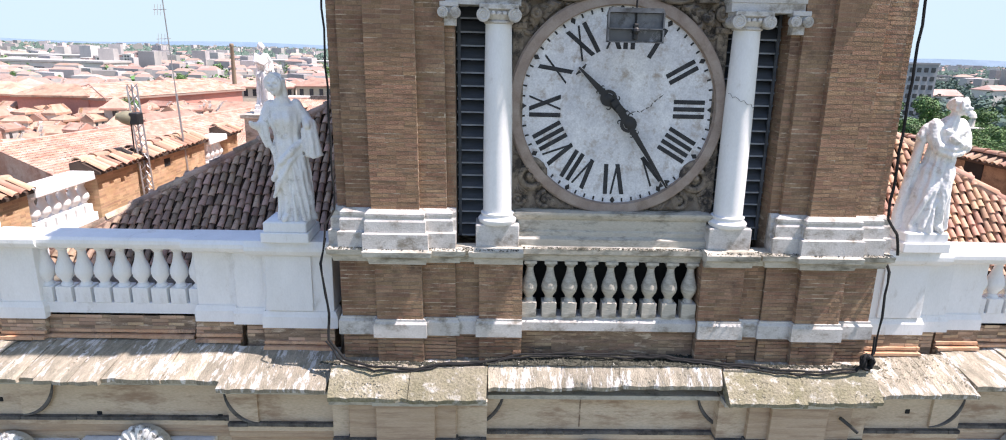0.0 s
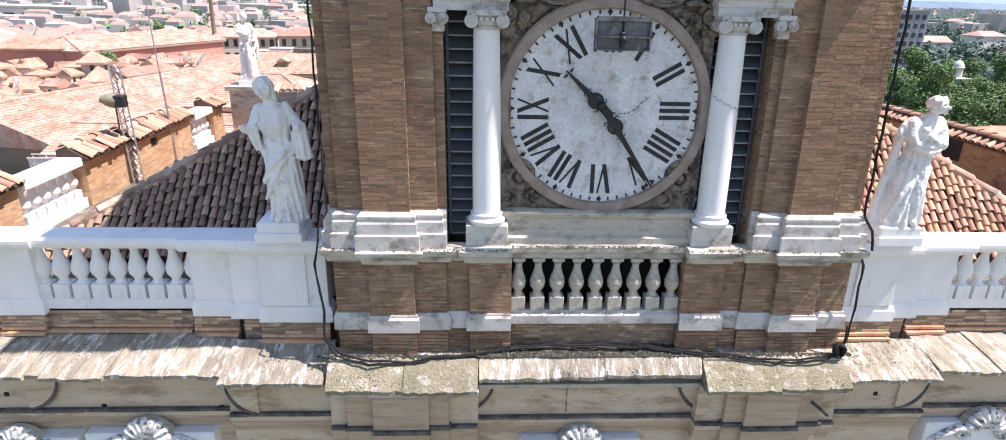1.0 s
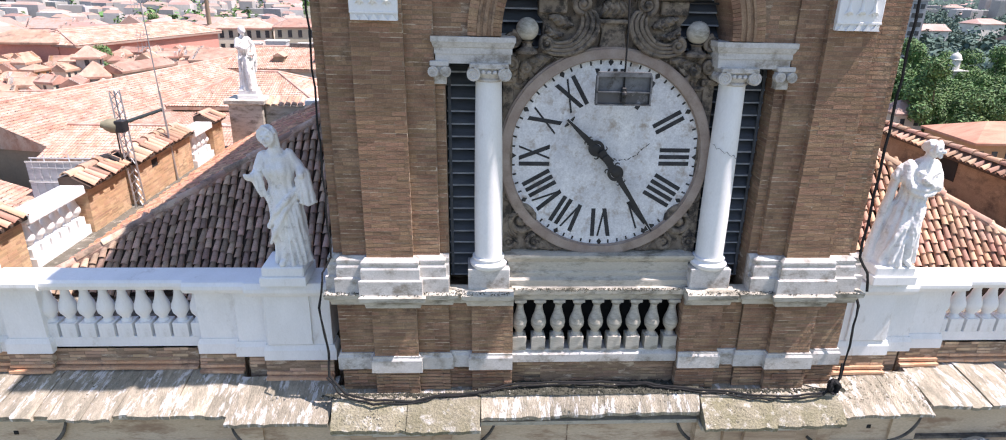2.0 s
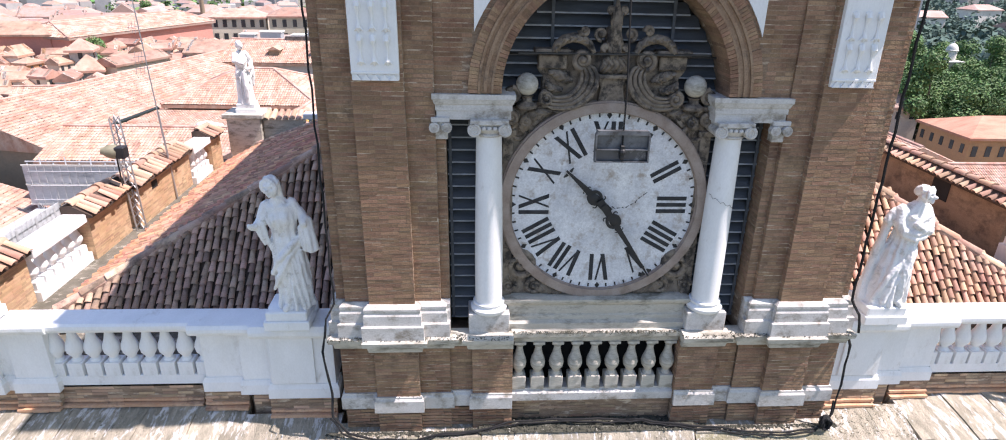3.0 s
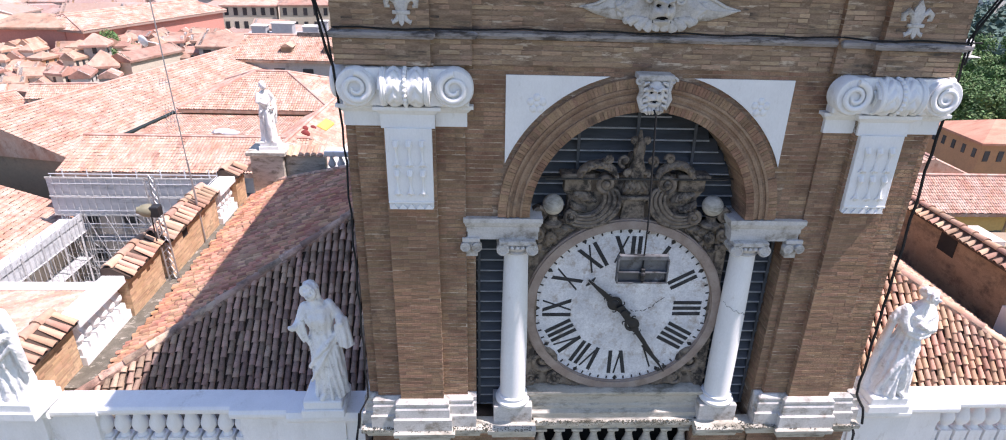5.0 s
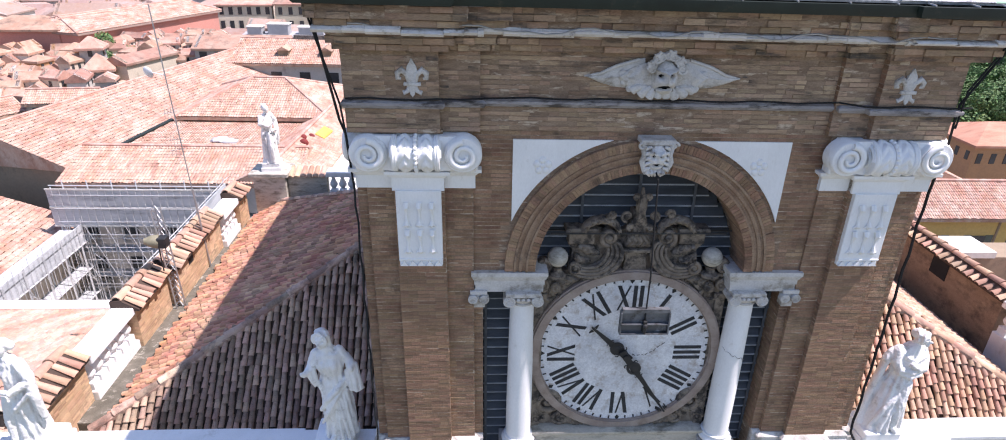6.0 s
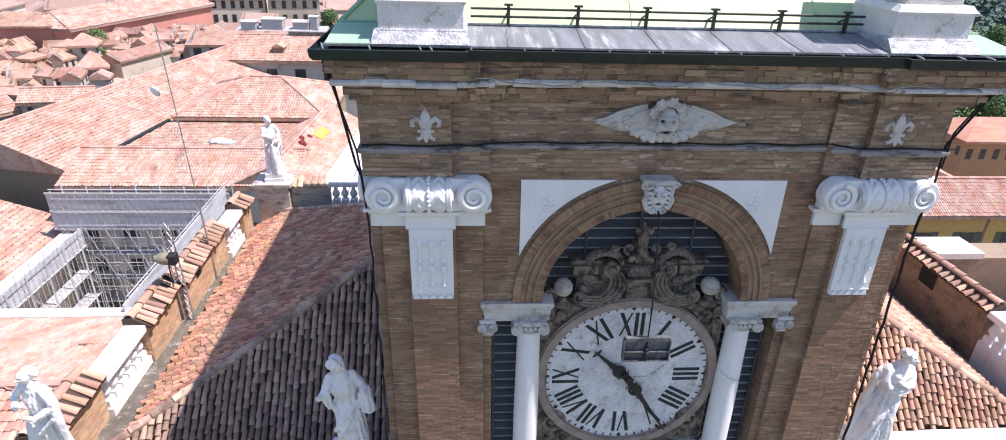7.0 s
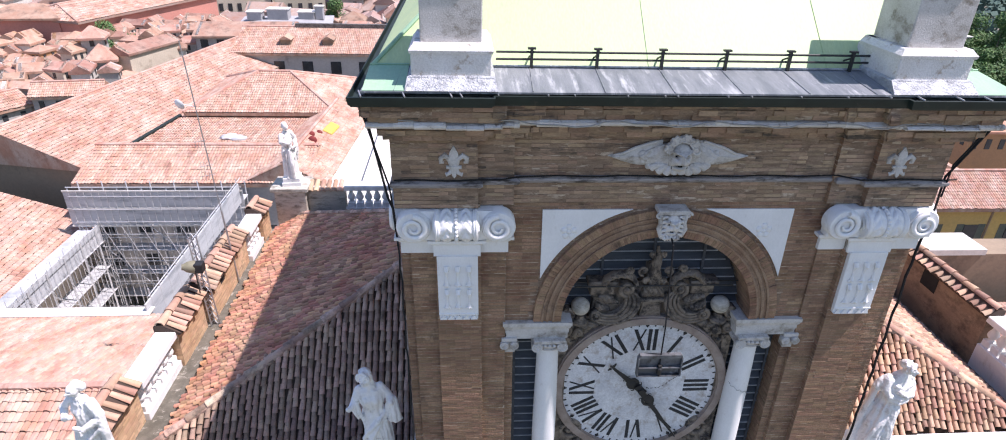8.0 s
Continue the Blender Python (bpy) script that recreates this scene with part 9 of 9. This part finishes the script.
# white factory sheds on the skyline
for x, y, L, W, h in ((-160, 219, 24, 14, 5.6), (-178, 262, 50, 20, 7.6), (-250, 390, 80, 26, 7), (-150, 300, 30, 14, 4.6), (-115, 400, 50, 20, 7), (-60, 440, 44, 20, 7)):
    fs = thing("factory_shed", (x, y, GROUND), "long white factory shed with a flat pale roof", "factory", "factory sheds")
    b = B()
    box(b, x - L / 2, x + L / 2, y - W / 2, y + W / 2, GROUND, GROUND + h, 0.2)
    part("wall", b, M_white_r, fs)
    b = B()
    box(b, x - L / 2 - 0.4, x + L / 2 + 0.4, y - W / 2 - 0.4, y + W / 2 + 0.4, GROUND + h, GROUND + h + 0.8)
    part("roof", b, M_grey_r, fs)
    for k in range(int(L / 7)):
        b = B()
        box(b, x - L / 2 + 2 + k * 7, x - L / 2 + 6 + k * 7, y - W / 2 - 0.1, y - W / 2 + 0.1, GROUND + h - 3.4, GROUND + h - 1.8)
        part("window", b, M_pane, fs)

# ---- trees ----
M_leaf = material("tree_leaves", (0.085, 0.165, 0.045), (0.125, 0.22, 0.065), 0.7, 0.12, 5, 0, (0.055, 0.115, 0.04), 0.2, (0.5, 0.65), "island", 0.5, hue=0.03)
M_bark = material("tree_bark", (0.12, 0.09, 0.065), (0.18, 0.14, 0.10), 0.95, 2, 20, 0.4)


def tree_meshes(seed, height, spread, leaves):
    """Trunk with limbs, and a crown of small leaf clumps on uneven boughs."""
    rr = random.Random(seed)
    b = B()
    tube(b, [(0, 0, -0.3), (0.1, 0.05, height * 0.25), (rr.uniform(-0.3, 0.3), rr.uniform(-0.3, 0.3), height * 0.6)], [height * 0.035, height * 0.025, height * 0.012], 8)
    boughs = []
    for k in range(13):
        a, f = rr.uniform(0, 6.283), rr.uniform(0.36, 0.98)
        reach = spread * math.sin(math.pi * min(0.97, 0.15 + 0.8 * (f - 0.2))) * rr.uniform(0.5, 0.95)
        e = Vector((reach * math.cos(a), reach * math.sin(a), height * f * rr.uniform(0.9, 1.0)))
        tube(b, [(0.05, 0.05, height * (0.22 + 0.3 * f)), e * 0.55 + Vector((0, 0, height * 0.16)), e], [height * 0.012, height * 0.007, 0.02], 5)
        boughs.append((e, rr.uniform(0.24, 0.42) * spread))
    trunk = bpy.data.meshes.new("trunk")
    b.to_mesh(trunk)
    b.free()
    trunk.materials.append(M_bark)
    V, F = [], []
    for k in range(leaves):
        c, r = rr.choice(boughs)
        d = Vector((rr.gauss(0, 1), rr.gauss(0, 1), rr.gauss(0, 0.8))).normalized()
        p = c + d * r * (0.55 + 0.5 * rr.random())
        n = (d + Vector((rr.gauss(0, 0.5), rr.gauss(0, 0.5), rr.gauss(0, 0.5) + 0.3))).normalized()
        u = n.orthogonal().normalized()
        w = n.cross(u)
        sz = height * rr.uniform(0.005, 0.013)
        o = len(V)
        V += [tuple(p + u * sz * 1.3), tuple(p + w * sz + n * sz * 0.3), tuple(p - u * sz * 1.3), tuple(p - w * sz + n * sz * 0.3)]
        F.append((o, o + 1, o + 2, o + 3))
    crown = bpy.data.meshes.new("crown")
    crown.from_pydata(V, [], F)
    crown.materials.append(M_leaf)
    return trunk, crown


kinds = [tree_meshes(3, 14, 5.2, 11000), tree_meshes(8, 16, 5.8, 12000), tree_meshes(14, 12, 4.6, 10000)]


def tree(x, y, k, turn, sc_, label="broad leafy green park tree"):
    t = thing("tree", (x, y, GROUND), label, "tree", "park trees")
    t.rotation_euler = (0, 0, turn)
    t.scale = (sc_, sc_, sc_)
    for nm, me in zip(("trunk", "crown"), kinds[k]):
        ob = new(nm, me)
        ob.parent = t


tree_rng = random.Random(31)
spots = []
n = tries = 0
while n < 170 and tries < 16000:
    tries += 1
    a = radians(tree_rng.uniform(25, 52))
    r = 79 + 34 * tree_rng.random()
    x, y = -2 + r * math.sin(a), -9 + r * math.cos(a)
    if any((x - p) ** 2 + (y - q) ** 2 < 8 for p, q in spots) or math.hypot(x - 64.6, y - 75.5) < 4 or not free(x, y, 3):
        continue
    back = math.hypot(x - 61, y - 70) < 6.5
    spots.append((x, y))
    tree(x, y, tree_rng.randint(0, 2), tree_rng.uniform(0, 6.28), tree_rng.uniform(0.46, 0.5) if back else tree_rng.uniform(0.52, 0.72))
    n += 1
for x, y, sc_ in ((-41.2, 63.6, 0.62), (-40.0, 63.0, 0.58), (-42.2, 64.0, 0.6), (-39.2, 64.2, 0.56), (-62, 120, 0.6), (-65, 124, 0.6), (-22, 84, 0.55), (-20, 85, 0.6), (-131, 170, 0.55), (-128, 171, 0.5), (-134, 172, 0.55)):
    tree(x, y, tree_rng.randint(0, 2), tree_rng.uniform(0, 6.28), sc_, "green town tree between the roofs")
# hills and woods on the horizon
# The blue of distance: aerial haze is put into the hill colour.
M_hill = material("haze_tinted_hills", (0.13, 0.20, 0.27), (0.17, 0.24, 0.31), 0.95, 0.002, 0.02, 0)
b = B()
hr = random.Random(4)
for q in range(60):
    a0, a1 = radians(-66 + q * 2.2), radians(-66 + (q + 1) * 2.2)
    h0, h1 = 26 + 16 * math.sin(q * 0.5) * math.sin(q * 0.23 + 1), 26 + 16 * math.sin((q + 1) * 0.5) * math.sin((q + 1) * 0.23 + 1)
    v = [b.verts.new((r * math.sin(a), r * math.cos(a), z)) for a, h in ((a0, h0), (a1, h1)) for r, z in ((4300, GROUND), (4400, GROUND + h), (4600, GROUND))]
    for f in ((0, 3, 4, 1), (1, 4, 5, 2)):
        b.faces.new([v[i] for i in f])
whole("backdrop_hills", b, M_hill, "low hills on the horizon, blue haze put into their colour", "hills", "structure")
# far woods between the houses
# Bluer than the near leaves, since the haze sits in this colour.
M_haze = material("haze_tinted_foliage", (0.07, 0.12, 0.095), (0.11, 0.165, 0.135), 0.9, 0.01, 0.2, 0, random_from="island", spread=0.25)
V, F = [], []
V2, F2 = [], []
for k in range(9000):
    a = radians(tree_rng.uniform(-60, 60) if k < 7200 else tree_rng.uniform(20, 58))
    r = (150 if k < 7200 else 120) + (2900 if k < 7200 else 700) * tree_rng.random() ** 1.5
    x, y = -2 + r * math.sin(a), -9 + r * math.cos(a)
    if abs(a) < radians(12) or (a < 0 and r < 200 and tree_rng.random() < 0.3):
        continue
    h = tree_rng.uniform(4, 8.5)
    w = tree_rng.uniform(2.5, 5) * (1 if r < 500 else 2.2)
    if r > 480 or (a > 0 and r > 125):
        V, F, keep_v, keep_f = V2, F2, V, F
    if r < 650:
        for q in range(46):
            d = Vector((tree_rng.gauss(0, 1), tree_rng.gauss(0, 1), tree_rng.gauss(0, 1))).normalized() * tree_rng.uniform(0.6, 1.0)
            c = Vector((x + d.x * w * 0.55, y + d.y * w * 0.55, GROUND + h * (0.58 + 0.40 * d.z)))
            u = (d.orthogonal() + Vector((tree_rng.uniform(-0.5, 0.5), tree_rng.uniform(-0.5, 0.5), 0))).normalized() * w * tree_rng.uniform(0.09, 0.2)
            e2 = d.cross(u).normalized() * w * tree_rng.uniform(0.09, 0.2)
            o = len(V)
            V += [tuple(c + u), tuple(c + e2 + d * 0.1), tuple(c - u), tuple(c - e2 + d * 0.1)]
            F.append((o, o + 1, o + 2, o + 3))
    else:
        for q in range(7):
            c = Vector((x + tree_rng.uniform(-w, w) * 0.6, y + tree_rng.uniform(-w, w) * 0.6, GROUND + h * tree_rng.uniform(0.3, 0.95)))
            o = len(V)
            rr_ = w * tree_rng.uniform(0.25, 0.5)
            for d in ((1, 0, 0), (0, 1, 0), (-1, 0, 0), (0, -1, 0), (0, 0, 1)):
                V.append((c.x + d[0] * rr_ * tree_rng.uniform(0.7, 1.3), c.y + d[1] * rr_ * tree_rng.uniform(0.7, 1.3), c.z + d[2] * rr_))
            F += [(o, o + 1, o + 4), (o + 1, o + 2, o + 4), (o + 2, o + 3, o + 4), (o + 3, o, o + 4), (o + 3, o + 2, o + 1, o)]
    if r > 480 or (a > 0 and r > 125):
        V, F = keep_v, keep_f
tagged(from_lists("hazy_woods", V2, F2, M_haze), "woods towards the horizon with bluish haze in their colour", "trees", kind="stuff")
tagged(from_lists("far_woods", V, F, M_leaf), "distant green trees among the houses", "trees", kind="stuff")


# ---- single pieces, last ----
one_new, one_old = tile_mesh(M_tile_one, "roof_tile"), tile_mesh(M_tile_old_one, "roof_tile")
for rf, s, near in single_tiles:
    o = base_at(rf)
    for p, uu, ss, nn in near:
        ob = new("roof_tile", one_old if s < 0 else one_new)
        ob.parent = rf
        u = uu.normalized()
        n2 = u.cross(ss).normalized()
        s2 = n2.cross(u)
        ob.matrix_basis = Matrix.Translation(p - o) @ Matrix((u, s2, n2)).transposed().to_4x4()
brick_cache = {}
o = base_at(tower)
for q0, q1 in ((-3.62, -2.92), (2.92, 3.62)):
    for u, z, l, h in brick_places(q0, q1, -1.52, 1.9):
        l = round(l * 50) / 50
        if l < 0.03:
            continue
        if l not in brick_cache:
            bm = B()
            box(bm, 0, l, -0.0025, 0.02, 0, COURSE - JOINT)
            me = bpy.data.meshes.new("brick")
            bm.to_mesh(me)
            bm.free()
            me.materials.append(M_brick_one)
            brick_cache[l] = me
        ob = new("brick", brick_cache[l])
        ob.parent = tower
        ob.location = Vector((u - 0.016 * (z - 1.2), -0.40 + rng.uniform(-0.002, 0.002), z)) - o
